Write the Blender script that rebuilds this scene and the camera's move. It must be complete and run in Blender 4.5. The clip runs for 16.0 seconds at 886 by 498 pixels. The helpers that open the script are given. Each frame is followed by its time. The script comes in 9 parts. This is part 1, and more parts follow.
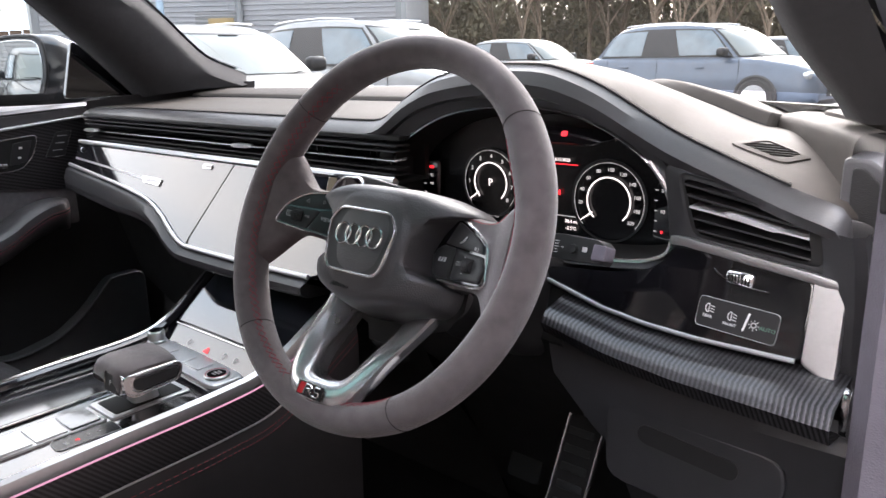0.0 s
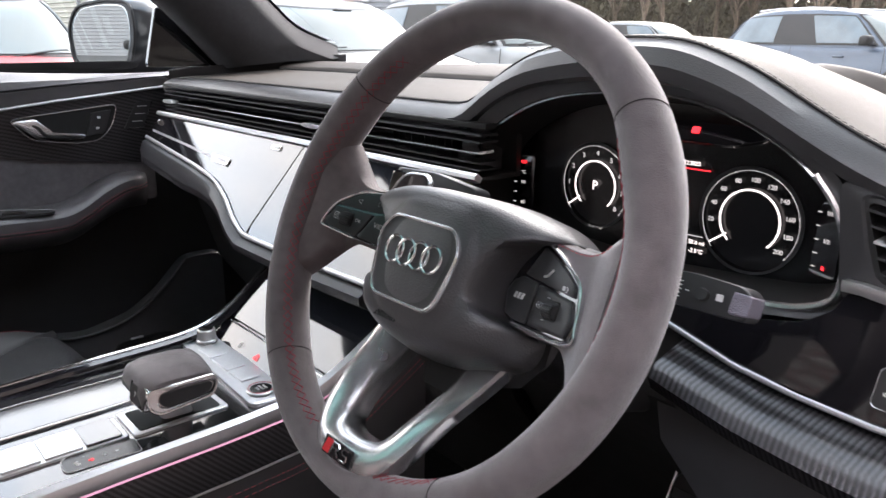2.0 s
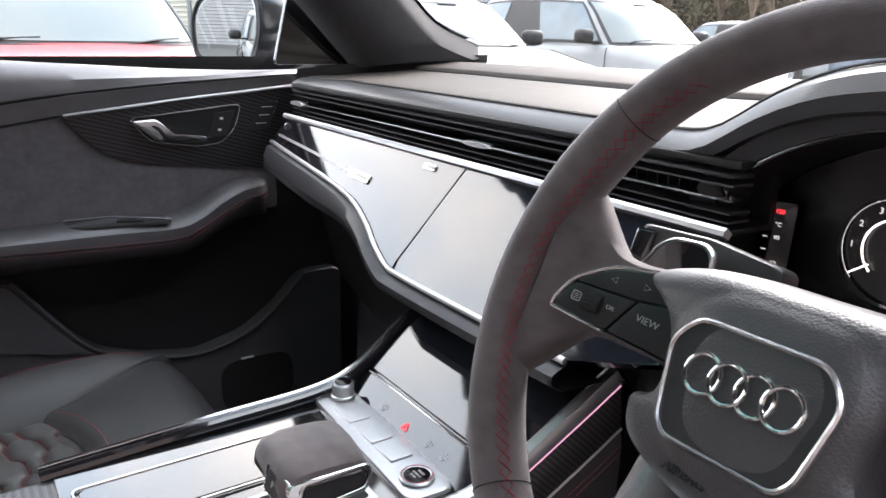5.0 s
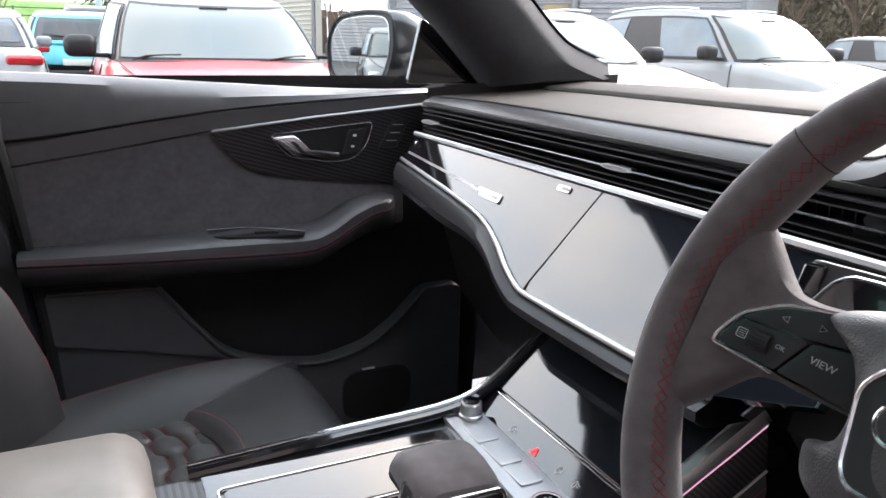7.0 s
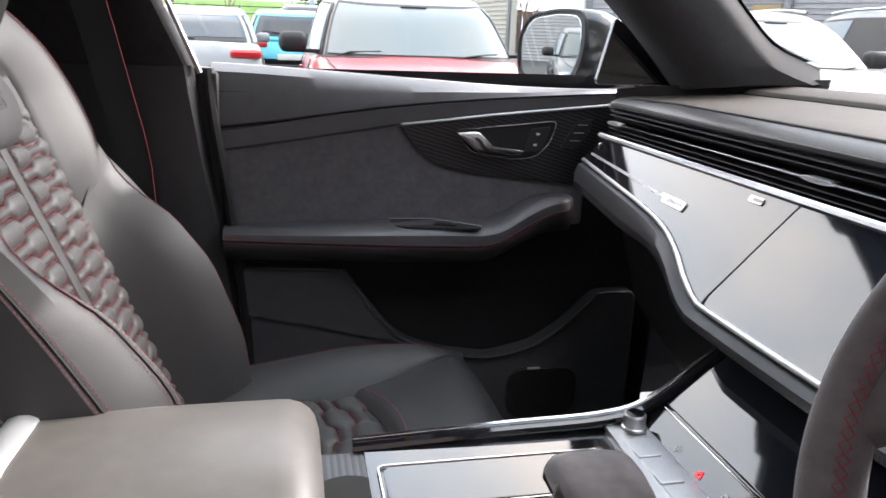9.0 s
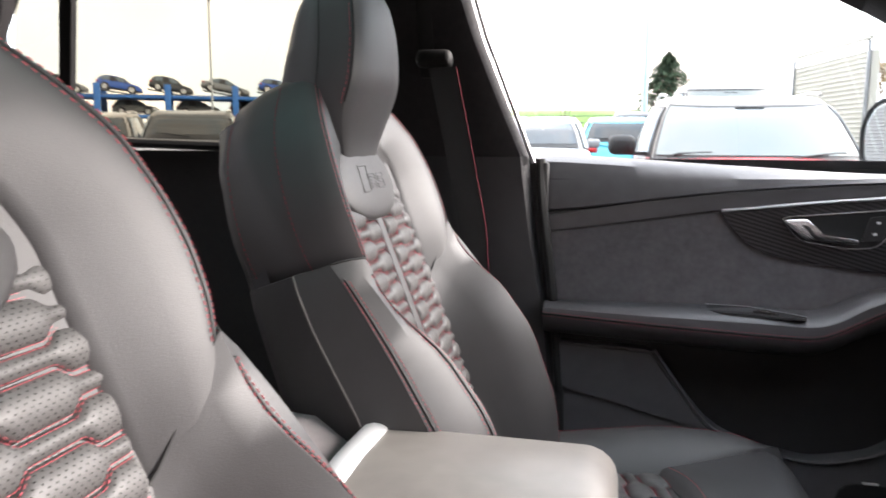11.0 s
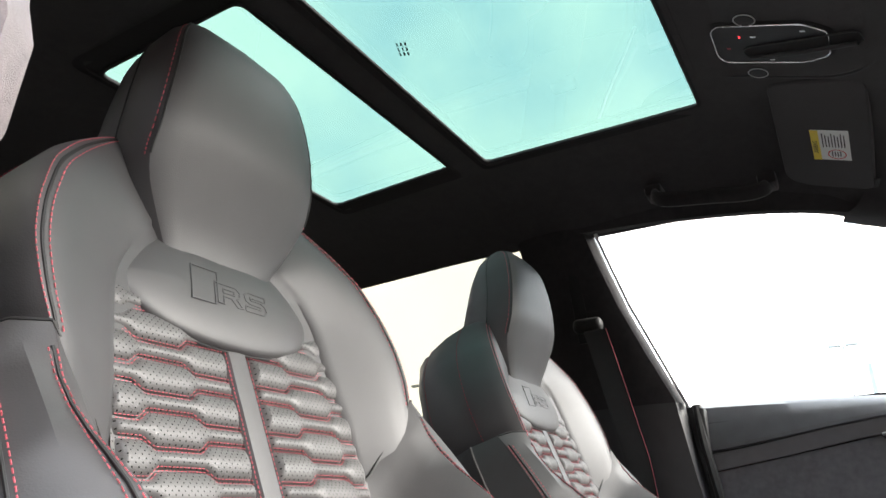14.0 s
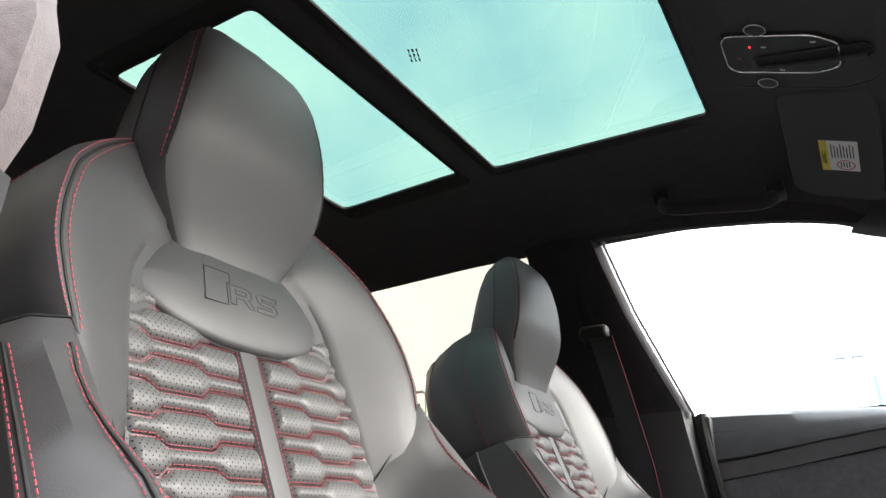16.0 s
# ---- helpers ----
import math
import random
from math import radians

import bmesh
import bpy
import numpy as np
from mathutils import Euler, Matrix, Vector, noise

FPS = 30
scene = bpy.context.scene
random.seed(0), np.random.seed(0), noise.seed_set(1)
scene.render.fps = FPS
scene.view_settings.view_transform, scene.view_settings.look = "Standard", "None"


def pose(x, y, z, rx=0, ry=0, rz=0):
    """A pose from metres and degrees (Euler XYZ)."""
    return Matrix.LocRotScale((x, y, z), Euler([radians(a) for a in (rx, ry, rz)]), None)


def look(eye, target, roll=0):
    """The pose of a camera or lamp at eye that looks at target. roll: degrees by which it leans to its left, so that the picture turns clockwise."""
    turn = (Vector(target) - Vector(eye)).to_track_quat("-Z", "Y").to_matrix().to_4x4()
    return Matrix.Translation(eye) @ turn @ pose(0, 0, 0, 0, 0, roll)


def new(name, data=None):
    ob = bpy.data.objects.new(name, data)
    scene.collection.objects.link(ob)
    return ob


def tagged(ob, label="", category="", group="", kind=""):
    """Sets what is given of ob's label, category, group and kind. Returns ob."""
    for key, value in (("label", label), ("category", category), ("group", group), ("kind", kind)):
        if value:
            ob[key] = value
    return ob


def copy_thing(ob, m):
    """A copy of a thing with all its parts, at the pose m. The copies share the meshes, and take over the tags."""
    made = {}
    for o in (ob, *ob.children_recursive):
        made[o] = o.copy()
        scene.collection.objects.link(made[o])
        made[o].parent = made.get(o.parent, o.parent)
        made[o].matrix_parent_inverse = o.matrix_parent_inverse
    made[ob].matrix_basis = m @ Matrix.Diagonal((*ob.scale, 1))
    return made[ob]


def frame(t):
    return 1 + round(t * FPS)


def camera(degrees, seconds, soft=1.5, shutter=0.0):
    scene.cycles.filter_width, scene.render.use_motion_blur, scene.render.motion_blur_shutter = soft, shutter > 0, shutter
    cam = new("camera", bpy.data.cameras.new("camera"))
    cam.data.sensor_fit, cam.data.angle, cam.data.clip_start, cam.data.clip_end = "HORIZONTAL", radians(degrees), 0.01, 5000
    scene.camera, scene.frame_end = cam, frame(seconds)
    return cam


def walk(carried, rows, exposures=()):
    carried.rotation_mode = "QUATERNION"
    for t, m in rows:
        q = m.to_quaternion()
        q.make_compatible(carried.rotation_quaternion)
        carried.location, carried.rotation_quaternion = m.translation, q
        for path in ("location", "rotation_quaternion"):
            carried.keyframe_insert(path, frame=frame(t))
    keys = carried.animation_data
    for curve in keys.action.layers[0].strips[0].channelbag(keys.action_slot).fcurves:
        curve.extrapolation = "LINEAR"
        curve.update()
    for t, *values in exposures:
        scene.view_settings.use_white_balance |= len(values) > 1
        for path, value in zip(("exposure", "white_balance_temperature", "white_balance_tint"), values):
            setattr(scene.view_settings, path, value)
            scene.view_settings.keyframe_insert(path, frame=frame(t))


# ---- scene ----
cam = camera(61.3, 16.0, shutter=0.3)
PATH = [
    (0.0, (0.848, -0.046, 1.256), (-0.423, 1.413, 0.752), -1.3),
    (0.5, (0.825, -0.003, 1.25), (-0.491, 1.412, 0.737), -0.7),
    (1.0, (0.806, 0.036, 1.246), (-0.566, 1.393, 0.723), -0.2),
    (1.5, (0.786, 0.074, 1.248), (-0.636, 1.374, 0.709), -0.0),
    (2.0, (0.75, 0.09, 1.245), (-0.707, 1.345, 0.696), 0.1),
    (2.5, (0.697, 0.107, 1.245), (-0.784, 1.332, 0.691), 0.2),
    (3.0, (0.65, 0.136, 1.244), (-0.846, 1.34, 0.685), 0.5),
    (3.5, (0.614, 0.153, 1.247), (-0.894, 1.337, 0.678), 0.6),
    (4.0, (0.573, 0.146, 1.248), (-0.955, 1.304, 0.679), 0.9),
    (4.5, (0.55, 0.13, 1.249), (-1.004, 1.253, 0.681), 1.2),
    (7.0, (0.521, 0.092, 1.256), (-1.215, 0.93, 0.726), 1.2),
    (7.5, (0.517, 0.086, 1.254), (-1.256, 0.847, 0.727), 1.2),
    (8.0, (0.511, 0.088, 1.25), (-1.304, 0.743, 0.726), 1.2),
    (10.5, (0.574, 0.105, 1.261), (-1.368, -0.085, 0.822), 1.3),
    (11.0, (0.604, 0.105, 1.23), (-1.323, -0.343, 0.939), 0.2),
    (11.5, (0.659, 0.133, 1.164), (-1.222, -0.544, 1.117), -1.2),
    (12.0, (0.718, 0.173, 1.07), (-1.093, -0.646, 1.29), -2.7),
    (12.5, (0.778, 0.214, 1.009), (-0.972, -0.65, 1.444), -3.0),
    (13.0, (0.824, 0.249, 0.998), (-0.875, -0.621, 1.592), -3.1),
    (13.5, (0.822, 0.246, 0.991), (-0.853, -0.625, 1.65), -3.0),
    (14.0, (0.829, 0.247, 0.991), (-0.828, -0.632, 1.685), -2.6),
    (14.5, (0.835, 0.245, 0.992), (-0.815, -0.638, 1.698), -2.3),
    (15.0, (0.832, 0.247, 0.989), (-0.816, -0.638, 1.699), -2.2),
    (15.5, (0.833, 0.245, 0.988), (-0.813, -0.64, 1.699), -2.0),
    (16.0, (0.835, 0.244, 0.988), (-0.811, -0.643, 1.698), -1.7),
]
EXPOSURES = [(0.0, 2.5, 6450, 16), (4.5, 2.8, 6420, 15), (8.0, 2.5, 6380, 15), (10.5, 2.76, 6580, 16), (11.5, 3.02, 6520, 14), (13.0, 2.95, 6480, 10), (16.0, 2.8, 6440, 9)]
walk(cam, [(t, look(eye, to, roll)) for t, eye, to, roll in PATH], EXPOSURES)

# ---- daylight: thin overcast, soft sun through the windscreen ----
SUN_UP, SUN_ROUND = 25.0, -22.0
world = bpy.data.worlds.new("sky")
scene.world = world
world.use_nodes = True
wn = world.node_tree.nodes
sky = wn.new("ShaderNodeTexSky")
sky.sky_type, sky.sun_disc = "NISHITA", False
sky.sun_elevation, sky.sun_rotation = radians(SUN_UP), radians(SUN_ROUND)
sky.air_density, sky.dust_density, sky.ozone_density = 1.0, 4.0, 1.0
wmix = wn.new("ShaderNodeMix")
wmix.data_type = "RGBA"
wmix.inputs["Factor"].default_value = 0.72
wtc, wno, wramp = wn.new("ShaderNodeTexCoord"), wn.new("ShaderNodeTexNoise"), wn.new("ShaderNodeMix")
wno.inputs["Scale"].default_value, wno.inputs["Detail"].default_value = 2.6, 5.0
wramp.data_type = "RGBA"
wramp.inputs["A"].default_value, wramp.inputs["B"].default_value = (8.5, 11.4, 14.4, 1), (23.5, 20.8, 18.6, 1)
world.node_tree.links.new(wtc.outputs["Generated"], wno.inputs["Vector"])
wrange = wn.new("ShaderNodeMapRange")
wrange.inputs["From Min"].default_value, wrange.inputs["From Max"].default_value = 0.34, 0.66
world.node_tree.links.new(wno.outputs["Fac"], wrange.inputs["Value"])
world.node_tree.links.new(wrange.outputs["Result"], wramp.inputs["Factor"])
world.node_tree.links.new(wramp.outputs["Result"], wmix.inputs["B"])
world.node_tree.links.new(sky.outputs["Color"], wmix.inputs["A"])
world.node_tree.links.new(wmix.outputs["Result"], wn["Background"].inputs["Color"])
wn["Background"].inputs["Strength"].default_value = 0.135
sun = new("sun", bpy.data.lights.new("sun", "SUN"))
sun.data.energy, sun.data.angle, sun.data.color = 2.3, radians(42), (1.0, 0.95, 0.90)
sun.matrix_world = look((0, 0, 20), (0 - math.sin(radians(SUN_ROUND)), 0 - math.cos(radians(SUN_ROUND)), 20 - math.tan(radians(SUN_UP))))


# ---- materials ----
def material(name, color, rough=0.5, metal=0.0, vary=0.15, scale=40.0, bump=0.0, bump_scale=600.0, sheen=0.0, coat=0.0, spec=0.5, rough_vary=0.1, alt=None):
    m = bpy.data.materials.new(name)
    m.use_nodes = True
    n, l = m.node_tree.nodes, m.node_tree.links
    b = n["Principled BSDF"]
    tc = n.new("ShaderNodeTexCoord")
    a = n.new("ShaderNodeTexNoise")
    a.inputs["Scale"].default_value, a.inputs["Detail"].default_value = scale, 4.0
    l.new(tc.outputs["Object"], a.inputs["Vector"])
    mix = n.new("ShaderNodeMix")
    mix.data_type = "RGBA"
    dark = alt or tuple(c * (1 - vary) for c in color)
    lite = color if alt else tuple(min(1, c * (1 + vary)) for c in color)
    mix.inputs["A"].default_value, mix.inputs["B"].default_value = (*dark, 1), (*lite, 1)
    l.new(mix.outputs["Result"], b.inputs["Base Color"])
    mr = n.new("ShaderNodeMapRange")
    mr.inputs["To Min"].default_value, mr.inputs["To Max"].default_value = rough * (1 - rough_vary), min(1, rough * (1 + rough_vary))
    big = n.new("ShaderNodeTexNoise")
    big.inputs["Scale"].default_value = scale * 0.3
    l.new(tc.outputs["Object"], big.inputs["Vector"])
    l.new(big.outputs["Fac"], mr.inputs["Value"])
    both = n.new("ShaderNodeMath")      # fine grain over broad patches
    both.operation = "MULTIPLY_ADD"
    both.inputs[1].default_value = 0.55
    half = n.new("ShaderNodeMath")
    half.operation = "MULTIPLY"
    half.inputs[1].default_value = 0.45
    l.new(big.outputs["Fac"], half.inputs[0])
    l.new(a.outputs["Fac"], both.inputs[0])
    l.new(half.outputs[0], both.inputs[2])
    tone = n.new("ShaderNodeMapRange")
    tone.inputs["From Min"].default_value, tone.inputs["From Max"].default_value = 0.3, 0.7
    l.new(both.outputs[0], tone.inputs["Value"])
    l.new(tone.outputs["Result"], mix.inputs["Factor"])
    l.new(mr.outputs["Result"], b.inputs["Roughness"])
    b.inputs["Metallic"].default_value = metal
    b.inputs["Specular IOR Level"].default_value = spec
    if sheen:
        b.inputs["Sheen Weight"].default_value, b.inputs["Sheen Roughness"].default_value = sheen, 0.5
    if coat:
        b.inputs["Coat Weight"].default_value, b.inputs["Coat Roughness"].default_value = coat, 0.06
    if bump:
        v = n.new("ShaderNodeTexVoronoi")
        v.inputs["Scale"].default_value = bump_scale
        l.new(tc.outputs["Object"], v.inputs["Vector"])
        bp = n.new("ShaderNodeBump")
        bp.inputs["Strength"].default_value, bp.inputs["Distance"].default_value = bump, 0.0006
        l.new(v.outputs["Distance"], bp.inputs["Height"])
        l.new(bp.outputs["Normal"], b.inputs["Normal"])
    return m


def perforated(name, color, rough, pitch):
    """Leather with a square field of small punched holes."""
    m = material(name, color, rough, vary=0.12, bump=0.25, bump_scale=900)
    n, l = m.node_tree.nodes, m.node_tree.links
    b = n["Principled BSDF"]
    tc = n.new("ShaderNodeTexCoord")
    mp = n.new("ShaderNodeMapping")
    mp.inputs["Rotation"].default_value = (0, 0, radians(45))
    l.new(tc.outputs["Object"], mp.inputs["Vector"])
    v = n.new("ShaderNodeTexVoronoi")
    v.voronoi_dimensions = "2D"
    v.inputs["Scale"].default_value, v.inputs["Randomness"].default_value = 1 / pitch, 0.0
    l.new(mp.outputs["Vector"], v.inputs["Vector"])
    lt = n.new("ShaderNodeMath")
    lt.operation = "LESS_THAN"
    lt.inputs[1].default_value = 0.14
    l.new(v.outputs["Distance"], lt.inputs[0])
    mix = n.new("ShaderNodeMix")
    mix.data_type = "RGBA"
    old = b.inputs["Base Color"].links[0].from_socket
    l.new(lt.outputs[0], mix.inputs["Factor"])
    l.new(old, mix.inputs["A"])
    mix.inputs["B"].default_value = (0.004, 0.004, 0.004, 1)
    l.new(mix.outputs["Result"], b.inputs["Base Color"])
    sp = n.new("ShaderNodeMapRange")
    sp.inputs["To Min"].default_value, sp.inputs["To Max"].default_value = 0.5, 0.0
    l.new(lt.outputs[0], sp.inputs["Value"])
    l.new(sp.outputs["Result"], b.inputs["Specular IOR Level"])
    return m


def carbon_fibre(name, pitch, along=(1, 0, 0), across=(0, -0.5, 0.8), gloss=0.22, shift=1.0):
    """Twill weave: two sets of tows stepped on the diagonal."""
    m = bpy.data.materials.new(name)
    m.use_nodes = True
    n, l = m.node_tree.nodes, m.node_tree.links
    b = n["Principled BSDF"]
    tc = n.new("ShaderNodeTexCoord")

    def axis(v):
        d = n.new("ShaderNodeVectorMath")
        d.operation = "DOT_PRODUCT"
        d.inputs[1].default_value = tuple(c / pitch for c in v)
        l.new(tc.outputs["Object"], d.inputs[0])
        return d.outputs["Value"]

    def op(kind, a, bb):
        k = n.new("ShaderNodeMath")
        k.operation = kind
        for i, s in enumerate((a, bb)):
            if isinstance(s, (int, float)):
                k.inputs[i].default_value = s
            else:
                l.new(s, k.inputs[i])
        return k.outputs[0]
    u, v = axis(along), axis(across)
    step = op("FLOOR", v, 0)
    f = op("FRACT", op("DIVIDE", op("ADD", u, op("MULTIPLY", step, shift)), 4.0), 0)
    over = op("LESS_THAN", f, 0.5)
    fu, fv = op("FRACT", u, 0), op("FRACT", v, 0)
    hu = op("PINGPONG", op("MULTIPLY", f, 2.0), 0.5)
    hv = op("PINGPONG", fv, 0.5)
    h = op("ADD", op("MULTIPLY", over, hu), op("MULTIPLY", op("SUBTRACT", 1.0, over), op("PINGPONG", fu, 0.5)))
    mix = n.new("ShaderNodeMix")
    mix.data_type = "RGBA"
    mix.inputs["A"].default_value, mix.inputs["B"].default_value = (0.003, 0.003, 0.0035, 1), (0.045, 0.043, 0.048, 1)
    l.new(over, mix.inputs["Factor"])
    l.new(mix.outputs["Result"], b.inputs["Base Color"])
    bp = n.new("ShaderNodeBump")
    bp.inputs["Strength"].default_value, bp.inputs["Distance"].default_value = 0.35, 0.0012
    l.new(op("ADD", h, op("MULTIPLY", hv, 0.5)), bp.inputs["Height"])
    l.new(bp.outputs["Normal"], b.inputs["Normal"])
    b.inputs["Roughness"].default_value, b.inputs["Metallic"].default_value = 0.34, 0.6
    b.inputs["Coat Weight"].default_value, b.inputs["Coat Roughness"].default_value = 0.8, gloss
    return m


def glow(name, color, strength):
    m = bpy.data.materials.new(name)
    m.use_nodes = True
    b = m.node_tree.nodes["Principled BSDF"]
    b.inputs["Base Color"].default_value = (*[c * 0.5 for c in color], 1)
    b.inputs["Emission Color"].default_value, b.inputs["Emission Strength"].default_value = (*color, 1), strength
    return m


def glass(name, tint, gloss=1.0):
    """Thin pane: clear or tinted, with a Fresnel gloss."""
    m = bpy.data.materials.new(name)
    m.use_nodes = True
    n, l = m.node_tree.nodes, m.node_tree.links
    n.remove(n["Principled BSDF"])
    out = n["Material Output"]
    t, g, mx, fr = n.new("ShaderNodeBsdfTransparent"), n.new("ShaderNodeBsdfGlossy"), n.new("ShaderNodeMixShader"), n.new("ShaderNodeLayerWeight")
    pw, ad = n.new("ShaderNodeMath"), n.new("ShaderNodeMath")
    pw.operation, ad.operation = "POWER", "MULTIPLY_ADD"
    pw.inputs[1].default_value, ad.inputs[1].default_value, ad.inputs[2].default_value = 5.0, 0.9, 0.04
    t.inputs["Color"].default_value = (*tint, 1)
    g.inputs["Roughness"].default_value = 0.01
    g.inputs["Color"].default_value = (gloss, gloss, gloss, 1)
    l.new(fr.outputs["Facing"], pw.inputs[0])
    l.new(pw.outputs[0], ad.inputs[0])
    l.new(ad.outputs[0], mx.inputs["Fac"])
    l.new(t.outputs["BSDF"], mx.inputs[1])
    l.new(g.outputs["BSDF"], mx.inputs[2])
    l.new(mx.outputs["Shader"], out.inputs["Surface"])
    return m


LEATHER = material("black_leather", (0.034, 0.033, 0.035), 0.38, spec=0.9, bump=0.25, bump_scale=900, vary=0.2)
# black leather made paler and warmer: windscreen light put into the colour
PAD = material("lit_dash_leather", (0.055, 0.048, 0.043), 0.66, spec=0.10, bump=0.3, bump_scale=900, vary=0.15)
SEAT = material("seat_leather", (0.028, 0.0265, 0.0275), 0.55, spec=0.7, bump=0.10, bump_scale=900, vary=0.15, scale=25)
# same black leather as the seat, lightened for the light on the quilting
PERF = perforated("lit_perforated_leather", (0.066, 0.063, 0.062), 0.48, 0.0038)
PERF_DARK = perforated("fine_perforated_leather", (0.040, 0.038, 0.039), 0.48, 0.0026)
# driver's pillar only: light from the open door is put into the pale suede
PILLAR_SUEDE = material("lit_pillar_suede", (0.15, 0.128, 0.130), 0.95, sheen=0.5, vary=0.28, scale=150, bump=0.4, bump_scale=1500, spec=0.1)
SUEDE = material("grey_suede", (0.112, 0.096, 0.099), 0.95, sheen=0.45, vary=0.30, scale=70, bump=0.4, bump_scale=1500, spec=0.1)
SUEDE_DARK = material("charcoal_suede", (0.046, 0.044, 0.046), 0.95, sheen=0.22, vary=0.12, scale=160, bump=0.4, bump_scale=1500, spec=0.1)
LINING = material("roof_lining", (0.032, 0.030, 0.031), 0.95, sheen=0.2, vary=0.2, scale=80, bump=0.3, bump_scale=1500, spec=0.1)
PLASTIC = material("black_plastic", (0.016, 0.016, 0.017), 0.5, bump=0.4, bump_scale=900, vary=0.2)
HUB = material("grained_airbag_plastic", (0.041, 0.039, 0.041), 0.42, spec=0.65, bump=0.35, bump_scale=700, vary=0.15)
HUB_DARK = material("embossed_dark_plastic", (0.012, 0.012, 0.013), 0.5, vary=0.1)
SEAM_DARK = material("dark_seam_thread", (0.030, 0.026, 0.027), 0.9, vary=0.2)
SOFT = material("soft_black_plastic", (0.024, 0.024, 0.026), 0.42, bump=0.2, bump_scale=1000, vary=0.15)
# black plastic raised in tone; the light that reaches it is in the colour
DOOR_PLASTIC = material("lit_panel_plastic", (0.085, 0.084, 0.090), 0.46, bump=0.3, bump_scale=900, vary=0.12)
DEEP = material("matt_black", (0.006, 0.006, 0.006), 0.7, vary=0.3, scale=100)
PIANO = material("piano_black", (0.004, 0.004, 0.005), 0.06, vary=0.3, scale=15, coat=1.0, spec=0.7, rough_vary=0.3)
SCREEN = material("screen_glass", (0.004, 0.005, 0.007), 0.05, vary=0.3, scale=12, coat=1.0, spec=0.8, rough_vary=0.3)
DISPLAY = material("display_black", (0.003, 0.003, 0.0035), 0.25, vary=0.3, scale=30)
ALU = material("satin_aluminium", (0.66, 0.66, 0.67), 0.38, metal=1.0, vary=0.05, scale=200)
SATIN = material("silver_trim", (0.80, 0.80, 0.81), 0.26, metal=1.0, vary=0.05, scale=120)
CHROME = material("chrome", (0.75, 0.75, 0.76), 0.13, metal=1.0, vary=0.04, scale=60)
BUTTON = material("button_plastic", (0.02, 0.02, 0.021), 0.38, vary=0.2, scale=80)
CARBON = carbon_fibre("carbon_weave", 0.0011, across=(0, -0.42, 0.68), gloss=0.15, shift=0.35)
CARBON_DOOR = carbon_fibre("carbon_weave_door", 0.0017, (0, 1, 0), (0.3, 0, 1), 0.35)
CARBON_SIDE = carbon_fibre("carbon_weave_console", 0.0017, (0, 1, 0), (0, 0, 1), 0.35)
RED = material("red_thread", (0.44, 0.075, 0.095), 0.7, vary=0.3, scale=500)
DARK_RED = material("dark_red_thread", (0.25, 0.02, 0.035), 0.8, vary=0.3, scale=500)
GREY_THREAD = material("grey_thread", (0.10, 0.095, 0.09), 0.8, vary=0.3, scale=500)
BELT = material("belt_webbing", (0.018, 0.018, 0.018), 0.7, bump=0.6, bump_scale=900)
WHITE_MARK = material("white_mark", (0.75, 0.75, 0.75), 0.5, vary=0.05)
GREY_MARK = material("grey_mark", (0.48, 0.48, 0.48), 0.5, vary=0.05)
GLOW = glow("dial_glow", (1.0, 0.88, 0.83), 0.36)
GLOW_DIM = glow("dial_glow_dim", (0.9, 0.85, 0.82), 0.15)
GLOW_RED = glow("warning_red", (1.0, 0.03, 0.04), 0.5)
# tint added to darken the bright outside; these panes cast no shadow
DIMMING = glass("dimming_glass", (0.37, 0.394, 0.394))
PRIVACY = glass("rear_glass", (0.118, 0.108, 0.081))
ROOF_GLASS = glass("tinted_roof_glass", (0.038, 0.073, 0.066))
MIRROR = material("mirror_glass", (0.50, 0.52, 0.52), 0.01, metal=1.0, vary=0.01, scale=2, rough_vary=0)
CARPET = material("black_carpet", (0.01, 0.01, 0.01), 0.98, vary=0.4, scale=300, bump=0.6, bump_scale=1200, spec=0.1)
# black leather painted beige for the windscreen's reflection on its top
ARM_TOP = material("lit_armrest_leather", (0.15, 0.138, 0.128), 0.38, spec=0.7, bump=0.12, bump_scale=900, vary=0.15)
VINYL = material("grained_vinyl", (0.13, 0.12, 0.145), 0.5, bump=0.45, bump_scale=600, vary=0.15)
# half-diffuse chrome: the sky it would reflect is put into its pale colour
BAND = material("sky_lit_silver", (0.72, 0.73, 0.74), 0.40, metal=0.55, vary=0.05, spec=0.8)
# brighter copies of the black leather and charcoal suede, door light painted in
DOOR_LEATHER = material("lit_door_leather", (0.070, 0.068, 0.073), 0.40, spec=0.8, bump=0.25, bump_scale=900, vary=0.2)
DOOR_SUEDE = material("lit_door_suede", (0.145, 0.136, 0.143), 0.95, sheen=0.35, vary=0.2, scale=90, bump=0.4, bump_scale=1500, spec=0.1)
RUBBER = material("black_rubber", (0.012, 0.012, 0.012), 0.75, vary=0.2)


# ---- mesh tools ----
def link_mesh(name, bm, mat, smooth=38):
    me = bpy.data.meshes.new(name)
    bmesh.ops.recalc_face_normals(bm, faces=bm.faces)
    bm.to_mesh(me)
    bm.free()
    if mat:
        me.materials.append(mat)
    if smooth and len(me.polygons):
        me.polygons.foreach_set("use_smooth", [True] * len(me.polygons))
        me.set_sharp_from_angle(angle=radians(smooth))
    return me


def adopt(ob, parent):
    ob.parent = parent
    ob.matrix_parent_inverse = parent.matrix_basis.inverted()
    return ob


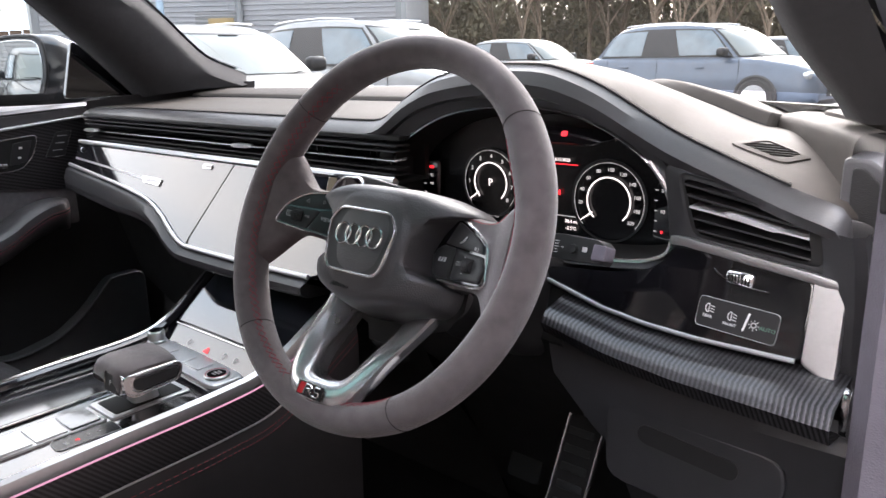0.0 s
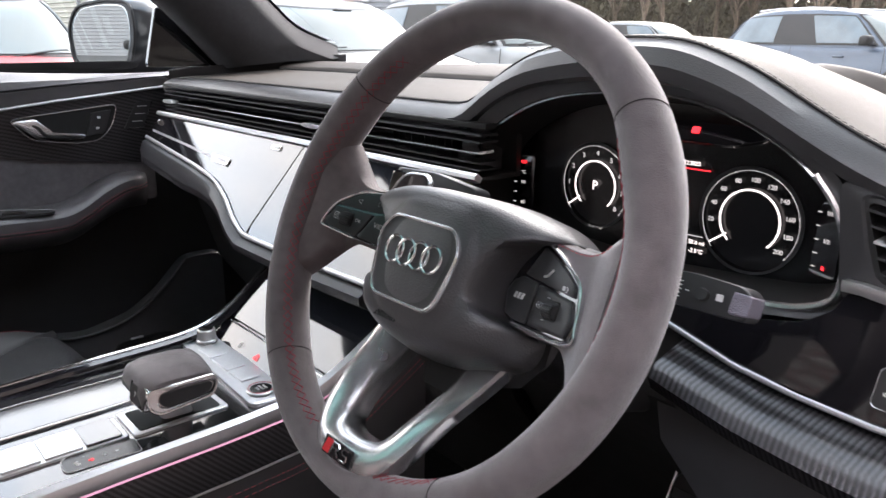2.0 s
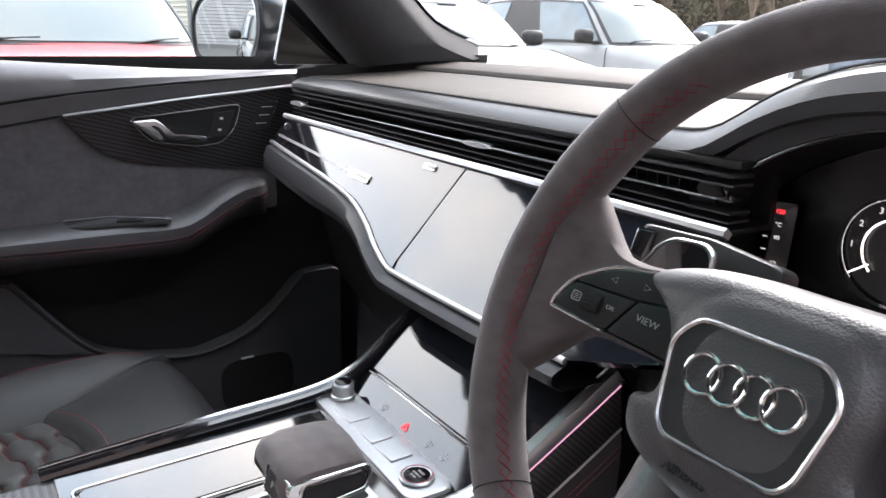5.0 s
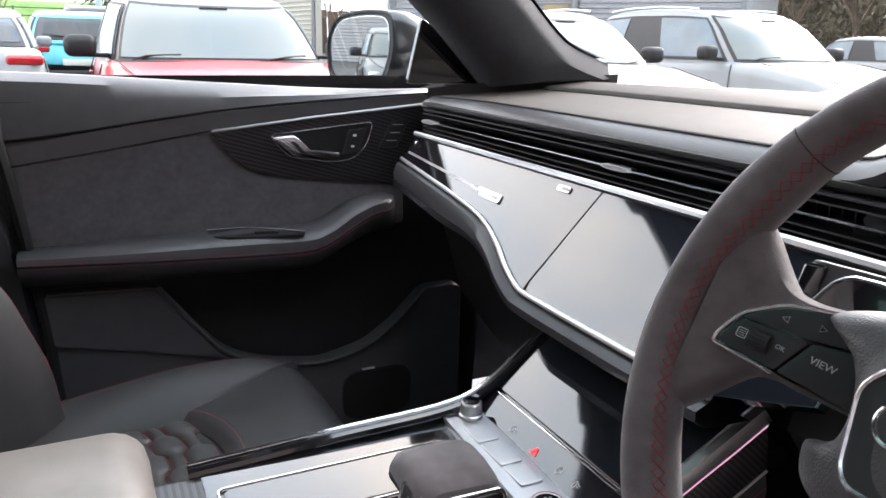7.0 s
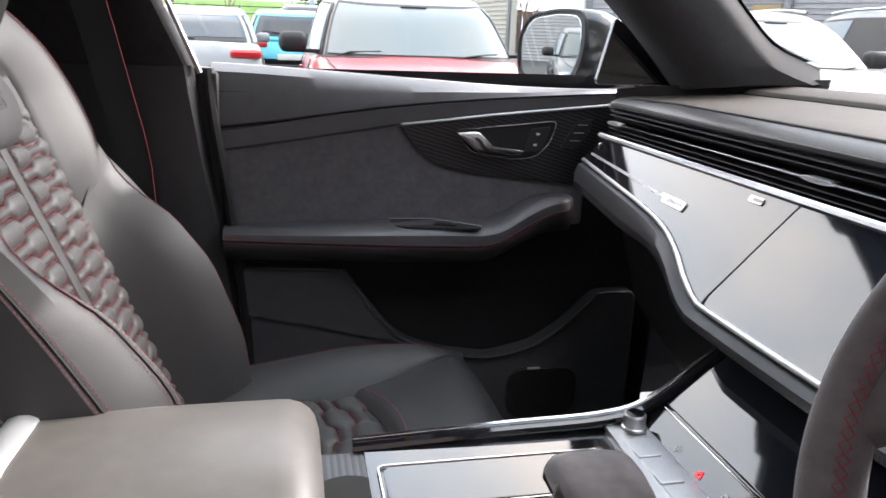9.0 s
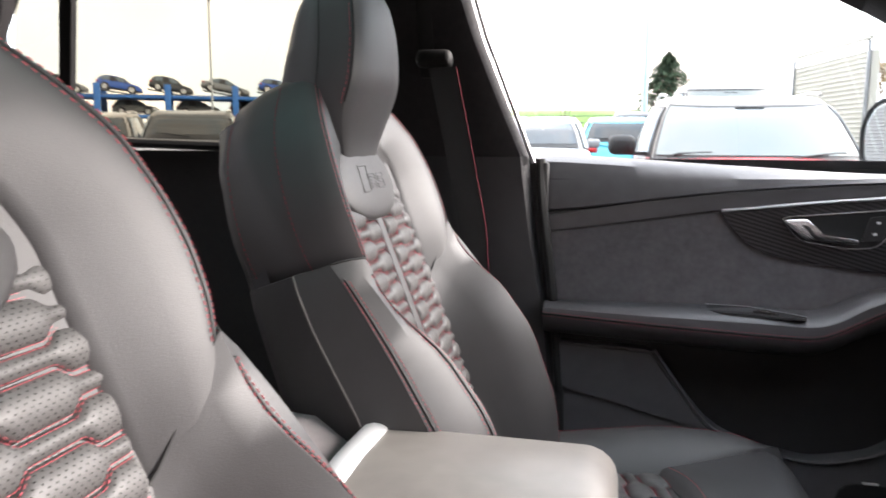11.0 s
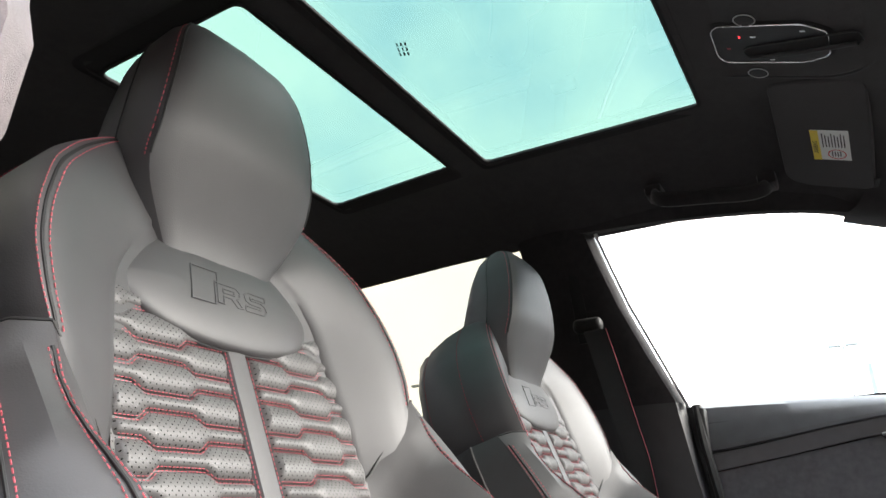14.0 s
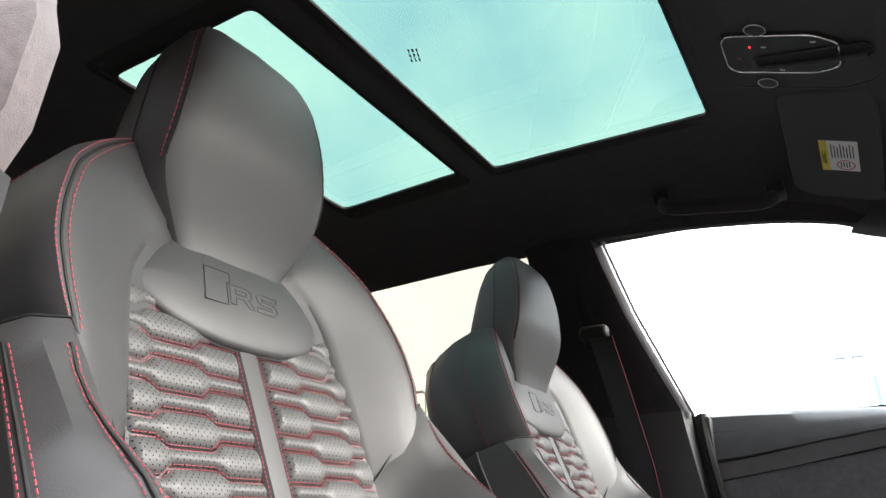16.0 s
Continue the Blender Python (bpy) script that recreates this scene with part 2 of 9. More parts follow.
def part(name, bm, mat, parent, label="", m=None, smooth=38):
    """One mesh object under a thing or part; bm is in the frame of m (the world's when left out)."""
    ob = new(name, link_mesh(name, bm, mat, smooth))
    if m is not None:
        ob.matrix_basis = m
    if parent is not None:
        adopt(ob, parent)
    if label:
        ob["label"] = label
    return ob


def share(name, mesh, parent, m, label=""):
    ob = new(name, mesh)
    ob.matrix_basis = m
    adopt(ob, parent)
    if label:
        ob["label"] = label
    return ob


def thing(name, at, label, category, group="", kind=""):
    ob = new(name)
    ob.matrix_basis = Matrix.Translation(at)
    ob.empty_display_size = 0.05
    return tagged(ob, label, category, group, kind)


def V(*a):
    return Vector(a)


def loft(rows, closed=False, caps=False):
    """A skin over rows of equal length; closed joins each row's ends."""
    bm = bmesh.new()
    vs = [[bm.verts.new(p) for p in r] for r in rows]
    k = len(rows[0])
    for a, b in zip(vs, vs[1:]):
        for i in range(k if closed else k - 1):
            j = (i + 1) % k
            try:
                bm.faces.new((a[i], a[j], b[j], b[i]))
            except ValueError:
                pass
    if caps:
        bm.faces.new(vs[0])
        bm.faces.new(list(reversed(vs[-1])))
    return bm


def thicken(bm, d):
    """Gives an open skin thickness."""
    bmesh.ops.recalc_face_normals(bm, faces=bm.faces)
    bmesh.ops.solidify(bm, geom=bm.faces[:], thickness=d)
    return bm


def curve_through(pts, n, closed=False):
    """n points of a smooth curve through a few."""
    pts = [Vector(p) for p in pts]
    k = len(pts)
    spans = k if closed else k - 1
    out = []
    count = n if closed else n - 1
    for s in range(n):
        f = s * spans / count
        i = min(int(f), spans - 1)
        t = f - i
        if closed:
            a, b, c, d = (pts[(i + o) % k] for o in (-1, 0, 1, 2))
        else:
            b, c = pts[i], pts[i + 1]
            a = pts[i - 1] if i else b * 2 - c
            d = pts[i + 2] if i + 2 < k else c * 2 - b
        out.append(0.5 * (2 * b + (c - a) * t + (2 * a - 5 * b + 4 * c - d) * t * t + (3 * b - a - 3 * c + d) * t ** 3))
    return out


def sweep(path, profile, closed=False, up=(0, 0, 1), caps=True, scale=None):
    """A profile of (side, up) points drawn along a path."""
    path = [Vector(p) for p in path]
    up = Vector(up)
    rows = []
    k = len(path)
    for i, p in enumerate(path):
        a = path[(i - 1) % k] if closed or i else p
        b = path[(i + 1) % k] if closed or i < k - 1 else p
        t = (b - a).normalized()
        side = t.cross(up)
        side = side.normalized() if side.length > 1e-6 else V(1, 0, 0)
        u = side.cross(t)
        f = scale(i / max(1, k - 1)) if scale else 1.0
        rows.append([p + side * (x * f) + u * (y * f) for x, y in profile])
    if closed:
        rows.append(rows[0])
    bm = loft(rows, True, caps and not closed)
    if closed:
        bmesh.ops.remove_doubles(bm, verts=bm.verts, dist=1e-6)
    return bm


def ring(rx, ry=None, n=10):
    ry = rx if ry is None else ry
    return [(rx * math.cos(2 * math.pi * i / n), ry * math.sin(2 * math.pi * i / n)) for i in range(n)]


def rrect(w, h, r, n=3):
    """Outline of a rounded rectangle about the origin."""
    out = []
    for cx, cy, a0 in ((w / 2 - r, h / 2 - r, 0), (r - w / 2, h / 2 - r, 90), (r - w / 2, r - h / 2, 180), (w / 2 - r, r - h / 2, 270)):
        for i in range(n + 1):
            a = radians(a0 + 90 * i / n)
            out.append((cx + r * math.cos(a), cy + r * math.sin(a)))
    return out


def rounded(pts, r, n=3):
    """A polygon with its corners rounded."""
    pts = [Vector((p[0], p[1])) for p in pts]
    out = []
    for i, p in enumerate(pts):
        a, b = pts[i - 1] - p, pts[(i + 1) % len(pts)] - p
        q = min(r, a.length * 0.45, b.length * 0.45)
        s, e = p + a.normalized() * q, p + b.normalized() * q
        for j in range(n + 1):
            t = j / n
            w = s * (1 - t) ** 2 + p * (2 * t * (1 - t)) + e * t * t
            out.append((w.x, w.y))
    return out


def plate(outline, depth, bevel=0.001, dome=0.0, seg=2):
    """A slab: outline at z = 0 (front), going back by depth, with a rounded front edge."""
    bm = bmesh.new()
    k = len(outline)
    c = Vector((sum(p[0] for p in outline) / k, sum(p[1] for p in outline) / k))
    rows = [[V(x, y, -depth) for x, y in outline]]
    size = max((Vector(p) - c).length for p in outline)
    for s in range(seg + 1):
        a = radians(90 * s / seg)
        f = 1 - bevel * (1 - math.cos(a)) / size
        rows.append([V(c.x + (x - c.x) * f, c.y + (y - c.y) * f, -bevel + bevel * math.sin(a)) for x, y in outline])
    if dome:
        for f in (0.8, 0.5, 0.2):
            g = f * (1 - bevel / size)
            rows.append([V(c.x + (x - c.x) * g, c.y + (y - c.y) * g, dome * (1 - f * f)) for x, y in outline])
    else:  # a flat border keeps the face's shading true
        g = (1 - bevel / size) * (1 - min(0.03, 0.002 / size))
        rows.append([V(c.x + (x - c.x) * g, c.y + (y - c.y) * g, 0.0) for x, y in outline])
    vs = [[bm.verts.new(p) for p in r] for r in rows]
    for a, b in zip(vs, vs[1:]):
        for i in range(k):
            j = (i + 1) % k
            bm.faces.new((a[i], a[j], b[j], b[i]))
    bm.faces.new(vs[-1])
    bm.faces.new(list(reversed(vs[0])))
    return bm


def rbox(x0, x1, y0, y1, z0, z1, r=0.004, seg=2):
    bm = bmesh.new()
    bmesh.ops.create_cube(bm, size=1.0)
    bmesh.ops.transform(bm, verts=bm.verts, matrix=Matrix.LocRotScale(((x0 + x1) / 2, (y0 + y1) / 2, (z0 + z1) / 2), None, (x1 - x0, y1 - y0, z1 - z0)))
    if r:
        bmesh.ops.bevel(bm, geom=bm.edges[:], offset=min(r, 0.45 * min(x1 - x0, y1 - y0, z1 - z0)), segments=seg, profile=0.5, affect="EDGES")
    return bm


def lathe(profile, n=24):
    """A body of revolution about z from (radius, height) points."""
    rows = [[V(r * math.cos(2 * math.pi * i / n), r * math.sin(2 * math.pi * i / n), z) for i in range(n)] for r, z in profile]
    return loft(rows, True, True)


def moved(bm, m):
    bmesh.ops.transform(bm, verts=bm.verts, matrix=m)
    return bm


def joined(*bms):
    """Several bmeshes as one."""
    out = bms[0]
    for b in bms[1:]:
        me = bpy.data.meshes.new("tmp")
        b.to_mesh(me)
        out.from_mesh(me)
        bpy.data.meshes.remove(me)
        b.free()
    return out


def frame_of(o, x, y):
    """A pose at o with its x and (about) y axes given; z is the face's front."""
    x = Vector(x).normalized()
    z = x.cross(Vector(y)).normalized()
    y = z.cross(x)
    return Matrix.Translation(o) @ Matrix((x, y, z)).transposed().to_4x4()


def dashes(path, step, mat_r=0.0006, fill=0.6):
    """Small stitches along a path."""
    bits = bmesh.new()
    for a, b in zip(path, path[1:]):
        n = max(1, round((b - a).length / step))
        for k in range(n):
            p, q = a.lerp(b, k / n), a.lerp(b, (k + fill) / n)
            d = (q - p).normalized()
            s = d.cross(V(0.31, 0.62, 0.72)).normalized() * mat_r
            t = d.cross(s).normalized() * mat_r
            ring_a = [bits.verts.new(p + c) for c in (s, t, -s, -t)]
            ring_b = [bits.verts.new(q + c) for c in (s, t, -s, -t)]
            for i in range(4):
                bits.faces.new((ring_a[i], ring_a[(i + 1) % 4], ring_b[(i + 1) % 4], ring_b[i]))
    return bits


def letters(text, size, mat, parent, m, name="lettering", depth=0.0002):
    cu = bpy.data.curves.new("t", "FONT")
    cu.body, cu.size, cu.align_x, cu.align_y, cu.extrude = text, size, "CENTER", "CENTER", depth
    ob = bpy.data.objects.new("t", cu)
    scene.collection.objects.link(ob)
    me = bpy.data.meshes.new_from_object(ob.evaluated_get(bpy.context.evaluated_depsgraph_get()))
    bpy.data.objects.remove(ob)
    bpy.data.curves.remove(cu)
    me.materials.clear()
    me.materials.append(mat)
    return share(name, me, parent, m)


def soft(table, x, reach=0.035):
    """Look-up with its corners rounded off."""
    xs, ys = zip(*table)
    return float(np.mean(np.interp([x + reach * k / 3 for k in range(-3, 4)], xs, ys)))


def lin(table, x):
    xs, ys = zip(*table)
    return float(np.interp(x, xs, ys))


def spread(a, b, n):
    return [a + (b - a) * i / (n - 1) for i in range(n)]


def ease(a, b, x):
    t = max(0.0, min(1.0, (x - a) / (b - a)))
    return t * t * (3 - 2 * t)


# ================= dashboard =================
def FACE(y, x=0.0, z=0.0):
    """Looking at the driver: local x = right, local y = up, local z = towards the rear."""
    return frame_of((x, y, z), (1, 0, 0), (0, 0, 1))


dash = thing("dashboard", (-0.03, 0.8, 0.55), "black leather dashboard with piano black and aluminium trim", "dashboard")
REAR_Z = [(-0.70, 1.160), (-0.5, 1.166), (0.10, 1.167), (0.150, 1.168), (0.20, 1.201), (0.25, 1.221), (0.33, 1.232), (0.41, 1.230), (0.47, 1.212), (0.515, 1.188), (0.552, 1.169), (0.607, 1.149), (0.673, 1.128), (0.72, 1.118)]
CREST_UP = [(0.15, 0.0), (0.28, 0.006), (0.42, 0.008), (0.50, 0.004), (0.60, 0.002), (0.72, 0.001)]
FORE_Z = [(-0.70, 1.186), (0.20, 1.186), (0.30, 1.198), (0.35, 1.198), (0.44, 1.165), (0.55, 1.150), (0.61, 1.158), (0.70, 1.140)]
REAR_Y = [(-0.70, 0.635), (0.12, 0.632), (0.20, 0.622), (0.35, 0.615), (0.5, 0.618), (0.6, 0.62), (0.72, 0.60)]


def cowl_y(x):
    return 0.98 + 0.24 * (1 - (x / 0.70) ** 2)


def pad_row(x):
    z, y = lin(REAR_Z, x), lin(REAR_Y, x)
    up, fore = lin(CREST_UP, x), lin(FORE_Z, x)
    row = [V(x, y + 0.03, z - 0.026), V(x, y + 0.004, z - 0.020), V(x, y - 0.002, z - 0.010 + up * 0.4), V(x, y + 0.004, z - 0.001 + up), V(x, y + 0.018, z + 0.005 + up), V(x, y + 0.045, z + 0.008 + up)]
    y0, y1 = y + 0.045, cowl_y(x)
    for f in (0.12, 0.25, 0.4, 0.55, 0.7, 0.85, 1.0):
        g = f * f * (3 - 2 * f)
        row.append(V(x, y0 + (y1 - y0) * f, (z + 0.008 + up) * (1 - g) + fore * g))
    return row


xs = spread(-0.70, 0.690, 90)
rows = [pad_row(x) for x in xs]
for k in range(2):  # soften the look-up's corners
    rows = [rows[0]] + [[(a + b * 2 + c) / 4 for a, b, c in zip(rows[i - 1], rows[i], rows[i + 1])] for i in range(1, len(rows) - 1)] + [rows[-1]]
SKIN = rows
curl = [[V(p.x + dx, p.y, p.z - dz) for p in rows[-1]] for dx, dz in ((0.012, 0.004), (0.020, 0.014), (0.023, 0.034), (0.023, 0.075))]
part("top_pad", loft([r[4:] for r in rows + curl]), PAD, dash, "grained leather top pad with windscreen light in its colour")
part("pad_lip", loft([r[:5] for r in rows + curl]), LEATHER, dash, "black leather edge of the top pad")
# stitched seam along the pad's crest
seam = [r[4] + V(0, 0.004, 0.0022) for r in rows[2:-2]]
stitch = bmesh.new()
for a, b in zip(seam, seam[1:]):
    for s in range(3):
        p, q = a.lerp(b, s / 3 + 0.05), a.lerp(b, s / 3 + 0.25)
        stitch = joined(stitch, sweep([p, q], ring(0.0004, n=4)))
part("stitching", stitch, GREY_THREAD, dash)
part("seam_groove", sweep([p + V(0, -0.004, -0.001) for p in seam], ring(0.0011, n=5)), DEEP, dash)
# defroster slot and sensor on the pad
part("defroster_grille", loft([[V(x, cowl_y(x) - 0.10, 1.187), V(x, cowl_y(x) - 0.055, 1.1885)] for x in spread(-0.5, 0.35, 30)]), PLASTIC, dash)
for k in range(3):
    part("slot", rbox(-0.28 + k * 0.16, -0.15 + k * 0.16, 1.09, 1.10, 1.186, 1.1915, 0.001), DEEP, dash)

# raised tier of the pad under the windscreen
TIER = [(-0.66, 0.862), (-0.29, 0.895), (-0.04, 0.91), (0.15, 0.97), (0.30, 1.05)]
tier = []
for x in spread(-0.66, 0.30, 36):
    y = lin(TIER, x)
    zp = lin([(y0.y, y0.z) for y0 in pad_row(x)[5:]], y)
    tier.append([V(x, y - 0.004, zp - 0.002), V(x, y, zp + 0.005), V(x, y + 0.006, zp + 0.0075), V(x, (y + cowl_y(x)) / 2, 1.1935), V(x, cowl_y(x), 1.1900)])
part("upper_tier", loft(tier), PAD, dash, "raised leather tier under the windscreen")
part("tier_groove", sweep([r[0] + V(0, -0.001, 0.0025) for r in tier], ring(0.0016, n=5)), DEEP, dash)

def pad_z(x, y):
    """Height of the pad's skin."""
    f = (x + 0.70) / (1.39 / 89)
    i = min(88, max(0, int(f)))
    za, zb = (float(np.interp(y, [p.y for p in r[3:]], [p.z for p in r[3:]])) for r in (SKIN[i], SKIN[i + 1]))
    return za + (zb - za) * (f - i)


# bevelled tier that rises out of the pad towards the driver's side
TIER_D = [(0.26, 1.08), (0.35, 1.0), (0.438, 0.93), (0.55, 0.893)]
tier = []
for x in spread(0.26, 0.548, 30):
    y, far, h = soft(TIER_D, x, 0.03), cowl_y(x) + 0.01, 0.015 * ease(0.27, 0.45, x)
    zp = pad_z(x, y)
    tier.append([V(x, y - 0.004, zp - 0.004), V(x, y, zp + 0.0005), V(x, y + 0.011, zp + h * 0.86), V(x, y + 0.016, zp + h), V(x, y + 0.040, zp + h - 0.0025), V(x, min(far - 0.02, y + 0.080), zp + h - 0.0095), V(x, far, zp + h - 0.024)])
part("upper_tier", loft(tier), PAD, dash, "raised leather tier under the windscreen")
tip = [tier[-1], [p + V(0.004, 0.002, -0.0015) for p in tier[-1]], [p + V(0.006, 0.003, -0.006) for p in tier[-1]], [p + V(0.007, 0.003, -0.06) for p in tier[-1]]]
part("tier_end", loft(tip), PAD, dash)
part("tier_groove", sweep([r[1] + V(0, -0.001, 0.0004) for r in tier[5:]], ring(0.0011, n=5)), DEEP, dash)

# shelf over the scuttle beside the pad, at the foot of the pillar
SHELF = [V(0.549, 0.925, 0), V(0.575, 0.895, 0), V(0.605, 0.840, 0), V(0.640, 0.775, 0), V(0.674, 0.705, 0), V(0.694, 0.660, 0), V(0.700, 0.640, 0)]
rows = []
for k, p in enumerate(curve_through(SHELF, 24)):
    f = k / 23
    out = V(0.55 + 0.17 * f, 1.10 - 0.40 * f, 0)
    d = (out - V(p.x, p.y, 0)).normalized()
    zt = 1.172 + 0.010 * f
    rows.append([V(p.x, p.y, 1.125), V(p.x, p.y, zt - 0.016)] + [V(p.x + d.x * e, p.y + d.y * e, zt + h) for e, h in ((0.002, -0.006), (0.007, -0.001), (0.015, 0.0015), (0.03, 0.002), (0.05, 0.0015))] + [V(out.x, out.y, zt - 0.002)])
part("scuttle_shelf", loft(rows), PAD, dash, "leather shelf at the pillar's foot")
isl = [V(0.592, 0.972, 0), V(0.640, 0.880, 0), V(0.672, 0.812, 0), V(0.690, 0.815, 0), V(0.662, 0.905, 0), V(0.615, 1.000, 0)]
isl = [(p.x, p.y) for p in curve_through(isl, 30, True)]
part("shelf_island", loft([[V(0.641 + (x - 0.641) * f, 0.897 + (y - 0.897) * f, 1.1765 + z) for x, y in isl] for f, z in ((1.0, -0.004), (0.97, 0.0015), (0.88, 0.0028), (0.3, 0.0035), (0.02, 0.0035))], True, True), PAD, dash)
block = [(0.694, 1.166), (0.716, 1.166), (0.734, 1.150), (0.734, 1.060), (0.706, 1.060), (0.694, 1.092)]
part("pillar_block", plate(rounded(block, 0.006), 0.05, 0.004), DOOR_PLASTIC, dash, "faceted black trim at the dash's end", m=frame_of((0, 0.640, 0), (1, 0, 0), (0, 0, 1)))
part("block_inset", plate(rounded([(0.702, 1.158), (0.712, 1.158), (0.724, 1.146), (0.724, 1.072), (0.710, 1.072), (0.702, 1.096)], 0.004), 0.004, 0.0015), PLASTIC, dash, m=frame_of((0, 0.6385, 0), (1, 0, 0), (0, 0, 1)))

# side window demister in the pad
WELL = [(0.592, 0.686), (0.598, 0.750), (0.636, 0.742), (0.629, 0.690)]


def on_pad(f, g, lift):
    """A point of the demister: f along, g across its well."""
    a, b, c, d = (V(*p, 0) for p in WELL)
    p = a.lerp(b, f).lerp(d.lerp(c, f), g)
    return V(p.x, p.y, pad_z(p.x, p.y) + lift)


part("demister_well", loft([[on_pad(f, g, 0.0012) for f in spread(0, 1, 8)] for g in spread(0, 1, 6)]), DEEP, dash)
RIM = [(math.copysign(abs(math.cos(t)) ** 0.32, math.cos(t)) / 2, math.copysign(abs(math.sin(t)) ** 0.32, math.sin(t)) / 2) for t in spread(0, 2 * math.pi * 39 / 40, 40)]
part("demister_frame", loft([[on_pad(0.5 + a * f, 0.5 + b * f, z) for a, b in RIM] for f, z in ((1.36, 0.0003), (1.33, 0.0016), (1.14, 0.0020), (1.06, 0.0026), (0.99, 0.0024), (0.97, 0.0006))], True), PAD, dash, "padded frame of the demister")
for k in range(5):
    g = 0.10 + k * 0.20
    part("slat", sweep([on_pad(min(0.98, max(0.02, f)), min(0.98, max(0.02, g + (f - 0.5) * 0.5)), 0.0018) for f in spread(0.02, 0.98, 6)], ring(0.0012, 0.0009, 6)), PAD, dash)

# --- long vent band ---
X0, X1 = -0.675, 0.195
part("vent_well", joined(rbox(X0, X1, 0.672, 0.680, 1.098, 1.158, 0), rbox(X0, X1, 0.625, 0.675, 1.152, 1.158, 0.001), rbox(X0, X1, 0.618, 0.675, 1.0985, 1.1035, 0.001)), DEEP, dash)
for z in (1.146, 1.139, 1.117, 1.110):
    part("slat", sweep([V(X0 + 0.004, 0.636, z), V(X1, 0.630, z)], [(-0.014, -0.0012), (0.012, -0.0004), (0.012, 0.0012), (-0.014, 0.0014)]), PLASTIC, dash)
part("chrome_blade", sweep([V(X0 + 0.03, 0.628, 1.127), V(X1, 0.622, 1.129)], [(-0.016, -0.0018), (0.006, -0.0016), (0.007, 0.0006), (-0.016, 0.002)]), CHROME, dash, "bright chrome vent blade")
for x in (-0.635, -0.135):
    part("vent_tab", plate(rounded([(-0.026, -0.0015), (-0.020, 0.0025), (0.020, 0.0025), (0.026, -0.0015), (0.014, -0.0035), (-0.014, -0.0035)], 0.002), 0.012, 0.0015), ALU, dash, m=FACE(0.615, x, 1.128))
for k in range(14):
    part("fin", rbox(0.02 + k * 0.012, 0.0212 + k * 0.012, 0.638, 0.668, 1.105, 1.150, 0), PLASTIC, dash)

# --- piano black fascia with its inlays ---
INCL = (0, 0.574, 0.819)
PAN = frame_of((0, 0.610, 1.100), (1, 0, 0), INCL)


def on_panel(x, z, out=0.0):
    return PAN @ V(x, (z - 1.100) / 0.819, out)


BORDER = [(-0.668, 1.064), (-0.558, 1.055), (-0.42, 1.0435), (-0.335, 1.033), (-0.275, 1.017), (-0.225, 0.998), (-0.185, 0.9865), (-0.15, 0.984), (0.0, 0.984), (0.12, 0.986)]
border = [(p.x, p.y) for p in curve_through([(x, z, 0) for x, z in BORDER], 60)]
cut = -0.172
left = [(x, (z - 1.1) / 0.819) for x, z in border if x < cut]
right = [(x, (z - 1.1) / 0.819) for x, z in border if x > cut]
part("glovebox_lid", plate([(-0.668, 0), ] + left + [(-0.1722, -0.1285), (-0.1432, 0.0)], 0.012, 0.0008), PIANO, dash, "mirror-gloss black glovebox lid", m=PAN)
part("upper_screen", plate([(-0.1420, 0), (-0.1708, -0.1285)] + right + [(0.20, -0.11), (0.20, 0)], 0.012, 0.0008), SCREEN, dash, "switched-off black glass touchscreen", m=PAN @ pose(0, 0, -0.0002))
part("upper_trim", sweep([PAN @ V(-0.672, 0.004, 0.002), PAN @ V(-0.3, 0.004, 0.002), PAN @ V(0.20, 0.004, 0.002)], [(-0.006, -0.003), (0.003, -0.0036), (0.0045, 0.0), (0.003, 0.0036), (-0.006, 0.003)], up=INCL), ALU, dash, "brushed aluminium trim strip")
part("lower_trim", sweep([on_panel(x, z - 0.0015, 0.002) for x, z in border], ring(0.0034, 0.0026, 8), up=(0, -0.9, 0.4)), ALU, dash, "brushed aluminium trim strip")
part("inlay", sweep([on_panel(x, z, 0.0012) for x, z in ((-0.655, 1.075), (-0.52, 1.068), (-0.375, 1.0595))], [(-0.002, -0.001), (0.002, -0.001), (0.002, 0.001), (-0.002, 0.001)], up=(0, -0.9, 0.4)), ALU, dash)
part("badge_plate", plate(rounded([(-0.372, -0.056), (-0.385, -0.044), (-0.318, -0.045), (-0.318, -0.058)], 0.003), 0.002, 0.0006), ALU, dash, "small aluminium badge plate", m=PAN @ pose(0, 0, 0.0025))
for k in range(7):
    part("mark", plate([(-0.364 + k * 0.006, -0.0535), (-0.3665 + k * 0.006, -0.0475), (-0.3625 + k * 0.006, -0.0475), (-0.360 + k * 0.006, -0.0535)], 0.0004, 0.0001), WHITE_MARK, dash, m=PAN @ pose(0, 0, 0.0030))
part("glovebox_lock", plate(rrect(0.026, 0.008, 0.002), 0.004, 0.0008), CHROME, dash, m=PAN @ pose(-0.208, -0.011, 0.0022))
part("lock_slot", plate(rrect(0.016, 0.0045, 0.002), 0.002, 0.0004), PIANO, dash, m=PAN @ pose(-0.205, -0.011, 0.0030))
part("vent_wheel", lathe([(0.0, -0.003), (0.005, -0.003), (0.006, 0), (0.005, 0.003), (0.0, 0.003)], 14), CHROME, dash, m=PAN @ pose(-0.645, -0.013, 0.001, 0, 90, 0))

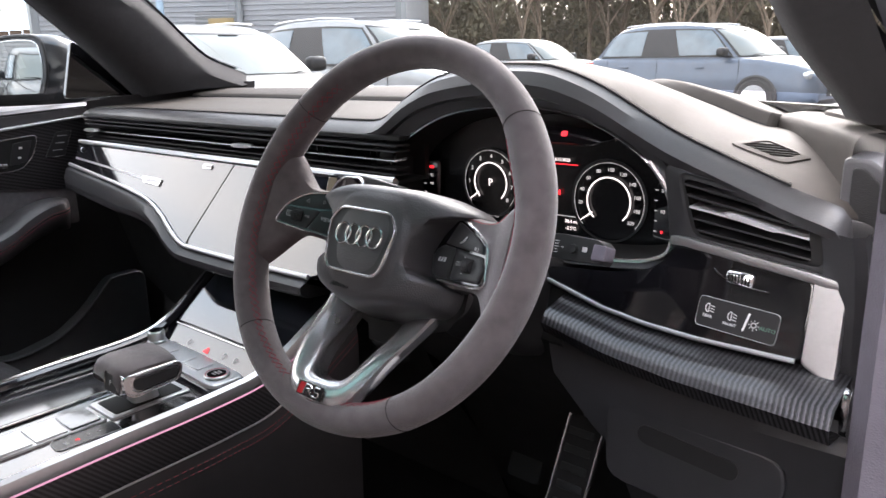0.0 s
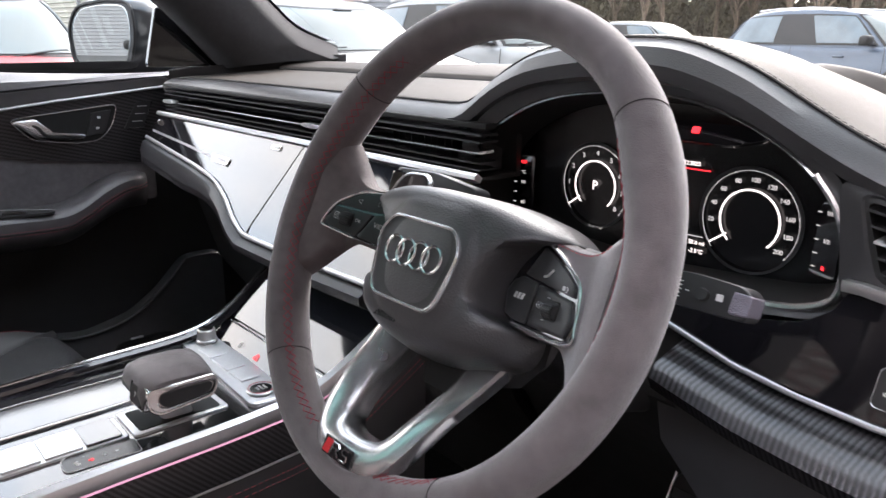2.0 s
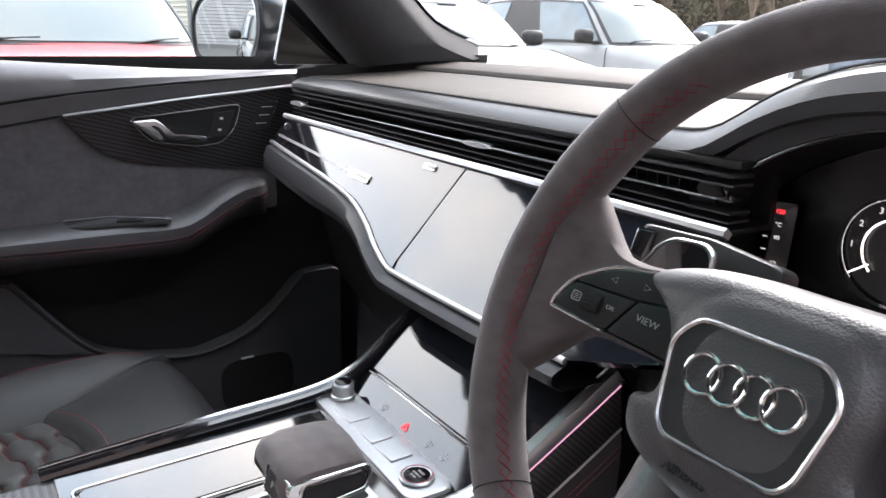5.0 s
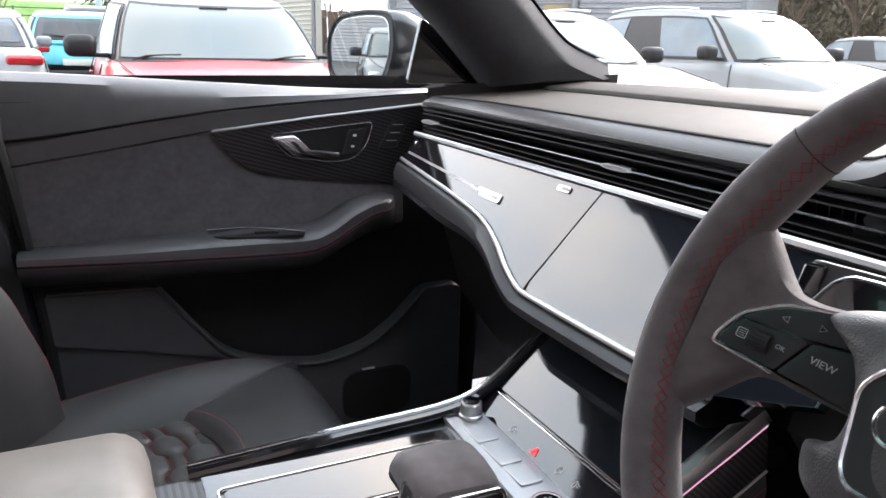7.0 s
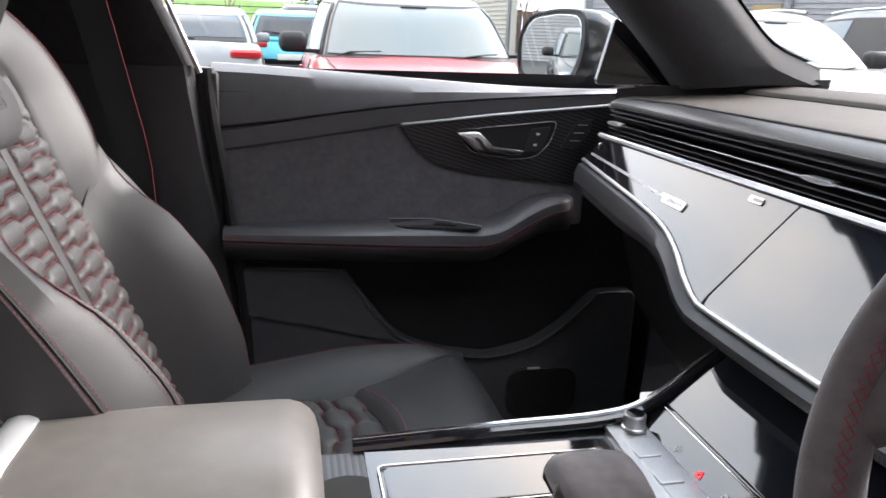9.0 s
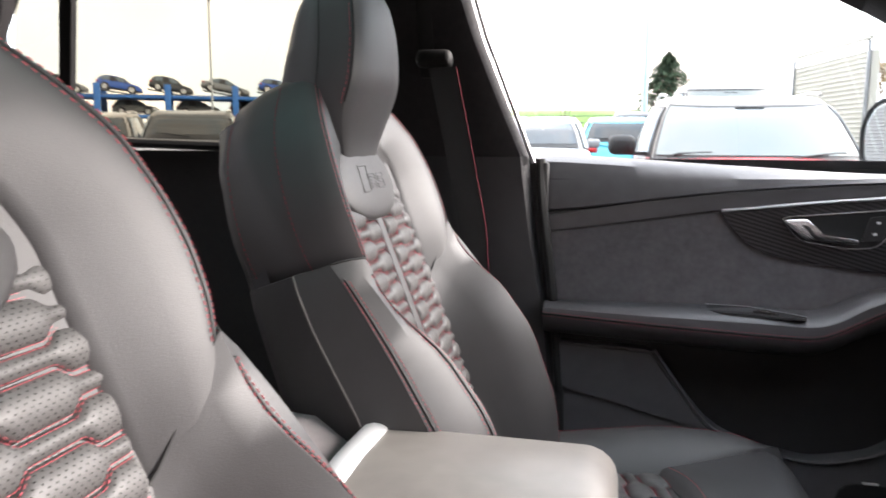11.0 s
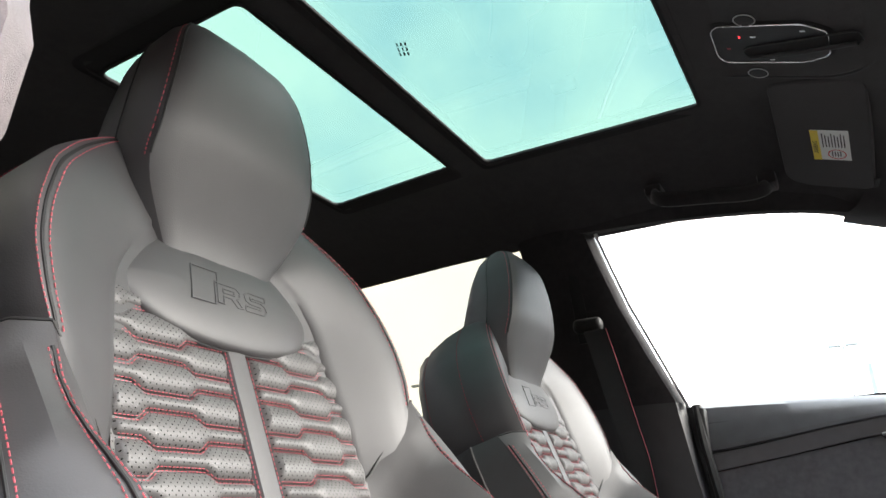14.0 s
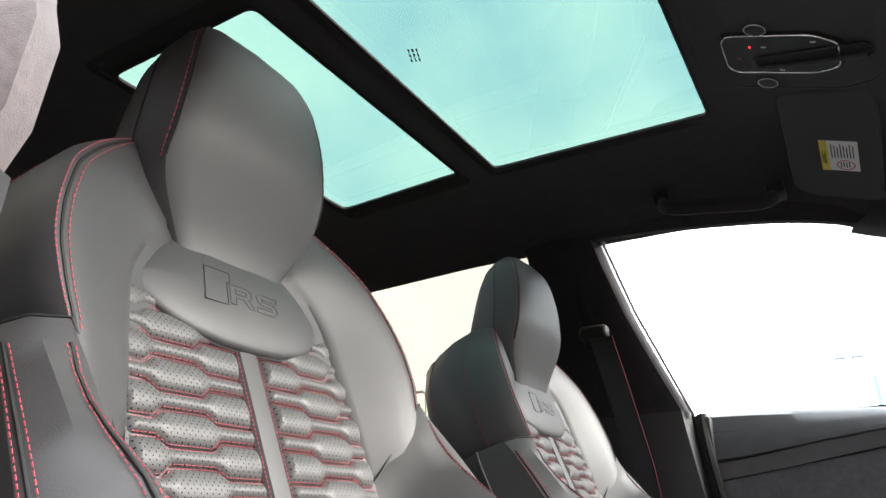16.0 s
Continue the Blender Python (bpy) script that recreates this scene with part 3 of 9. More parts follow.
# padded roll under the fascia
roll = []
for x, z in border:
    p = on_panel(x, z - 0.004)
    d = 0.016 if x > -0.2 else 0.016 + 0.026 * min(1, (-0.2 - x) / 0.25)
    roll.append([p + V(0, 0.006, 0.001), p + V(0, -0.008, -0.004), p + V(0, -0.014, -0.45 * d), p + V(0, -0.013, -d), p + V(0, -0.002, -d - 0.008), p + V(0, 0.05, -d - 0.012)])
part("padded_roll", loft(roll), SOFT, dash, "soft black padded roll")
weave = [[p + V(0, -0.0012, 0) for p in (r[2].lerp(r[3], 0.5), r[3], r[4])] for r in roll]
part("carbon_edge", loft(weave), CARBON, dash, "carbon fibre strip under the fascia")
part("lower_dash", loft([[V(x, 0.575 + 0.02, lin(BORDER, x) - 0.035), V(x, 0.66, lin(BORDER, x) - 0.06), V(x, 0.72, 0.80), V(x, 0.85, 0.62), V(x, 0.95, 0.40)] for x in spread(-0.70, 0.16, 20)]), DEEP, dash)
part("glovebox_pull", sweep(curve_through([(-0.36, 0.585, 0.985), (-0.31, 0.57, 0.968), (-0.25, 0.57, 0.955)], 8), ring(0.006, 0.003, 8)), PIANO, dash)

# --- driver's end: round vent block, light switches, carbon roll, knee panel ---
RV = FACE(0.622)
vent_out = [(0.560, 1.147), (0.690, 1.122), (0.700, 1.070), (0.575, 1.084)]
vent_in = [(0.566, 1.141), (0.676, 1.120), (0.684, 1.077), (0.583, 1.089)]
back = [RV @ V(x, z, -0.045) for x, z in rounded(vent_in, 0.008)]
part("vent_well", joined(loft([[RV @ V(x, z, 0.0) for x, z in rounded(vent_out, 0.010)], [RV @ V(x, z, 0.004) for x, z in rounded(vent_in, 0.008)], back], True), loft([back, [(sum(back, V(0, 0, 0)) / len(back))] * len(back)], True)), DEEP, dash)
outer_v = [(0.545, 1.152), (0.728, 1.114), (0.735, 1.050), (0.556, 1.068)]
part("vent_surround", loft([[RV @ V(x, z, -0.002) for x, z in rounded(outer_v, 0.010)], [RV @ V(x, z, 0.003) for x, z in rounded(vent_out, 0.012)], [RV @ V(x, z, 0.0) for x, z in rounded(vent_in, 0.008)]], True), SOFT, dash, "soft black vent surround")
for k in range(5):
    f = (k + 0.6) / 5
    a, b = V(0.566 + 0.017 * f, 1.141 - 0.052 * f, -0.004), V(0.676 + 0.008 * f, 1.120 - 0.043 * f, -0.004)
    part("slat", sweep([RV @ a, RV @ b], [(-0.012, -0.0015), (0.010, -0.0005), (0.010, 0.0012), (-0.012, 0.0018)]), BAND if k == 2 else PLASTIC, dash)
part("vent_tab", plate(rounded([(-0.026, 0.0), (-0.020, 0.0022), (0.020, 0.0010), (0.026, -0.0012), (0.018, -0.0034), (-0.018, -0.0026)], 0.0012), 0.012, 0.001), BAND, dash, m=RV @ pose(0.634, 1.1075, 0.009, 0, 0, -11))
end = [(0.724, 1.108), (0.728, 1.09), (0.732, 1.05), (0.735, 0.96), (0.735, 0.90)]
part("end_panel", loft([[V(x - 0.035, 0.612, z), V(x - 0.008, 0.598, z), V(x, 0.605, z), V(x + 0.002, 0.72, z), V(x, 0.95, z)] for x, z in end]), SOFT, dash, "soft black end panel beside the door opening")

SW = frame_of((0, 0.604, 1.04), (1, 0, 0), (0, 0.25, 1))
sw = [(0.430, -0.016), (0.50, -0.034), (0.60, -0.043), (0.69, -0.043), (0.690, 0.024), (0.60, 0.036), (0.566, 0.040), (0.559, 0.024), (0.540, 0.010), (0.50, 0.002), (0.43, -0.004)]
part("switch_fascia", plate(rounded(sw, 0.006), 0.015, 0.001), PIANO, dash, "piano black switch fascia", m=SW)
part("upper_trim", sweep([SW @ V(0.562, 0.043, 0.002), SW @ V(0.575, 0.043, 0.003), SW @ V(0.61, 0.0385, 0.003), SW @ V(0.69, 0.028, 0.003), SW @ V(0.722, 0.022, 0.0)], [(-0.006, -0.003), (0.003, -0.004), (0.004, 0.0), (0.003, 0.004), (-0.006, 0.003)]), ALU, dash)
part("lower_trim", sweep([SW @ V(x, y, 0.002) for x, y in ((0.43, -0.017), (0.50, -0.035), (0.55, -0.0415), (0.60, -0.0445), (0.685, -0.0445))], ring(0.0022, 0.0024, 8)), ALU, dash)
part("end_cap", plate(rounded([(0.690, 0.030), (0.716, 0.025), (0.718, -0.060), (0.690, -0.046)], 0.004), 0.02, 0.003), ALU, dash, "satin aluminium end cap", m=SW @ pose(0, 0, 0.004))
LS = SW @ pose(0.632, -0.0195, 0.0012, 0, 0, -4)
part("light_switch", plate(rrect(0.072, 0.0275, 0.004), 0.003, 0.0006), BUTTON, dash, "gloss black light switch panel", m=LS)
part("switch_rim", joined(*[sweep([LS @ V(a[0], a[1], 0.0004), LS @ V(b[0], b[1], 0.0004)], ring(0.00022, n=4)) for a, b in zip(rrect(0.072, 0.0275, 0.004), rrect(0.072, 0.0275, 0.004)[1:] + rrect(0.072, 0.0275, 0.004)[:1])]), ALU, dash)
part("slider", plate(rrect(0.0018, 0.017, 0.0008), 0.002, 0.0004), WHITE_MARK, dash, m=LS @ pose(0.0085, 0, 0.001, 0, 0, -10))
letters("REAR", 0.0036, WHITE_MARK, dash, LS @ pose(-0.026, -0.0035, 0.0008))
letters("FRONT", 0.0036, WHITE_MARK, dash, LS @ pose(-0.005, -0.006, 0.0008))
letters("AUTO", 0.0050, material("green_mark", (0.10, 0.22, 0.16), 0.5), dash, LS @ pose(0.0275, -0.002, 0.0008))


def lamp_icon(m, rays=3, round_=False):
    bits = []
    if round_:
        bits.append(sweep([m @ V(0.0022 * math.cos(a), 0.0022 * math.sin(a), 0) for a in spread(0, 5.76, 12)], ring(0.0004, n=4), closed=True, up=m.to_3x3() @ V(0, 0, 1)))
        for k in range(8):
            a = k * math.pi / 4
            bits.append(sweep([m @ V(0.0034 * math.cos(a), 0.0034 * math.sin(a), 0), m @ V(0.0048 * math.cos(a), 0.0048 * math.sin(a), 0)], ring(0.0004, n=4)))
    else:
        bits.append(sweep([m @ V(-0.003 * math.cos(a), 0.004 * math.sin(a), 0) for a in spread(-1.57, 1.57, 8)] + [m @ V(0.0002, 0.004, 0), m @ V(0.0002, -0.004, 0)], ring(0.0004, n=4), up=m.to_3x3() @ V(0, 0, 1)))
        for k in range(rays):
            bits.append(sweep([m @ V(0.0015, 0.0025 - k * 0.0025, 0), m @ V(0.005, 0.0018 - k * 0.0025, 0)], ring(0.0004, n=4)))
    return joined(*bits)


part("icon", lamp_icon(LS @ pose(-0.026, 0.004, 0.0008)), WHITE_MARK, dash)
part("icon", lamp_icon(LS @ pose(-0.005, 0.0015, 0.0008)), WHITE_MARK, dash)
part("icon", lamp_icon(LS @ pose(0.0155, -0.001, 0.0008), round_=True), WHITE_MARK, dash)
part("dimmer_wheel", lathe([(0.0, -0.012), (0.0075, -0.012), (0.009, -0.010), (0.009, 0.010), (0.0075, 0.012), (0.0, 0.012)], 20), CHROME, dash, "knurled chrome dimmer wheel", m=SW @ pose(0.629, 0.017, -0.0055, 0, 90, -6))
for k in range(7):
    part("rib", rbox(-0.0007, 0.0007, -0.0035, 0.0035, 0, 0.0012, 0.0003), PIANO, dash, m=SW @ pose(0.620 + k * 0.003, 0.0178 - k * 0.0004, 0.0030))
part("wheel_trim", sweep([SW @ V(0.605, 0.022, 0.001), SW @ V(0.611, 0.017, 0.002), SW @ V(0.630, 0.011, 0.002), SW @ V(0.655, 0.009, 0.001)], ring(0.0007, n=5)), CHROME, dash)

rr = []
for x in spread(0.455, 0.728, 24):
    f = (x - 0.455) / 0.273
    z = lin([(0.455, 1.012), (0.528, 0.999), (0.594, 0.994), (0.728, 0.993)], x)
    h = 0.034 + 0.012 * f
    rr.append([V(x, 0.600, z), V(x, 0.580, z - 0.004), V(x, 0.560 - 0.008 * f, z - 0.28 * h), V(x, 0.552 - 0.012 * f, z - 0.55 * h), V(x, 0.556 - 0.012 * f, z - 0.85 * h), V(x, 0.575, z - h), V(x, 0.62, z - h - 0.005)])
part("carbon_roll", loft(rr), CARBON, dash, "glossy carbon fibre roll under the switches")
part("roll_end", plate(rounded([(-0.03, 0), (0.02, 0.006), (0.024, -0.03), (0.0, -0.048), (-0.03, -0.05)], 0.01), 0.006, 0.002), CHROME, dash, m=frame_of((0.730, 0.580, 0.990), (0, -1, 0), (0, 0, 1)))
knee = []
for y, z, xl in ((0.590, 0.955, 0.440), (0.578, 0.93, 0.455), (0.590, 0.88, 0.492), (0.600, 0.85, 0.515), (0.66, 0.70, 0.54), (0.80, 0.55, 0.55), (0.95, 0.40, 0.55)):
    knee.append([V(xl - 0.004, y + 0.05, z)] + [V(x, y, z + (0.02 * (0.73 - x) if z > 0.95 else 0)) for x in spread(xl, 0.735, 12)])
part("knee_panel", loft(knee), SOFT, dash, "dark plastic knee panel")
part("finger_recess", plate(rrect(0.10, 0.020, 0.009), 0.003, 0.001), DEEP, dash, m=FACE(0.5815) @ pose(0.600, 0.886, 0, 0, 0, -6))
part("cover_lid", plate(rounded([(0.515, 0.915), (0.515, 0.83), (0.64, 0.82), (0.690, 0.86), (0.69, 0.905)], 0.02), 0.006, 0.003), SOFT, dash, "hinged cover with a finger recess", m=FACE(0.583))
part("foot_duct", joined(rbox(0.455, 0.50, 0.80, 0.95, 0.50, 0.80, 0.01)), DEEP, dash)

# ================= instrument cluster =================
cluster = thing("instrument_cluster", (0.36, 0.66, 1.04), "lit digital instrument cluster with two round dials", "instrument cluster")
RIM = [(0.158, 1.085), (0.168, 1.125), (0.204, 1.160), (0.269, 1.188), (0.352, 1.198), (0.425, 1.193), (0.491, 1.168), (0.535, 1.132), (0.552, 1.090), (0.548, 1.062), (0.520, 1.048), (0.44, 1.040), (0.35, 1.036), (0.24, 1.042), (0.175, 1.055)]
rim = curve_through([(x, 0.642, z) for x, z in RIM], 90, True)
cc = V(0.356, 0.642, 1.115)
part("surround", loft([[V(cc.x + (p.x - cc.x) * 1.02, 0.640, cc.z + (p.z - cc.z) * 1.02) for p in rim], [V(cc.x + (p.x - cc.x) * (1.10 if p.z > 1.08 else 1.05), 0.632, cc.z + (p.z - cc.z) * (1.22 if p.z > 1.115 else 1.08)) for p in rim]], True), LEATHER, cluster)
part("chrome_ring", sweep(rim, ring(0.0016, 0.0022, 8), closed=True, up=(0, 1, 0)), CHROME, cluster, "thin chrome ring round the cluster")
low_arc = curve_through([(x, 0.639, z) for x, z in ((0.523, 1.150), (0.540, 1.128), (0.550, 1.100), (0.551, 1.076), (0.546, 1.060), (0.532, 1.051), (0.505, 1.0445), (0.44, 1.040), (0.35, 1.036), (0.24, 1.042))], 50)
part("frame_trim", sweep(low_arc, ring(0.0034, 0.0032, 8), up=(0, 1, 0)), SATIN, cluster, "satin silver lower frame of the cluster")
inner = [V(cc.x + (p.x - cc.x) * 0.93, 0.694, cc.z - 0.003 + (p.z - cc.z) * 0.90) for p in rim]
mid = [V(cc.x + (p.x - cc.x) * 0.955, 0.672, cc.z + (p.z - cc.z) * 0.93) for p in rim]
part("shroud", loft([rim, mid, inner], True), DEEP, cluster, "matt black funnel")
part("display", plate([(p.x, p.z) for p in reversed(inner)], 0.004, 0.0005), DISPLAY, cluster, "dark display", m=FACE(0.693))
D = FACE(0.6905)


def arc(c, r, a0, a1, w, mat, n=40, name="ring"):
    pts = [D @ V(c[0] + r * math.cos(radians(a)), c[1] + r * math.sin(radians(a)), 0.001) for a in spread(a0, a1, n)]
    return part(name, sweep(pts, [(-w, -0.0002), (w, -0.0002), (w, 0.0002), (-w, 0.0002)], up=(0, -1, 0)), mat, cluster)


def dial(c, marks, big, r=0.040):
    arc(c, r * 0.62, 228, -48, 0.0008, GLOW)
    arc(c, r, 222, -40, 0.00016, GLOW_DIM, 60, "scale")
    arc(c, r * 1.06, 215, -160, 0.0012, PLASTIC, 50, "bezel")
    n = len(marks)
    for i, s in enumerate(marks):
        a = radians(212 - 250 * i / (n - 1))
        if s:
            letters(s, 0.0068 if len(s) == 1 else 0.0056, GLOW_DIM, cluster, D @ pose(c[0] + r * 0.82 * math.cos(a), c[1] + r * 0.82 * math.sin(a), 0.001), "numeral")
        part("dot", plate(ring(0.0007, n=6), 0.0002, 0.00005), GLOW_DIM, cluster, m=D @ pose(c[0] + r * math.cos(a), c[1] + r * math.sin(a), 0.0014))
    a = radians(216)
    part("needle", sweep([D @ V(c[0] + r * 0.55 * math.cos(a), c[1] + r * 0.55 * math.sin(a), 0.0015), D @ V(c[0] + r * 0.98 * math.cos(a), c[1] + r * 0.98 * math.sin(a), 0.0015)], [(-0.0007, -0.0002), (0.0007, -0.0002), (0.0007, 0.0002), (-0.0007, 0.0002)], up=(0, -1, 0)), GLOW, cluster, "pale needle at rest")
    if big:
        letters(big, 0.013, GLOW, cluster, D @ pose(c[0], c[1], 0.001), "gear_letter")


dial((0.288, 1.100), ["", "1", "2", "3", "4", "5", "6", "7", "8"], "P")
dial((0.452, 1.094), ["", "20", "40", "60", "80", "100", "120", "140", "160", "180", "200"], "", 0.043)
letters("1/min x 1000", 0.0032, GLOW_DIM, cluster, D @ pose(0.292, 1.058, 0.001))
for s, x, z, k in (("6.12.2023", 0.392, 1.136, 0.0052), ("22330 mi", 0.347, 1.065, 0.0055), ("15:02", 0.345, 1.057, 0.0055), ("30.4 mi", 0.405, 1.065, 0.0055), ("-2.5°C", 0.405, 1.057, 0.0055)):
    letters(s, k, GLOW, cluster, D @ pose(x, z, 0.001))
part("header_line", rbox(0.333, 0.412, 1.1305, 1.1313, 0, 0.0003, 0), GLOW_RED, cluster, m=D)
part("footer_line", rbox(0.325, 0.415, 1.0705, 1.0711, 0, 0.0003, 0), GLOW_DIM, cluster, m=D)
part("logo_block", plate([(0.338, 1.094), (0.342, 1.102), (0.350, 1.102), (0.346, 1.094)], 0.0003, 0.0001), GLOW_RED, cluster, m=D @ pose(0, 0, 0.001))
for x0, x1, h in ((0.352, 0.356, 0.0062), (0.3572, 0.3602, 0.0045), (0.3614, 0.3646, 0.0062), (0.3658, 0.3672, 0.0055), (0.3705, 0.3745, 0.0062), (0.3758, 0.379, 0.0045), (0.3802, 0.3836, 0.0045), (0.3848, 0.3866, 0.0045), (0.3878, 0.390, 0.0058)):
    part("logo_bar", rbox(x0, x1, 1.0952, 1.0952 + h, 0, 0.0003, 0), GLOW_RED, cluster, m=D @ pose(0, 0, 0.001))
LW = frame_of((0.405, 0.662, 1.169), (1, 0.05, 0), (0, 0.6, 1))
part("lens", plate(rounded([(-0.075, 0), (-0.055, 0.009), (0.055, 0.007), (0.07, -0.002), (0.04, -0.011), (-0.05, -0.010)], 0.006), 0.004, 0.001), PIANO, cluster, "dark lens over the dials", m=LW)
part("warning_light", plate(rrect(0.007, 0.006, 0.001), 0.0004, 0.0001), GLOW_RED, cluster, "small red warning light", m=LW @ pose(0.006, 0, 0.001))
for sx, xs_, ts in ((-1, 0.198, ("130", "°C", "90", "", "50")), (1, 0.520, ("1/1", "", "1/2", "", "R"))):
    SD = FACE(0.680) @ pose(xs_, 1.092, 0, 0, -sx * 18, 0)
    part("side_gauge", plate(rounded([(-0.012, -0.03), (0.012, -0.03), (0.014, 0.03), (-0.008, 0.03)], 0.004), 0.003, 0.0006), PIANO, cluster, "upright side gauge", m=SD)
    for i, s in enumerate(ts):
        if s:
            letters(s, 0.0048, GLOW_RED if s in ("130", "R") else GLOW_DIM, cluster, SD @ pose(0.001, 0.022 - i * 0.011, 0.0008))
        part("tick", rbox(-0.010, -0.0065, 0.0216 - i * 0.011, 0.0224 - i * 0.011, 0, 0.0003, 0), GLOW_DIM, cluster, m=SD @ pose(0, 0, 0.0006))

# ================= steering wheel =================
wheel = thing("steering_wheel", (0.362, 0.53, 1.05), "sport steering wheel in worn grey suede with red stitching", "steering wheel")
TILT_W = 25.2
W = pose(0.3675, 0.4107, 1.105, 90 - TILT_W, 0, 0)


def rim_skin(a, t, grow=0.0):
    """A point of the rim's skin: a round the wheel, t round the tube (0 outside, a quarter turn to the driver)."""
    thumb = math.exp(-((a - radians(27)) / 0.20) ** 2) + math.exp(-((a - radians(153)) / 0.20) ** 2)
    heel = math.exp(-((a - radians(330)) / 0.30) ** 2) + math.exp(-((a - radians(210)) / 0.30) ** 2)
    side, deep = 0.0146 + grow, 0.0190 + grow
    if math.cos(t) < 0:
        side += 0.0042 * thumb + 0.0024 * heel
    r = 0.1695 + side * math.cos(t)
    return V(r * math.cos(a), r * math.sin(a), deep * math.sin(t) * (1 + 0.05 * thumb))


rows = [[rim_skin(2 * math.pi * i / 144, t) for t in spread(0, 2 * math.pi * 19 / 20, 20)] for i in range(145)]
bm = loft(rows, True)
bmesh.ops.remove_doubles(bm, verts=bm.verts, dist=1e-6)
rim_part = part("rim", bm, SUEDE, wheel, "worn grey suede rim", m=W)
for deg in (38.5, 140, 225, 301):
    a = radians(deg)
    pts = [rim_skin(a, t, 0.00005) for t in spread(0, 6.02, 28)]
    part("seam", sweep(pts, ring(0.0004, n=5), closed=True, up=V(-math.sin(a), math.cos(a), 0)), SEAM_DARK, rim_part, m=W)
# crossed red stitching on the inner side of the rim
for lo, hi in ((124, 252), (-26, 34), (258, 300)):
    bits = []
    steps = int((hi - lo) / 2.6)
    for k in range(steps):
        a, b = radians(lo + (hi - lo) * k / steps), radians(lo + (hi - lo) * (k + 1) / steps)
        for s in (-1, 1):
            t0, t1 = math.pi - 0.55 - 0.20 * s, math.pi - 0.55 + 0.20 * s
            bits.append(sweep([rim_skin(a, t0, 0.0002), rim_skin((a + b) / 2, (t0 + t1) / 2, 0.0003), rim_skin(b, t1, 0.0002)], ring(0.00030, n=4), up=(0.3, 0.2, 1)))
    part("stitching", joined(*bits), DARK_RED, rim_part, "crossed red stitching", m=W)

# hub with its airbag cover: a raised six-sided face that falls away to lips over the switch pods
WC = W
COVER = [(0.0, 0.0455), (0.030, 0.0455), (0.062, 0.0425), (0.086, 0.0355), (0.097, 0.0285), (0.090, 0.0255), (0.076, 0.0215), (0.062, 0.0070), (0.0545, -0.0100), (0.055, -0.0270), (0.062, -0.0330), (0.078, -0.0350), (0.083, -0.0400), (0.077, -0.0560), (0.060, -0.0660), (0.030, -0.0750), (0.0, -0.0785)]
PLATEAU = [(0.0, 0.0310), (0.016, 0.0310), (0.030, 0.0290), (0.040, 0.0220), (0.045, 0.0140), (0.047, 0.0080), (0.048, 0.0030), (0.048, -0.0030), (0.047, -0.0100), (0.045, -0.0180), (0.043, -0.0260), (0.041, -0.0340), (0.038, -0.0410), (0.034, -0.0470), (0.026, -0.0530), (0.013, -0.0570), (0.0, -0.0580)]


def both_sides(half):
    return curve_through([(x, y, 0) for x, y in half] + [(-x, y, 0) for x, y in reversed(half[1:-1])], 128, True)


edge_o, edge_i = both_sides(COVER), both_sides(PLATEAU)
hub_rows = []
for f, g, drop_ in ((0.0, 0.0, 0.028), (0.0, 0.0, 0.004), (0.04, 0.08, 0.0), (0.14, 0.36, 0.0), (0.34, 0.70, 0.0), (0.62, 0.90, 0.0), (0.90, 0.985, 0.0), (1.0, 1.0, 0.0)):
    row = []
    for o_, i_ in zip(edge_o, edge_i):
        base = -0.034 + 0.008 * ease(0.06, 0.10, abs(o_.x)) * ease(-0.01, 0.03, o_.y)
        row.append(V(*(o_.lerp(i_, f)).xy, base + (0.0065 - base) * g - drop_))
    hub_rows.append(row)
for f, w in ((0.95, 0.0088), (0.80, 0.0112), (0.5, 0.0128), (0.05, 0.0130)):
    hub_rows.append([V(p.x * f, -0.014 + (p.y + 0.014) * f, w) for p in edge_i])
part("airbag_cover", loft(hub_rows, True, True), HUB, wheel, "grained black airbag cover", m=WC)
W = W @ pose(-0.004, 0.002, -0.003)
WH = W @ pose(0.0015, -0.003, 0) @ Matrix.Diagonal((1.09, 1.09, 1.0, 1.0))
bd = rounded([(-0.029, 0.0135), (0.029, 0.0135), (0.0385, 0.001), (0.032, -0.033), (0.026, -0.0395), (-0.026, -0.0395), (-0.032, -0.033), (-0.0385, 0.001)], 0.006)
part("badge_plate", plate(bd, 0.006, 0.001), BUTTON, wheel, "black badge plate", m=WH @ pose(0, 0, 0.0150))
part("badge_rim", sweep([V(x, y, 0.0152) for x, y in bd], [(-0.0014, -0.001), (-0.0011, 0.0010), (0.0, 0.0017), (0.0011, 0.0010), (0.0014, -0.001)], closed=True), SATIN, wheel, "chrome frame round the badge", m=WH)
for k in range(4):
    cx = -0.0180 + k * 0.0123
    part("ring", sweep([V(cx + 0.0084 * math.cos(a), -0.0085 + 0.0086 * math.sin(a), 0.0168 + 0.0006 * (k % 2)) for a in spread(0, 2 * math.pi * 31 / 32, 32)], ring(0.0011, 0.0011, 8), closed=True), CHROME, wheel, "chrome ring", m=WH)
letters("AIRBAG", 0.0062, HUB_DARK, wheel, WH @ pose(-0.012, -0.0515, 0.0105, -24, 0, 0), depth=0.0006)
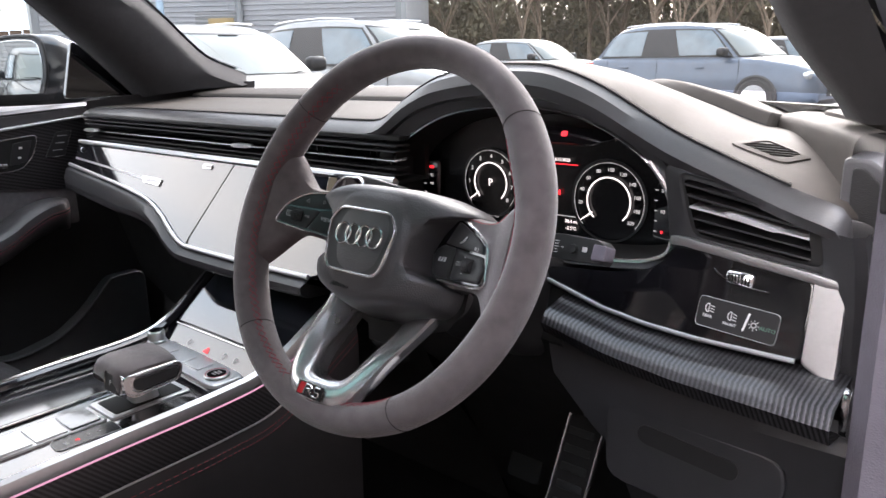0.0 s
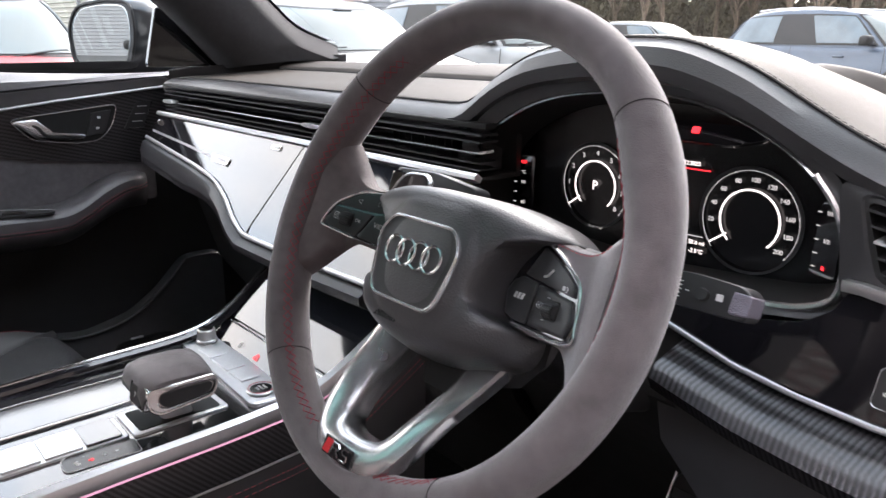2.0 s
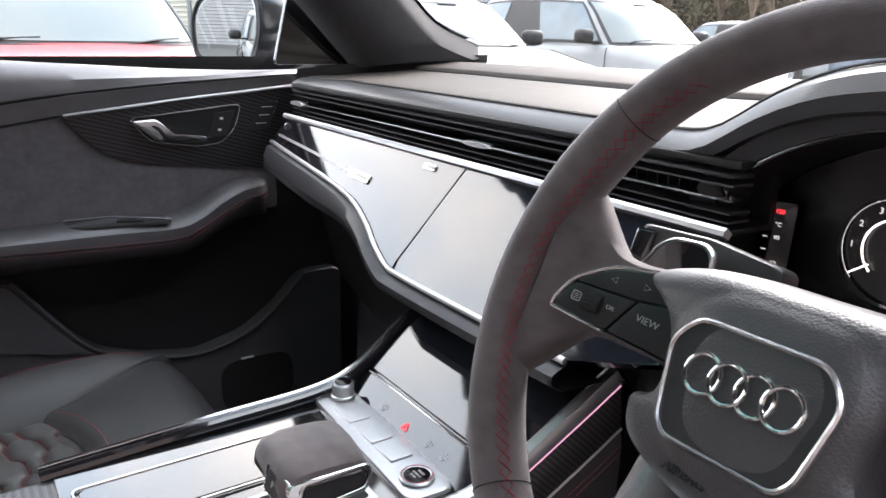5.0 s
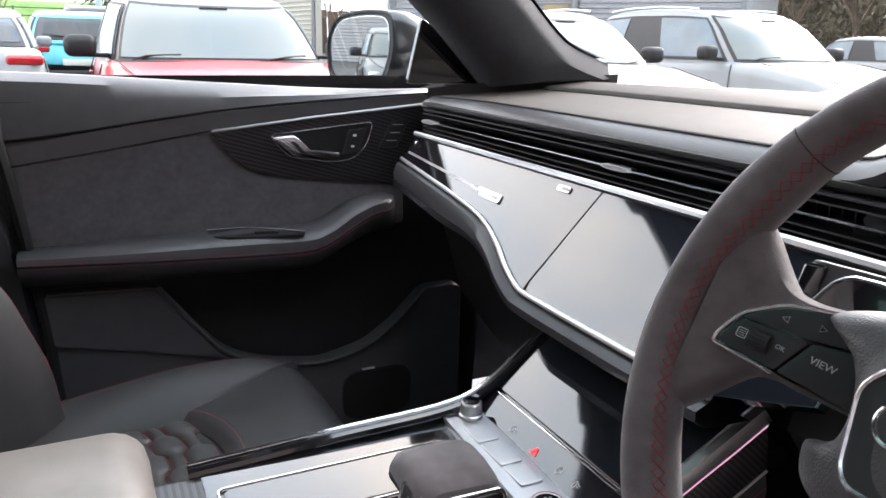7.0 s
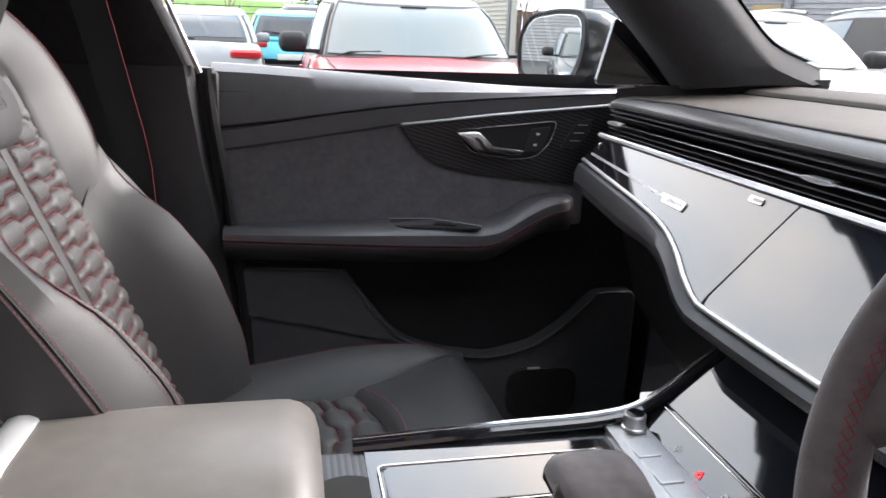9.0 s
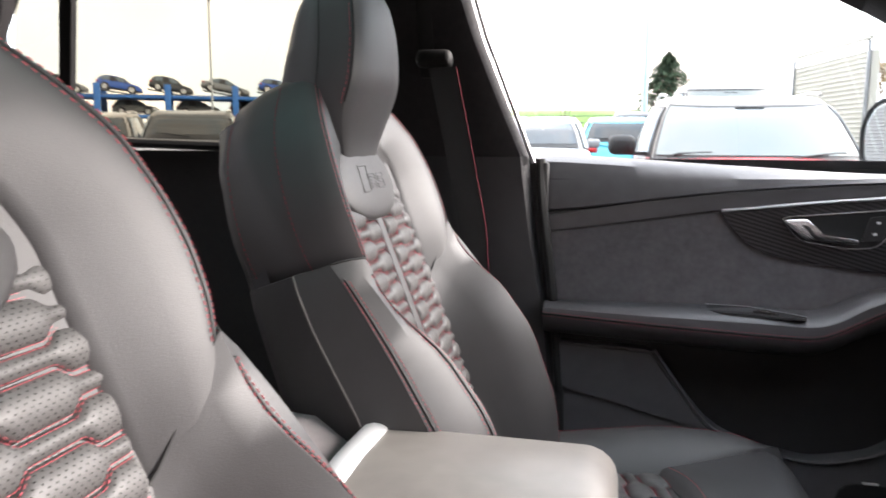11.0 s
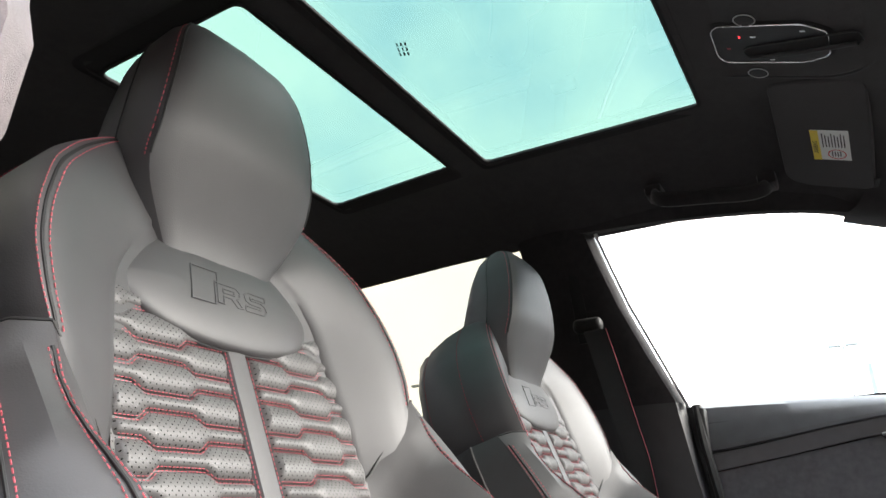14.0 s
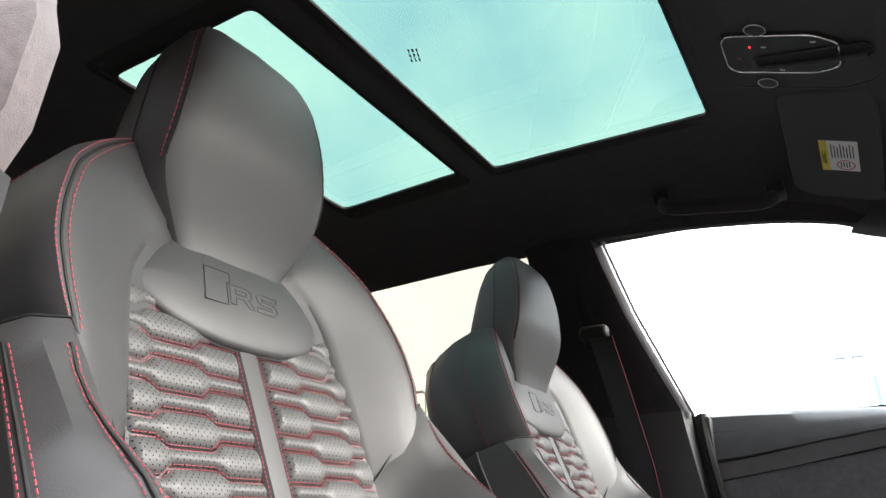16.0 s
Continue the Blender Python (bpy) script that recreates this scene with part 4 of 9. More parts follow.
for x, y, t in ((-0.0435, -0.020, 62), (0.030, -0.046, -35)):
    part("embossed_mark", sweep([V(-0.0022, 0.001, 0), V(-0.001, -0.001, 0), V(0.001, -0.001, 0), V(0.0022, 0.001, 0)], ring(0.0005, n=5)), HUB_DARK, wheel, m=WC @ pose(x, y, 0.0070, 0, 0, t))

# side arms with their switch pods, rising outward from the hub to the rim
POD_SLOPE = 0.30


def pod_w(x):
    return -0.022 + (x - 0.07) * POD_SLOPE


for s in (-1, 1):
    arm = []
    for f in spread(0, 1, 8):
        x = 0.040 + 0.080 * f
        w = pod_w(x) - 0.014
        top = 0.034 - 0.006 * f
        bot = -0.046 + 0.014 * f if s > 0 else -0.046 + 0.034 * ease(0.05, 0.55, f)
        arm.append([V(s * x, top - 0.006, w - 0.026), V(s * x, top, w - 0.010), V(s * x, top - 0.006, w), V(s * x, 0.010, w + 0.001), V(s * x, bot + 0.006, w), V(s * x, bot, w - 0.010), V(s * x, bot + 0.006, w - 0.026)])
    part("arm", loft(arm, True, True), PLASTIC, wheel, "black arm behind the switches", m=WC)
    # suede that spreads from the rim round the pod
    UP_ = [(0.050, 0.0360), (0.080, 0.0345), (0.100, 0.0315), (0.114, 0.0310), (0.126, 0.0380), (0.134, 0.0520), (0.150, 0.0760)] if s < 0 else [(0.050, 0.0330), (0.085, 0.0300), (0.100, 0.0270), (0.120, 0.0250), (0.134, 0.0280), (0.150, 0.0440)]
    DN_ = [(0.050, -0.0180), (0.098, -0.0170), (0.118, -0.0165), (0.130, -0.0250), (0.138, -0.0400), (0.150, -0.0660)] if s < 0 else [(0.050, -0.036), (0.110, -0.035), (0.124, -0.037), (0.134, -0.050), (0.150, -0.082)]
    arm = []
    for x in spread(0.070, 0.152, 22):
        top, bot = soft(UP_, x, 0.012), soft(DN_, x, 0.012)
        w = pod_w(x) - 0.0030 + 0.006 * ease(0.126, 0.152, x)
        arm.append([V(s * x, top - 0.003, w - 0.020), V(s * x, top, w - 0.009), V(s * x, top - 0.003, w - 0.001), V(s * x, top - 0.009, w + 0.0015), V(s * x, (top + bot) / 2, w + 0.0005), V(s * x, bot + 0.009, w + 0.0005), V(s * x, bot + 0.003, w - 0.002), V(s * x, bot, w - 0.009), V(s * x, bot + 0.003, w - 0.020)])
    part("arm_root", loft(arm, True, True), SUEDE, wheel, m=WC)
    if s > 0:
        part("stitching", dashes([V(x, soft(UP_, x, 0.012) - 0.004, pod_w(x) - 0.0026 + 0.006 * ease(0.126, 0.152, x)) for x in spread(0.088, 0.140, 12)], 0.0042, 0.0004), RED, wheel, m=WC)
        POD = [(0.0800, 0.0255), (0.0901, 0.0218), (0.1118, 0.0118), (0.1260, 0.0027), (0.1318, -0.0182), (0.1281, -0.0316), (0.0711, -0.0314), (0.0578, -0.0282), (0.0520, -0.0109), (0.0620, 0.0080)]
        CELLS = ([(0.0700, 0.0015), (0.0820, 0.0212), (0.0895, 0.0188), (0.1100, 0.0095), (0.1225, 0.0020), (0.1235, -0.0045)], [(0.0600, -0.0040), (0.0690, 0.0000), (0.0860, -0.0020), (0.0860, -0.0290), (0.0725, -0.0290), (0.0605, -0.0265), (0.0555, -0.0115)], [(0.0880, -0.0023), (0.1235, -0.0065), (0.1285, -0.0185), (0.1255, -0.0288), (0.0880, -0.0290)])
        trim, roller_at = POD[0:7], (0.1085, -0.0155)
    else:
        POD = [(0.0600, 0.0330), (0.0722, 0.0318), (0.0915, 0.0282), (0.1107, 0.0238), (0.1245, 0.0155), (0.1330, 0.0077), (0.1400, -0.0085), (0.1320, -0.0112), (0.1050, -0.0135), (0.0864, -0.0142), (0.0550, -0.0165)]
        CELLS = ([(0.0600, 0.0310), (0.0915, 0.0266), (0.1100, 0.0222), (0.1235, 0.0145), (0.1300, 0.0088), (0.0947, 0.0108), (0.0620, 0.0165)], [(0.1300, 0.0073), (0.1380, -0.0078), (0.1310, -0.0098), (0.1045, -0.0117), (0.0940, 0.0090)], [(0.0922, 0.0092), (0.1028, -0.0118), (0.0864, -0.0126), (0.0620, -0.0145), (0.0620, 0.0150)])
        trim, roller_at = POD[1:9], (0.1165, -0.0002)
    PM = WC @ Matrix.Translation((s * 0.07, 0, -0.022)) @ pose(0, 0, 0, 0, -s * math.degrees(math.atan(POD_SLOPE)), 0) @ Matrix.Translation((-s * 0.07 * 1.044, 0, 0)) @ Matrix.Diagonal((1.044, 1, 1, 1))
    pod = [(s * x, y) for x, y in rounded(POD, 0.004)]
    if s > 0:
        pod.reverse()
    pod_part = part("switch_pod", plate(pod, 0.016, 0.0015), PIANO, wheel, "black switch pod with chrome edge", m=PM)
    edge_ = curve_through([(x, y, 0) for x, y in trim], 40)
    part("pod_trim", sweep([V(s * p.x, p.y, 0.0004) for p in edge_], [(-0.0013, -0.002), (-0.0010, 0.0009), (0.0, 0.0014), (0.0010, 0.0009), (0.0013, -0.002)], up=(0, 0, 1)), SATIN, pod_part, "chrome edge", m=PM)
    for cells in CELLS:
        key = rounded([(s * x, y) for x, y in cells], 0.0016)
        if s > 0:
            key.reverse()
        part("key", plate(key, 0.003, 0.0007, 0.0003), BUTTON, pod_part, m=PM @ pose(0, 0, 0.0016))
    rx, ry = roller_at
    part("roller_well", plate(rrect(0.0125, 0.0125, 0.002), 0.001, 0.0003), DEEP, pod_part, m=PM @ pose(s * rx, ry, 0.0022))
    part("roller", lathe([(0.0, -0.0052), (0.0048, -0.0052), (0.0056, -0.004), (0.0056, 0.004), (0.0048, 0.0052), (0.0, 0.0052)], 18), PLASTIC, pod_part, "ribbed roller", m=PM @ pose(s * rx, ry, 0.0012, 0, 90, 0))
    for k in range(-3, 4):
        part("roller_rib", rbox(-0.0048, 0.0048, -0.0003, 0.0003, 0.0052, 0.0060, 0), BUTTON, pod_part, m=PM @ pose(s * rx, ry, 0.0012, 16 * k, 0, 0))
    if s > 0:
        part("icon", sweep(curve_through([(0.0915, 0.0030, 0.0022), (0.0950, 0.0042, 0.0024), (0.0985, 0.0085, 0.0022)], 8), ring(0.0008, n=5)), GREY_MARK, pod_part, m=PM)
        part("icon", joined(plate(rrect(0.0028, 0.0028, 0.0005), 0.0002, 0.0001), moved(sweep([V(0.0025, 0.002, 0), V(0.0040, 0.001, 0), V(0.0040, -0.001, 0), V(0.0025, -0.002, 0)], ring(0.0003, n=4)), pose(0, 0, 0))), GREY_MARK, pod_part, m=PM @ pose(0.113, -0.0005, 0.0021, 0, 0, -12))
        for x0 in (0.0655, 0.0695, 0.0735):
            part("mark", plate([(x0, -0.0150), (x0 + 0.0012, -0.0110), (x0 + 0.0040, -0.0110), (x0 + 0.0028, -0.0150)], 0.0002, 0.0001), GREY_MARK, pod_part, m=PM @ pose(0, 0, 0.0021))
        for x0 in (0.0925, 0.0950, 0.0975):
            part("icon", sweep([V(x0 + 0.0014, -0.0165, 0), V(x0, -0.0145, 0), V(x0 + 0.0014, -0.0125, 0)], ring(0.0003, n=4)), GREY_MARK, pod_part, m=PM @ pose(0, 0, 0.0022))
        for dy in (0.0115, -0.0115):
            part("icon", rbox(-0.0013, 0.0013, -0.0003, 0.0003, 0, 0.0002, 0), GREY_MARK, pod_part, m=PM @ pose(rx - 0.006, ry + dy * 0.6, 0.0021))
    else:
        letters("VIEW", 0.0056, GREY_MARK, pod_part, PM @ pose(-0.0835, 0.0010, 0.0020, 0, 0, -3))
        letters("OK", 0.0036, GREY_MARK, pod_part, PM @ pose(-0.1055, 0.0005, 0.0020, 0, 0, -3))
        for dx, t in ((-0.1090, 0), (-0.0900, 180)):
            part("icon", sweep([V(-0.0018, 0, 0), V(0.0016, 0.0018, 0), V(0.0016, -0.0018, 0)], ring(0.0003, n=4), closed=True), GREY_MARK, pod_part, m=PM @ pose(dx, 0.0165 + 0.10 * (0.1090 + dx), 0.0022, 0, 0, t))
        part("icon", sweep([V(x, y, 0) for x, y in rrect(0.0052, 0.0052, 0.0008)], ring(0.0003, n=4), closed=True), GREY_MARK, pod_part, m=PM @ pose(-0.1265, 0.0000, 0.0022))
        for dy in (-0.0012, 0.0, 0.0012):
            part("icon", rbox(-0.0016, 0.0016, -0.0002, 0.0002, 0, 0.0002, 0), GREY_MARK, pod_part, m=PM @ pose(-0.1265, dy, 0.0021))
    # shift paddle behind the arm
    drop_ = 0.024 if s > 0 else 0.0
    pad = rounded([(s * x, y - drop_) for x, y in ((0.070, 0.028), (0.075, 0.048), (0.081, 0.053), (0.103, 0.052), (0.112, 0.046), (0.122, 0.026), (0.10, -0.005), (0.08, -0.005))], 0.006)
    pad = pad if s > 0 else list(reversed(pad))
    paddle = part("paddle", plate(pad, 0.006, 0.002), PIANO, wheel, "black shift paddle with a silver edge", m=W @ pose(-0.004, 0, -0.046))
    part("paddle_edge", sweep([V(x, y, -0.002) for x, y in pad], ring(0.0016, 0.0035, 8), closed=True), SATIN, paddle, m=W @ pose(-0.004, 0, -0.046))

# forked lower spoke, one bright loop round an opening
outer = [(-0.070, -0.058, -0.040), (-0.064, -0.082, -0.026), (-0.056, -0.112, -0.005), (-0.046, -0.143, 0.010), (-0.031, -0.162, 0.016), (0.0, -0.168, 0.0185)]
inside = [(-0.033, -0.074, -0.038), (-0.0315, -0.092, -0.026), (-0.0275, -0.116, -0.007), (-0.0215, -0.1355, 0.006), (-0.012, -0.1410, 0.012), (0.0, -0.1420, 0.0145)]
loops = [curve_through(h + [(-x, y, z) for x, y, z in reversed(h[:-1])], 60) for h in (outer, inside)]
rows = []
for o_, i_ in zip(*loops):
    rows.append([o_ + V(0, 0, -0.014), o_ + V(0, 0, -0.003), o_.lerp(i_, 0.07) + V(0, 0, 0.0006), o_.lerp(i_, 0.30) + V(0, 0, 0.0042), o_.lerp(i_, 0.50) + V(0, 0, 0.0050), o_.lerp(i_, 0.72) + V(0, 0, 0.0032), o_.lerp(i_, 0.90) + V(0, 0, 0.0002), o_.lerp(i_, 0.97) + V(0, 0, -0.0035), i_ + V(0, 0, -0.009), i_ + V(0, 0, -0.020)])
part("lower_spoke", loft(rows), SATIN, wheel, "forked satin aluminium lower spoke", m=W)
for q in (-1, 1):
    part("spoke_lip", sweep([V(q * x, y, z) for x, y, z in ((0.073, -0.0545, -0.037), (0.050, -0.0655, -0.034), (0.036, -0.0705, -0.034), (0.028, -0.0760, -0.036))], ring(0.0022, 0.0015, 8)), CHROME, wheel, m=W)
EM = W @ pose(0.0005, -0.1545, 0.0222)
emblem = part("emblem", plate([(-0.0165, -0.0062), (-0.0165, 0.0062), (0.0165, 0.0062), (0.0165, -0.0062)], 0.001, 0.0003), PIANO, wheel, "small black emblem with a red block", m=EM)
part("emblem_block", plate([(-0.0155, -0.0050), (-0.0130, 0.0050), (-0.0060, 0.0050), (-0.0085, -0.0050)], 0.0004, 0.0001), material("emblem_red", (0.55, 0.02, 0.03), 0.35), emblem, m=EM @ pose(0, 0, 0.0005))
for glyph in ([(-0.0070, -0.0042), (-0.0050, 0.0042), (0.0010, 0.0042), (0.0022, 0.0025), (0.0010, 0.0005), (-0.0045, 0.0004), (-0.0010, 0.0004), (0.0030, -0.0042)], [(0.0135, 0.0042), (0.0070, 0.0042), (0.0058, 0.0020), (0.0075, 0.0002), (0.0115, 0.0000), (0.0122, -0.0022), (0.0105, -0.0042), (0.0045, -0.0042)]):
    part("emblem_bar", sweep([V(x, y, 0.0006) for x, y in glyph], ring(0.0009, 0.0005, 6), up=(0, 0, 1)), CHROME, emblem, m=EM)
part("hub_boss", lathe([(0.036, -0.11), (0.040, -0.09), (0.040, -0.05), (0.034, -0.04)], 28), PLASTIC, wheel, m=W @ pose(0, -0.02, 0))
part("lower_shell", loft([[V(q * x, y, w) for q, x in ((-1, a_), (-1, a_ * 0.5), (1, a_ * 0.5), (1, a_))] for a_, y, w in ((0.088, -0.030, -0.046), (0.086, -0.052, -0.050), (0.070, -0.072, -0.054), (0.030, -0.086, -0.058), (0.026, -0.100, -0.060), (0.020, -0.112, -0.075))]), DEEP, wheel, "matt black lower shell", m=WC)

column = thing("steering_column", (0.362, 0.68, 0.98), "black plastic steering column shroud", "steering column")
col = []
for y, z, w_, h in ((0.50, 1.040, 0.050, 0.036), (0.53, 1.020, 0.060, 0.042), (0.58, 0.990, 0.072, 0.055), (0.70, 0.97, 0.085, 0.07), (0.80, 0.93, 0.085, 0.07)):
    col.append([V(0.362 + x, y, z + q) for x, q in rrect(2 * w_, 2 * h, 0.03, 4)])
part("shroud", loft(col, True, True), PLASTIC, column)
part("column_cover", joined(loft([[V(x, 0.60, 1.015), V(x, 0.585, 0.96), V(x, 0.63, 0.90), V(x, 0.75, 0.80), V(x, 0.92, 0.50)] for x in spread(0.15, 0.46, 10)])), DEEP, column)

stalk = thing("wiper_stalk", (0.45, 0.515, 1.075), "black wiper stalk with white icons and ribbed roller", "stalk")
ST = frame_of((0.5545, 0.497, 1.0915), (1, -0.05, 0.02), (0, 0.35, 1)) @ Matrix.Diagonal((0.80, 0.62, 0.7, 1.0))
part("body", plate(rounded([(-0.13, -0.010), (-0.13, 0.012), (-0.05, 0.019), (-0.004, 0.017), (0.004, 0.008), (0.002, -0.016), (-0.05, -0.018)], 0.006), 0.022, 0.004), BUTTON, stalk, m=ST @ pose(0, 0, 0.006))
part("end_cap", plate(rounded([(-0.013, -0.012), (-0.012, 0.011), (0.004, 0.010), (0.003, -0.011)], 0.003), 0.022, 0.002), VINYL, stalk, "grey end button", m=ST @ pose(0, 0, 0.0075))
part("roller", lathe([(0.0, -0.006), (0.006, -0.006), (0.007, 0), (0.006, 0.006), (0, 0.006)], 14), PLASTIC, stalk, m=ST @ pose(-0.037, 0, 0.003))
part("icon", joined(*[plate(rrect(a, b, 0.0005), 0.0003, 0.0001) if not k else moved(plate(rrect(a, b, 0.0005), 0.0003, 0.0001), pose(x, y, 0)) for k, (a, b, x, y) in enumerate(((0.004, 0.001, 0, 0), (0.006, 0.001, -0.008, 0.008), (0.005, 0.001, -0.008, 0.004), (0.006, 0.001, -0.008, 0.0), (0.004, 0.001, -0.008, -0.004), (0.005, 0.001, -0.008, -0.008)))]), WHITE_MARK, stalk, m=ST @ pose(-0.05, 0, 0.0065))
part("icon", lamp_icon(ST @ pose(-0.070, 0.002, 0.0065), 2), WHITE_MARK, stalk)
part("icon", plate(rrect(0.006, 0.007, 0.001), 0.0003, 0.0001), GREY_MARK, stalk, m=ST @ pose(-0.022, 0.001, 0.0065))
stalk2 = thing("indicator_stalk", (0.27, 0.515, 1.075), "black indicator stalk with a grey end", "stalk")
S2 = frame_of((0.215, 0.510, 1.112), (-1, -0.05, 0.02), (0, -0.35, -1))
part("body", plate(rounded([(-0.10, -0.010), (-0.10, 0.012), (-0.05, 0.016), (-0.004, 0.014), (0.002, -0.014), (-0.05, -0.016)], 0.006), 0.020, 0.004), BUTTON, stalk2, m=S2 @ pose(0, 0, 0.02))
part("end_cap", plate(rounded([(-0.013, -0.012), (-0.012, 0.011), (0.004, 0.010), (0.003, -0.011)], 0.003), 0.024, 0.003), PIANO, stalk2, m=S2 @ pose(0, 0, 0.022))

# ================= centre console =================
console = thing("centre_console", (-0.03, 0.2, 0.48), "centre console with piano black top, aluminium rails and carbon side", "centre console")
part("body", joined(rbox(-0.150, 0.090, -0.60, 0.60, 0.46, 0.842, 0.01)), SOFT, console, "black console body")
part("top_plate", plate(rounded([(-0.150, 0.16), (0.082, 0.16), (0.082, 0.47), (-0.150, 0.47)], 0.004), 0.02, 0.001), PIANO, console, "mirror-gloss black top", m=pose(0, 0, 0.858))
SCR = frame_of((-0.03, 0.485, 0.8800), (1, 0, 0), (0, 0.09, 0.062))
part("lower_screen", plate(rounded([(-0.122, 0.004), (0.130, 0.004), (0.140, 0.135), (-0.138, 0.115)], 0.004), 0.02, 0.0015), SCREEN, console, "switched-off black glass touchscreen", m=SCR)
part("screen_base", plate([(-0.135, -0.045), (0.125, -0.045), (0.15, 0.14), (-0.15, 0.13)], 0.06, 0.001), PIANO, console, m=SCR @ pose(0, 0, -0.0045))
part("screen_line", sweep([SCR @ V(-0.112, 0.0, 0.0005), SCR @ V(0.12, 0.0, 0.0005)], ring(0.0013, 0.0009, 6)), CHROME, console)
part("screen_edge", plate([(-0.122, -0.042), (0.120, -0.042), (0.124, 0.002), (-0.118, 0.002)], 0.003, 0.0008), PIANO, console, "black touch strip", m=SCR @ pose(0, 0, -0.0008))
part("hazard_mark", joined(*[sweep([SCR @ V(a[0], a[1], 0.0004), SCR @ V(b[0], b[1], 0.0004)], ring(0.0007, n=4)) for a, b in zip([(-0.009, -0.026), (-0.001, -0.026), (-0.005, -0.0185)], [(-0.001, -0.026), (-0.005, -0.0185), (-0.009, -0.026)])]), GLOW_RED, console, "red hazard triangle")
for x in (-0.05, 0.035, 0.062):
    part("icon", lamp_icon(SCR @ pose(x, -0.021, 0.0004), 2), WHITE_MARK, console)
# button island with knob and start button
part("button_island", plate(rounded([(-0.152, 0.418), (0.066, 0.408), (0.070, 0.455), (-0.148, 0.466)], 0.012), 0.012, 0.002), ALU, console, "satin aluminium button island", m=pose(0, 0, 0.8625))
for x0, x1 in ((-0.112, -0.076), (-0.073, -0.03), (-0.027, 0.008)):
    part("key", plate(rrect(x1 - x0, 0.024, 0.002), 0.003, 0.0006), ALU, console, m=pose((x0 + x1) / 2, 0.437, 0.8650))
knob = part("volume_knob", lathe([(0.0135, 0), (0.0135, 0.003), (0.0118, 0.004), (0.0118, 0.016), (0.0105, 0.0175), (0.0, 0.0175)], 28), ALU, console, "knurled aluminium volume knob", m=pose(-0.133, 0.446, 0.8630))
part("knob_cap", lathe([(0.0095, 0), (0.0095, 0.0008), (0, 0.0009)], 24), PIANO, knob, m=pose(-0.133, 0.446, 0.8806))
start = part("start_button", lathe([(0.0165, 0), (0.0165, 0.002), (0.0150, 0.003), (0.0125, 0.0022), (0.0, 0.0020)], 28), ALU, console, "round start button with red ring", m=pose(0.040, 0.433, 0.8630))
part("red_ring", sweep([V(0.0142 * math.cos(a), 0.0142 * math.sin(a), 0.0032) for a in spread(0, 6.1, 32)], ring(0.0004, n=5), closed=True), RED, start, m=pose(0.040, 0.433, 0.8630))
part("start_face", lathe([(0.0122, 0), (0.0122, 0.0007), (0.0, 0.0009)], 28), PIANO, start, "black start button face", m=pose(0.040, 0.433, 0.8650))
for k, text in enumerate(("START", "ENGINE", "STOP")):
    letters(text, 0.0034, WHITE_MARK, start, pose(0.040, 0.4375 - 0.0045 * k, 0.8661))
# storage lid, ashtray line, shift gate, park buttons
part("storage_lid", plate(rrect(0.062, 0.215, 0.004), 0.006, 0.0012), PIANO, console, "mirror-gloss storage lid", m=pose(-0.068, 0.282, 0.8605))
part("lid_frame", sweep([V(x - 0.068, y + 0.282, 0.8600) for x, y in rrect(0.070, 0.223, 0.006)], ring(0.0014, n=6), closed=True), CHROME, console)
part("gate", plate(rrect(0.060, 0.100, 0.004), 0.004, 0.001), ALU, console, "brushed aluminium shift gate", m=pose(0.016, 0.342, 0.8606))
part("gate_well", plate(rrect(0.048, 0.086, 0.003), 0.003, 0.0004), DEEP, console, m=pose(0.016, 0.342, 0.8613))
part("key_plate", plate(rrect(0.050, 0.118, 0.004), 0.004, 0.001), ALU, console, "aluminium parking button plate", m=pose(0.016, 0.230, 0.8606))
for k in range(3):
    part("key", plate(rrect(0.044, 0.034, 0.002), 0.003, 0.0006), PIANO if k == 2 else ALU, console, m=pose(0.016, 0.192 + k * 0.037, 0.8628))
GATE_EDGE = [(0.0453, 0.2226), (0.0384, 0.2319), (0.0470, 0.2908), (0.0742, 0.2890), (0.0708, 0.2238), (0.0645, 0.2203)]
mark_plate = part("mark_plate", plate(list(reversed(rounded(GATE_EDGE, 0.003))), 0.003, 0.0005), DISPLAY, console, "black gear mark plate", m=pose(0, 0, 0.8587))
part("plate_line", sweep([V(x, y, 0.8589) for x, y in rounded(GATE_EDGE, 0.003)], ring(0.00045, n=5), closed=True), GREY_MARK, mark_plate)
for text, size, x, y, mat in (("P", 0.0065, 0.0600, 0.2458, GLOW_RED), ("N", 0.0048, 0.0585, 0.2590, WHITE_MARK), ("R", 0.0048, 0.0592, 0.2700, WHITE_MARK), ("D/S", 0.0058, 0.0588, 0.2338, WHITE_MARK), ("+", 0.0050, 0.0496, 0.2418, WHITE_MARK)):
    letters(text, size, mat, mark_plate, pose(x, y, 0.8590, 0, 0, 8))
# rails
right_rail = curve_through([(0.090, 0.10, 0.853), (0.090, 0.25, 0.857), (0.090, 0.40, 0.860), (0.094, 0.475, 0.872), (0.105, 0.55, 0.920), (0.112, 0.60, 0.955)], 40)
part("rail", sweep(right_rail, [(-0.009, -0.004), (-0.008, 0.004), (-0.002, 0.007), (0.006, 0.005), (0.009, -0.002), (0.008, -0.009), (-0.006, -0.009)]), ALU, console, "satin aluminium side rail")
left_rail = curve_through([(-0.152, 0.15, 0.861), (-0.154, 0.30, 0.866), (-0.156, 0.42, 0.869), (-0.160, 0.475, 0.882), (-0.168, 0.535, 0.918), (-0.172, 0.585, 0.952)], 40)
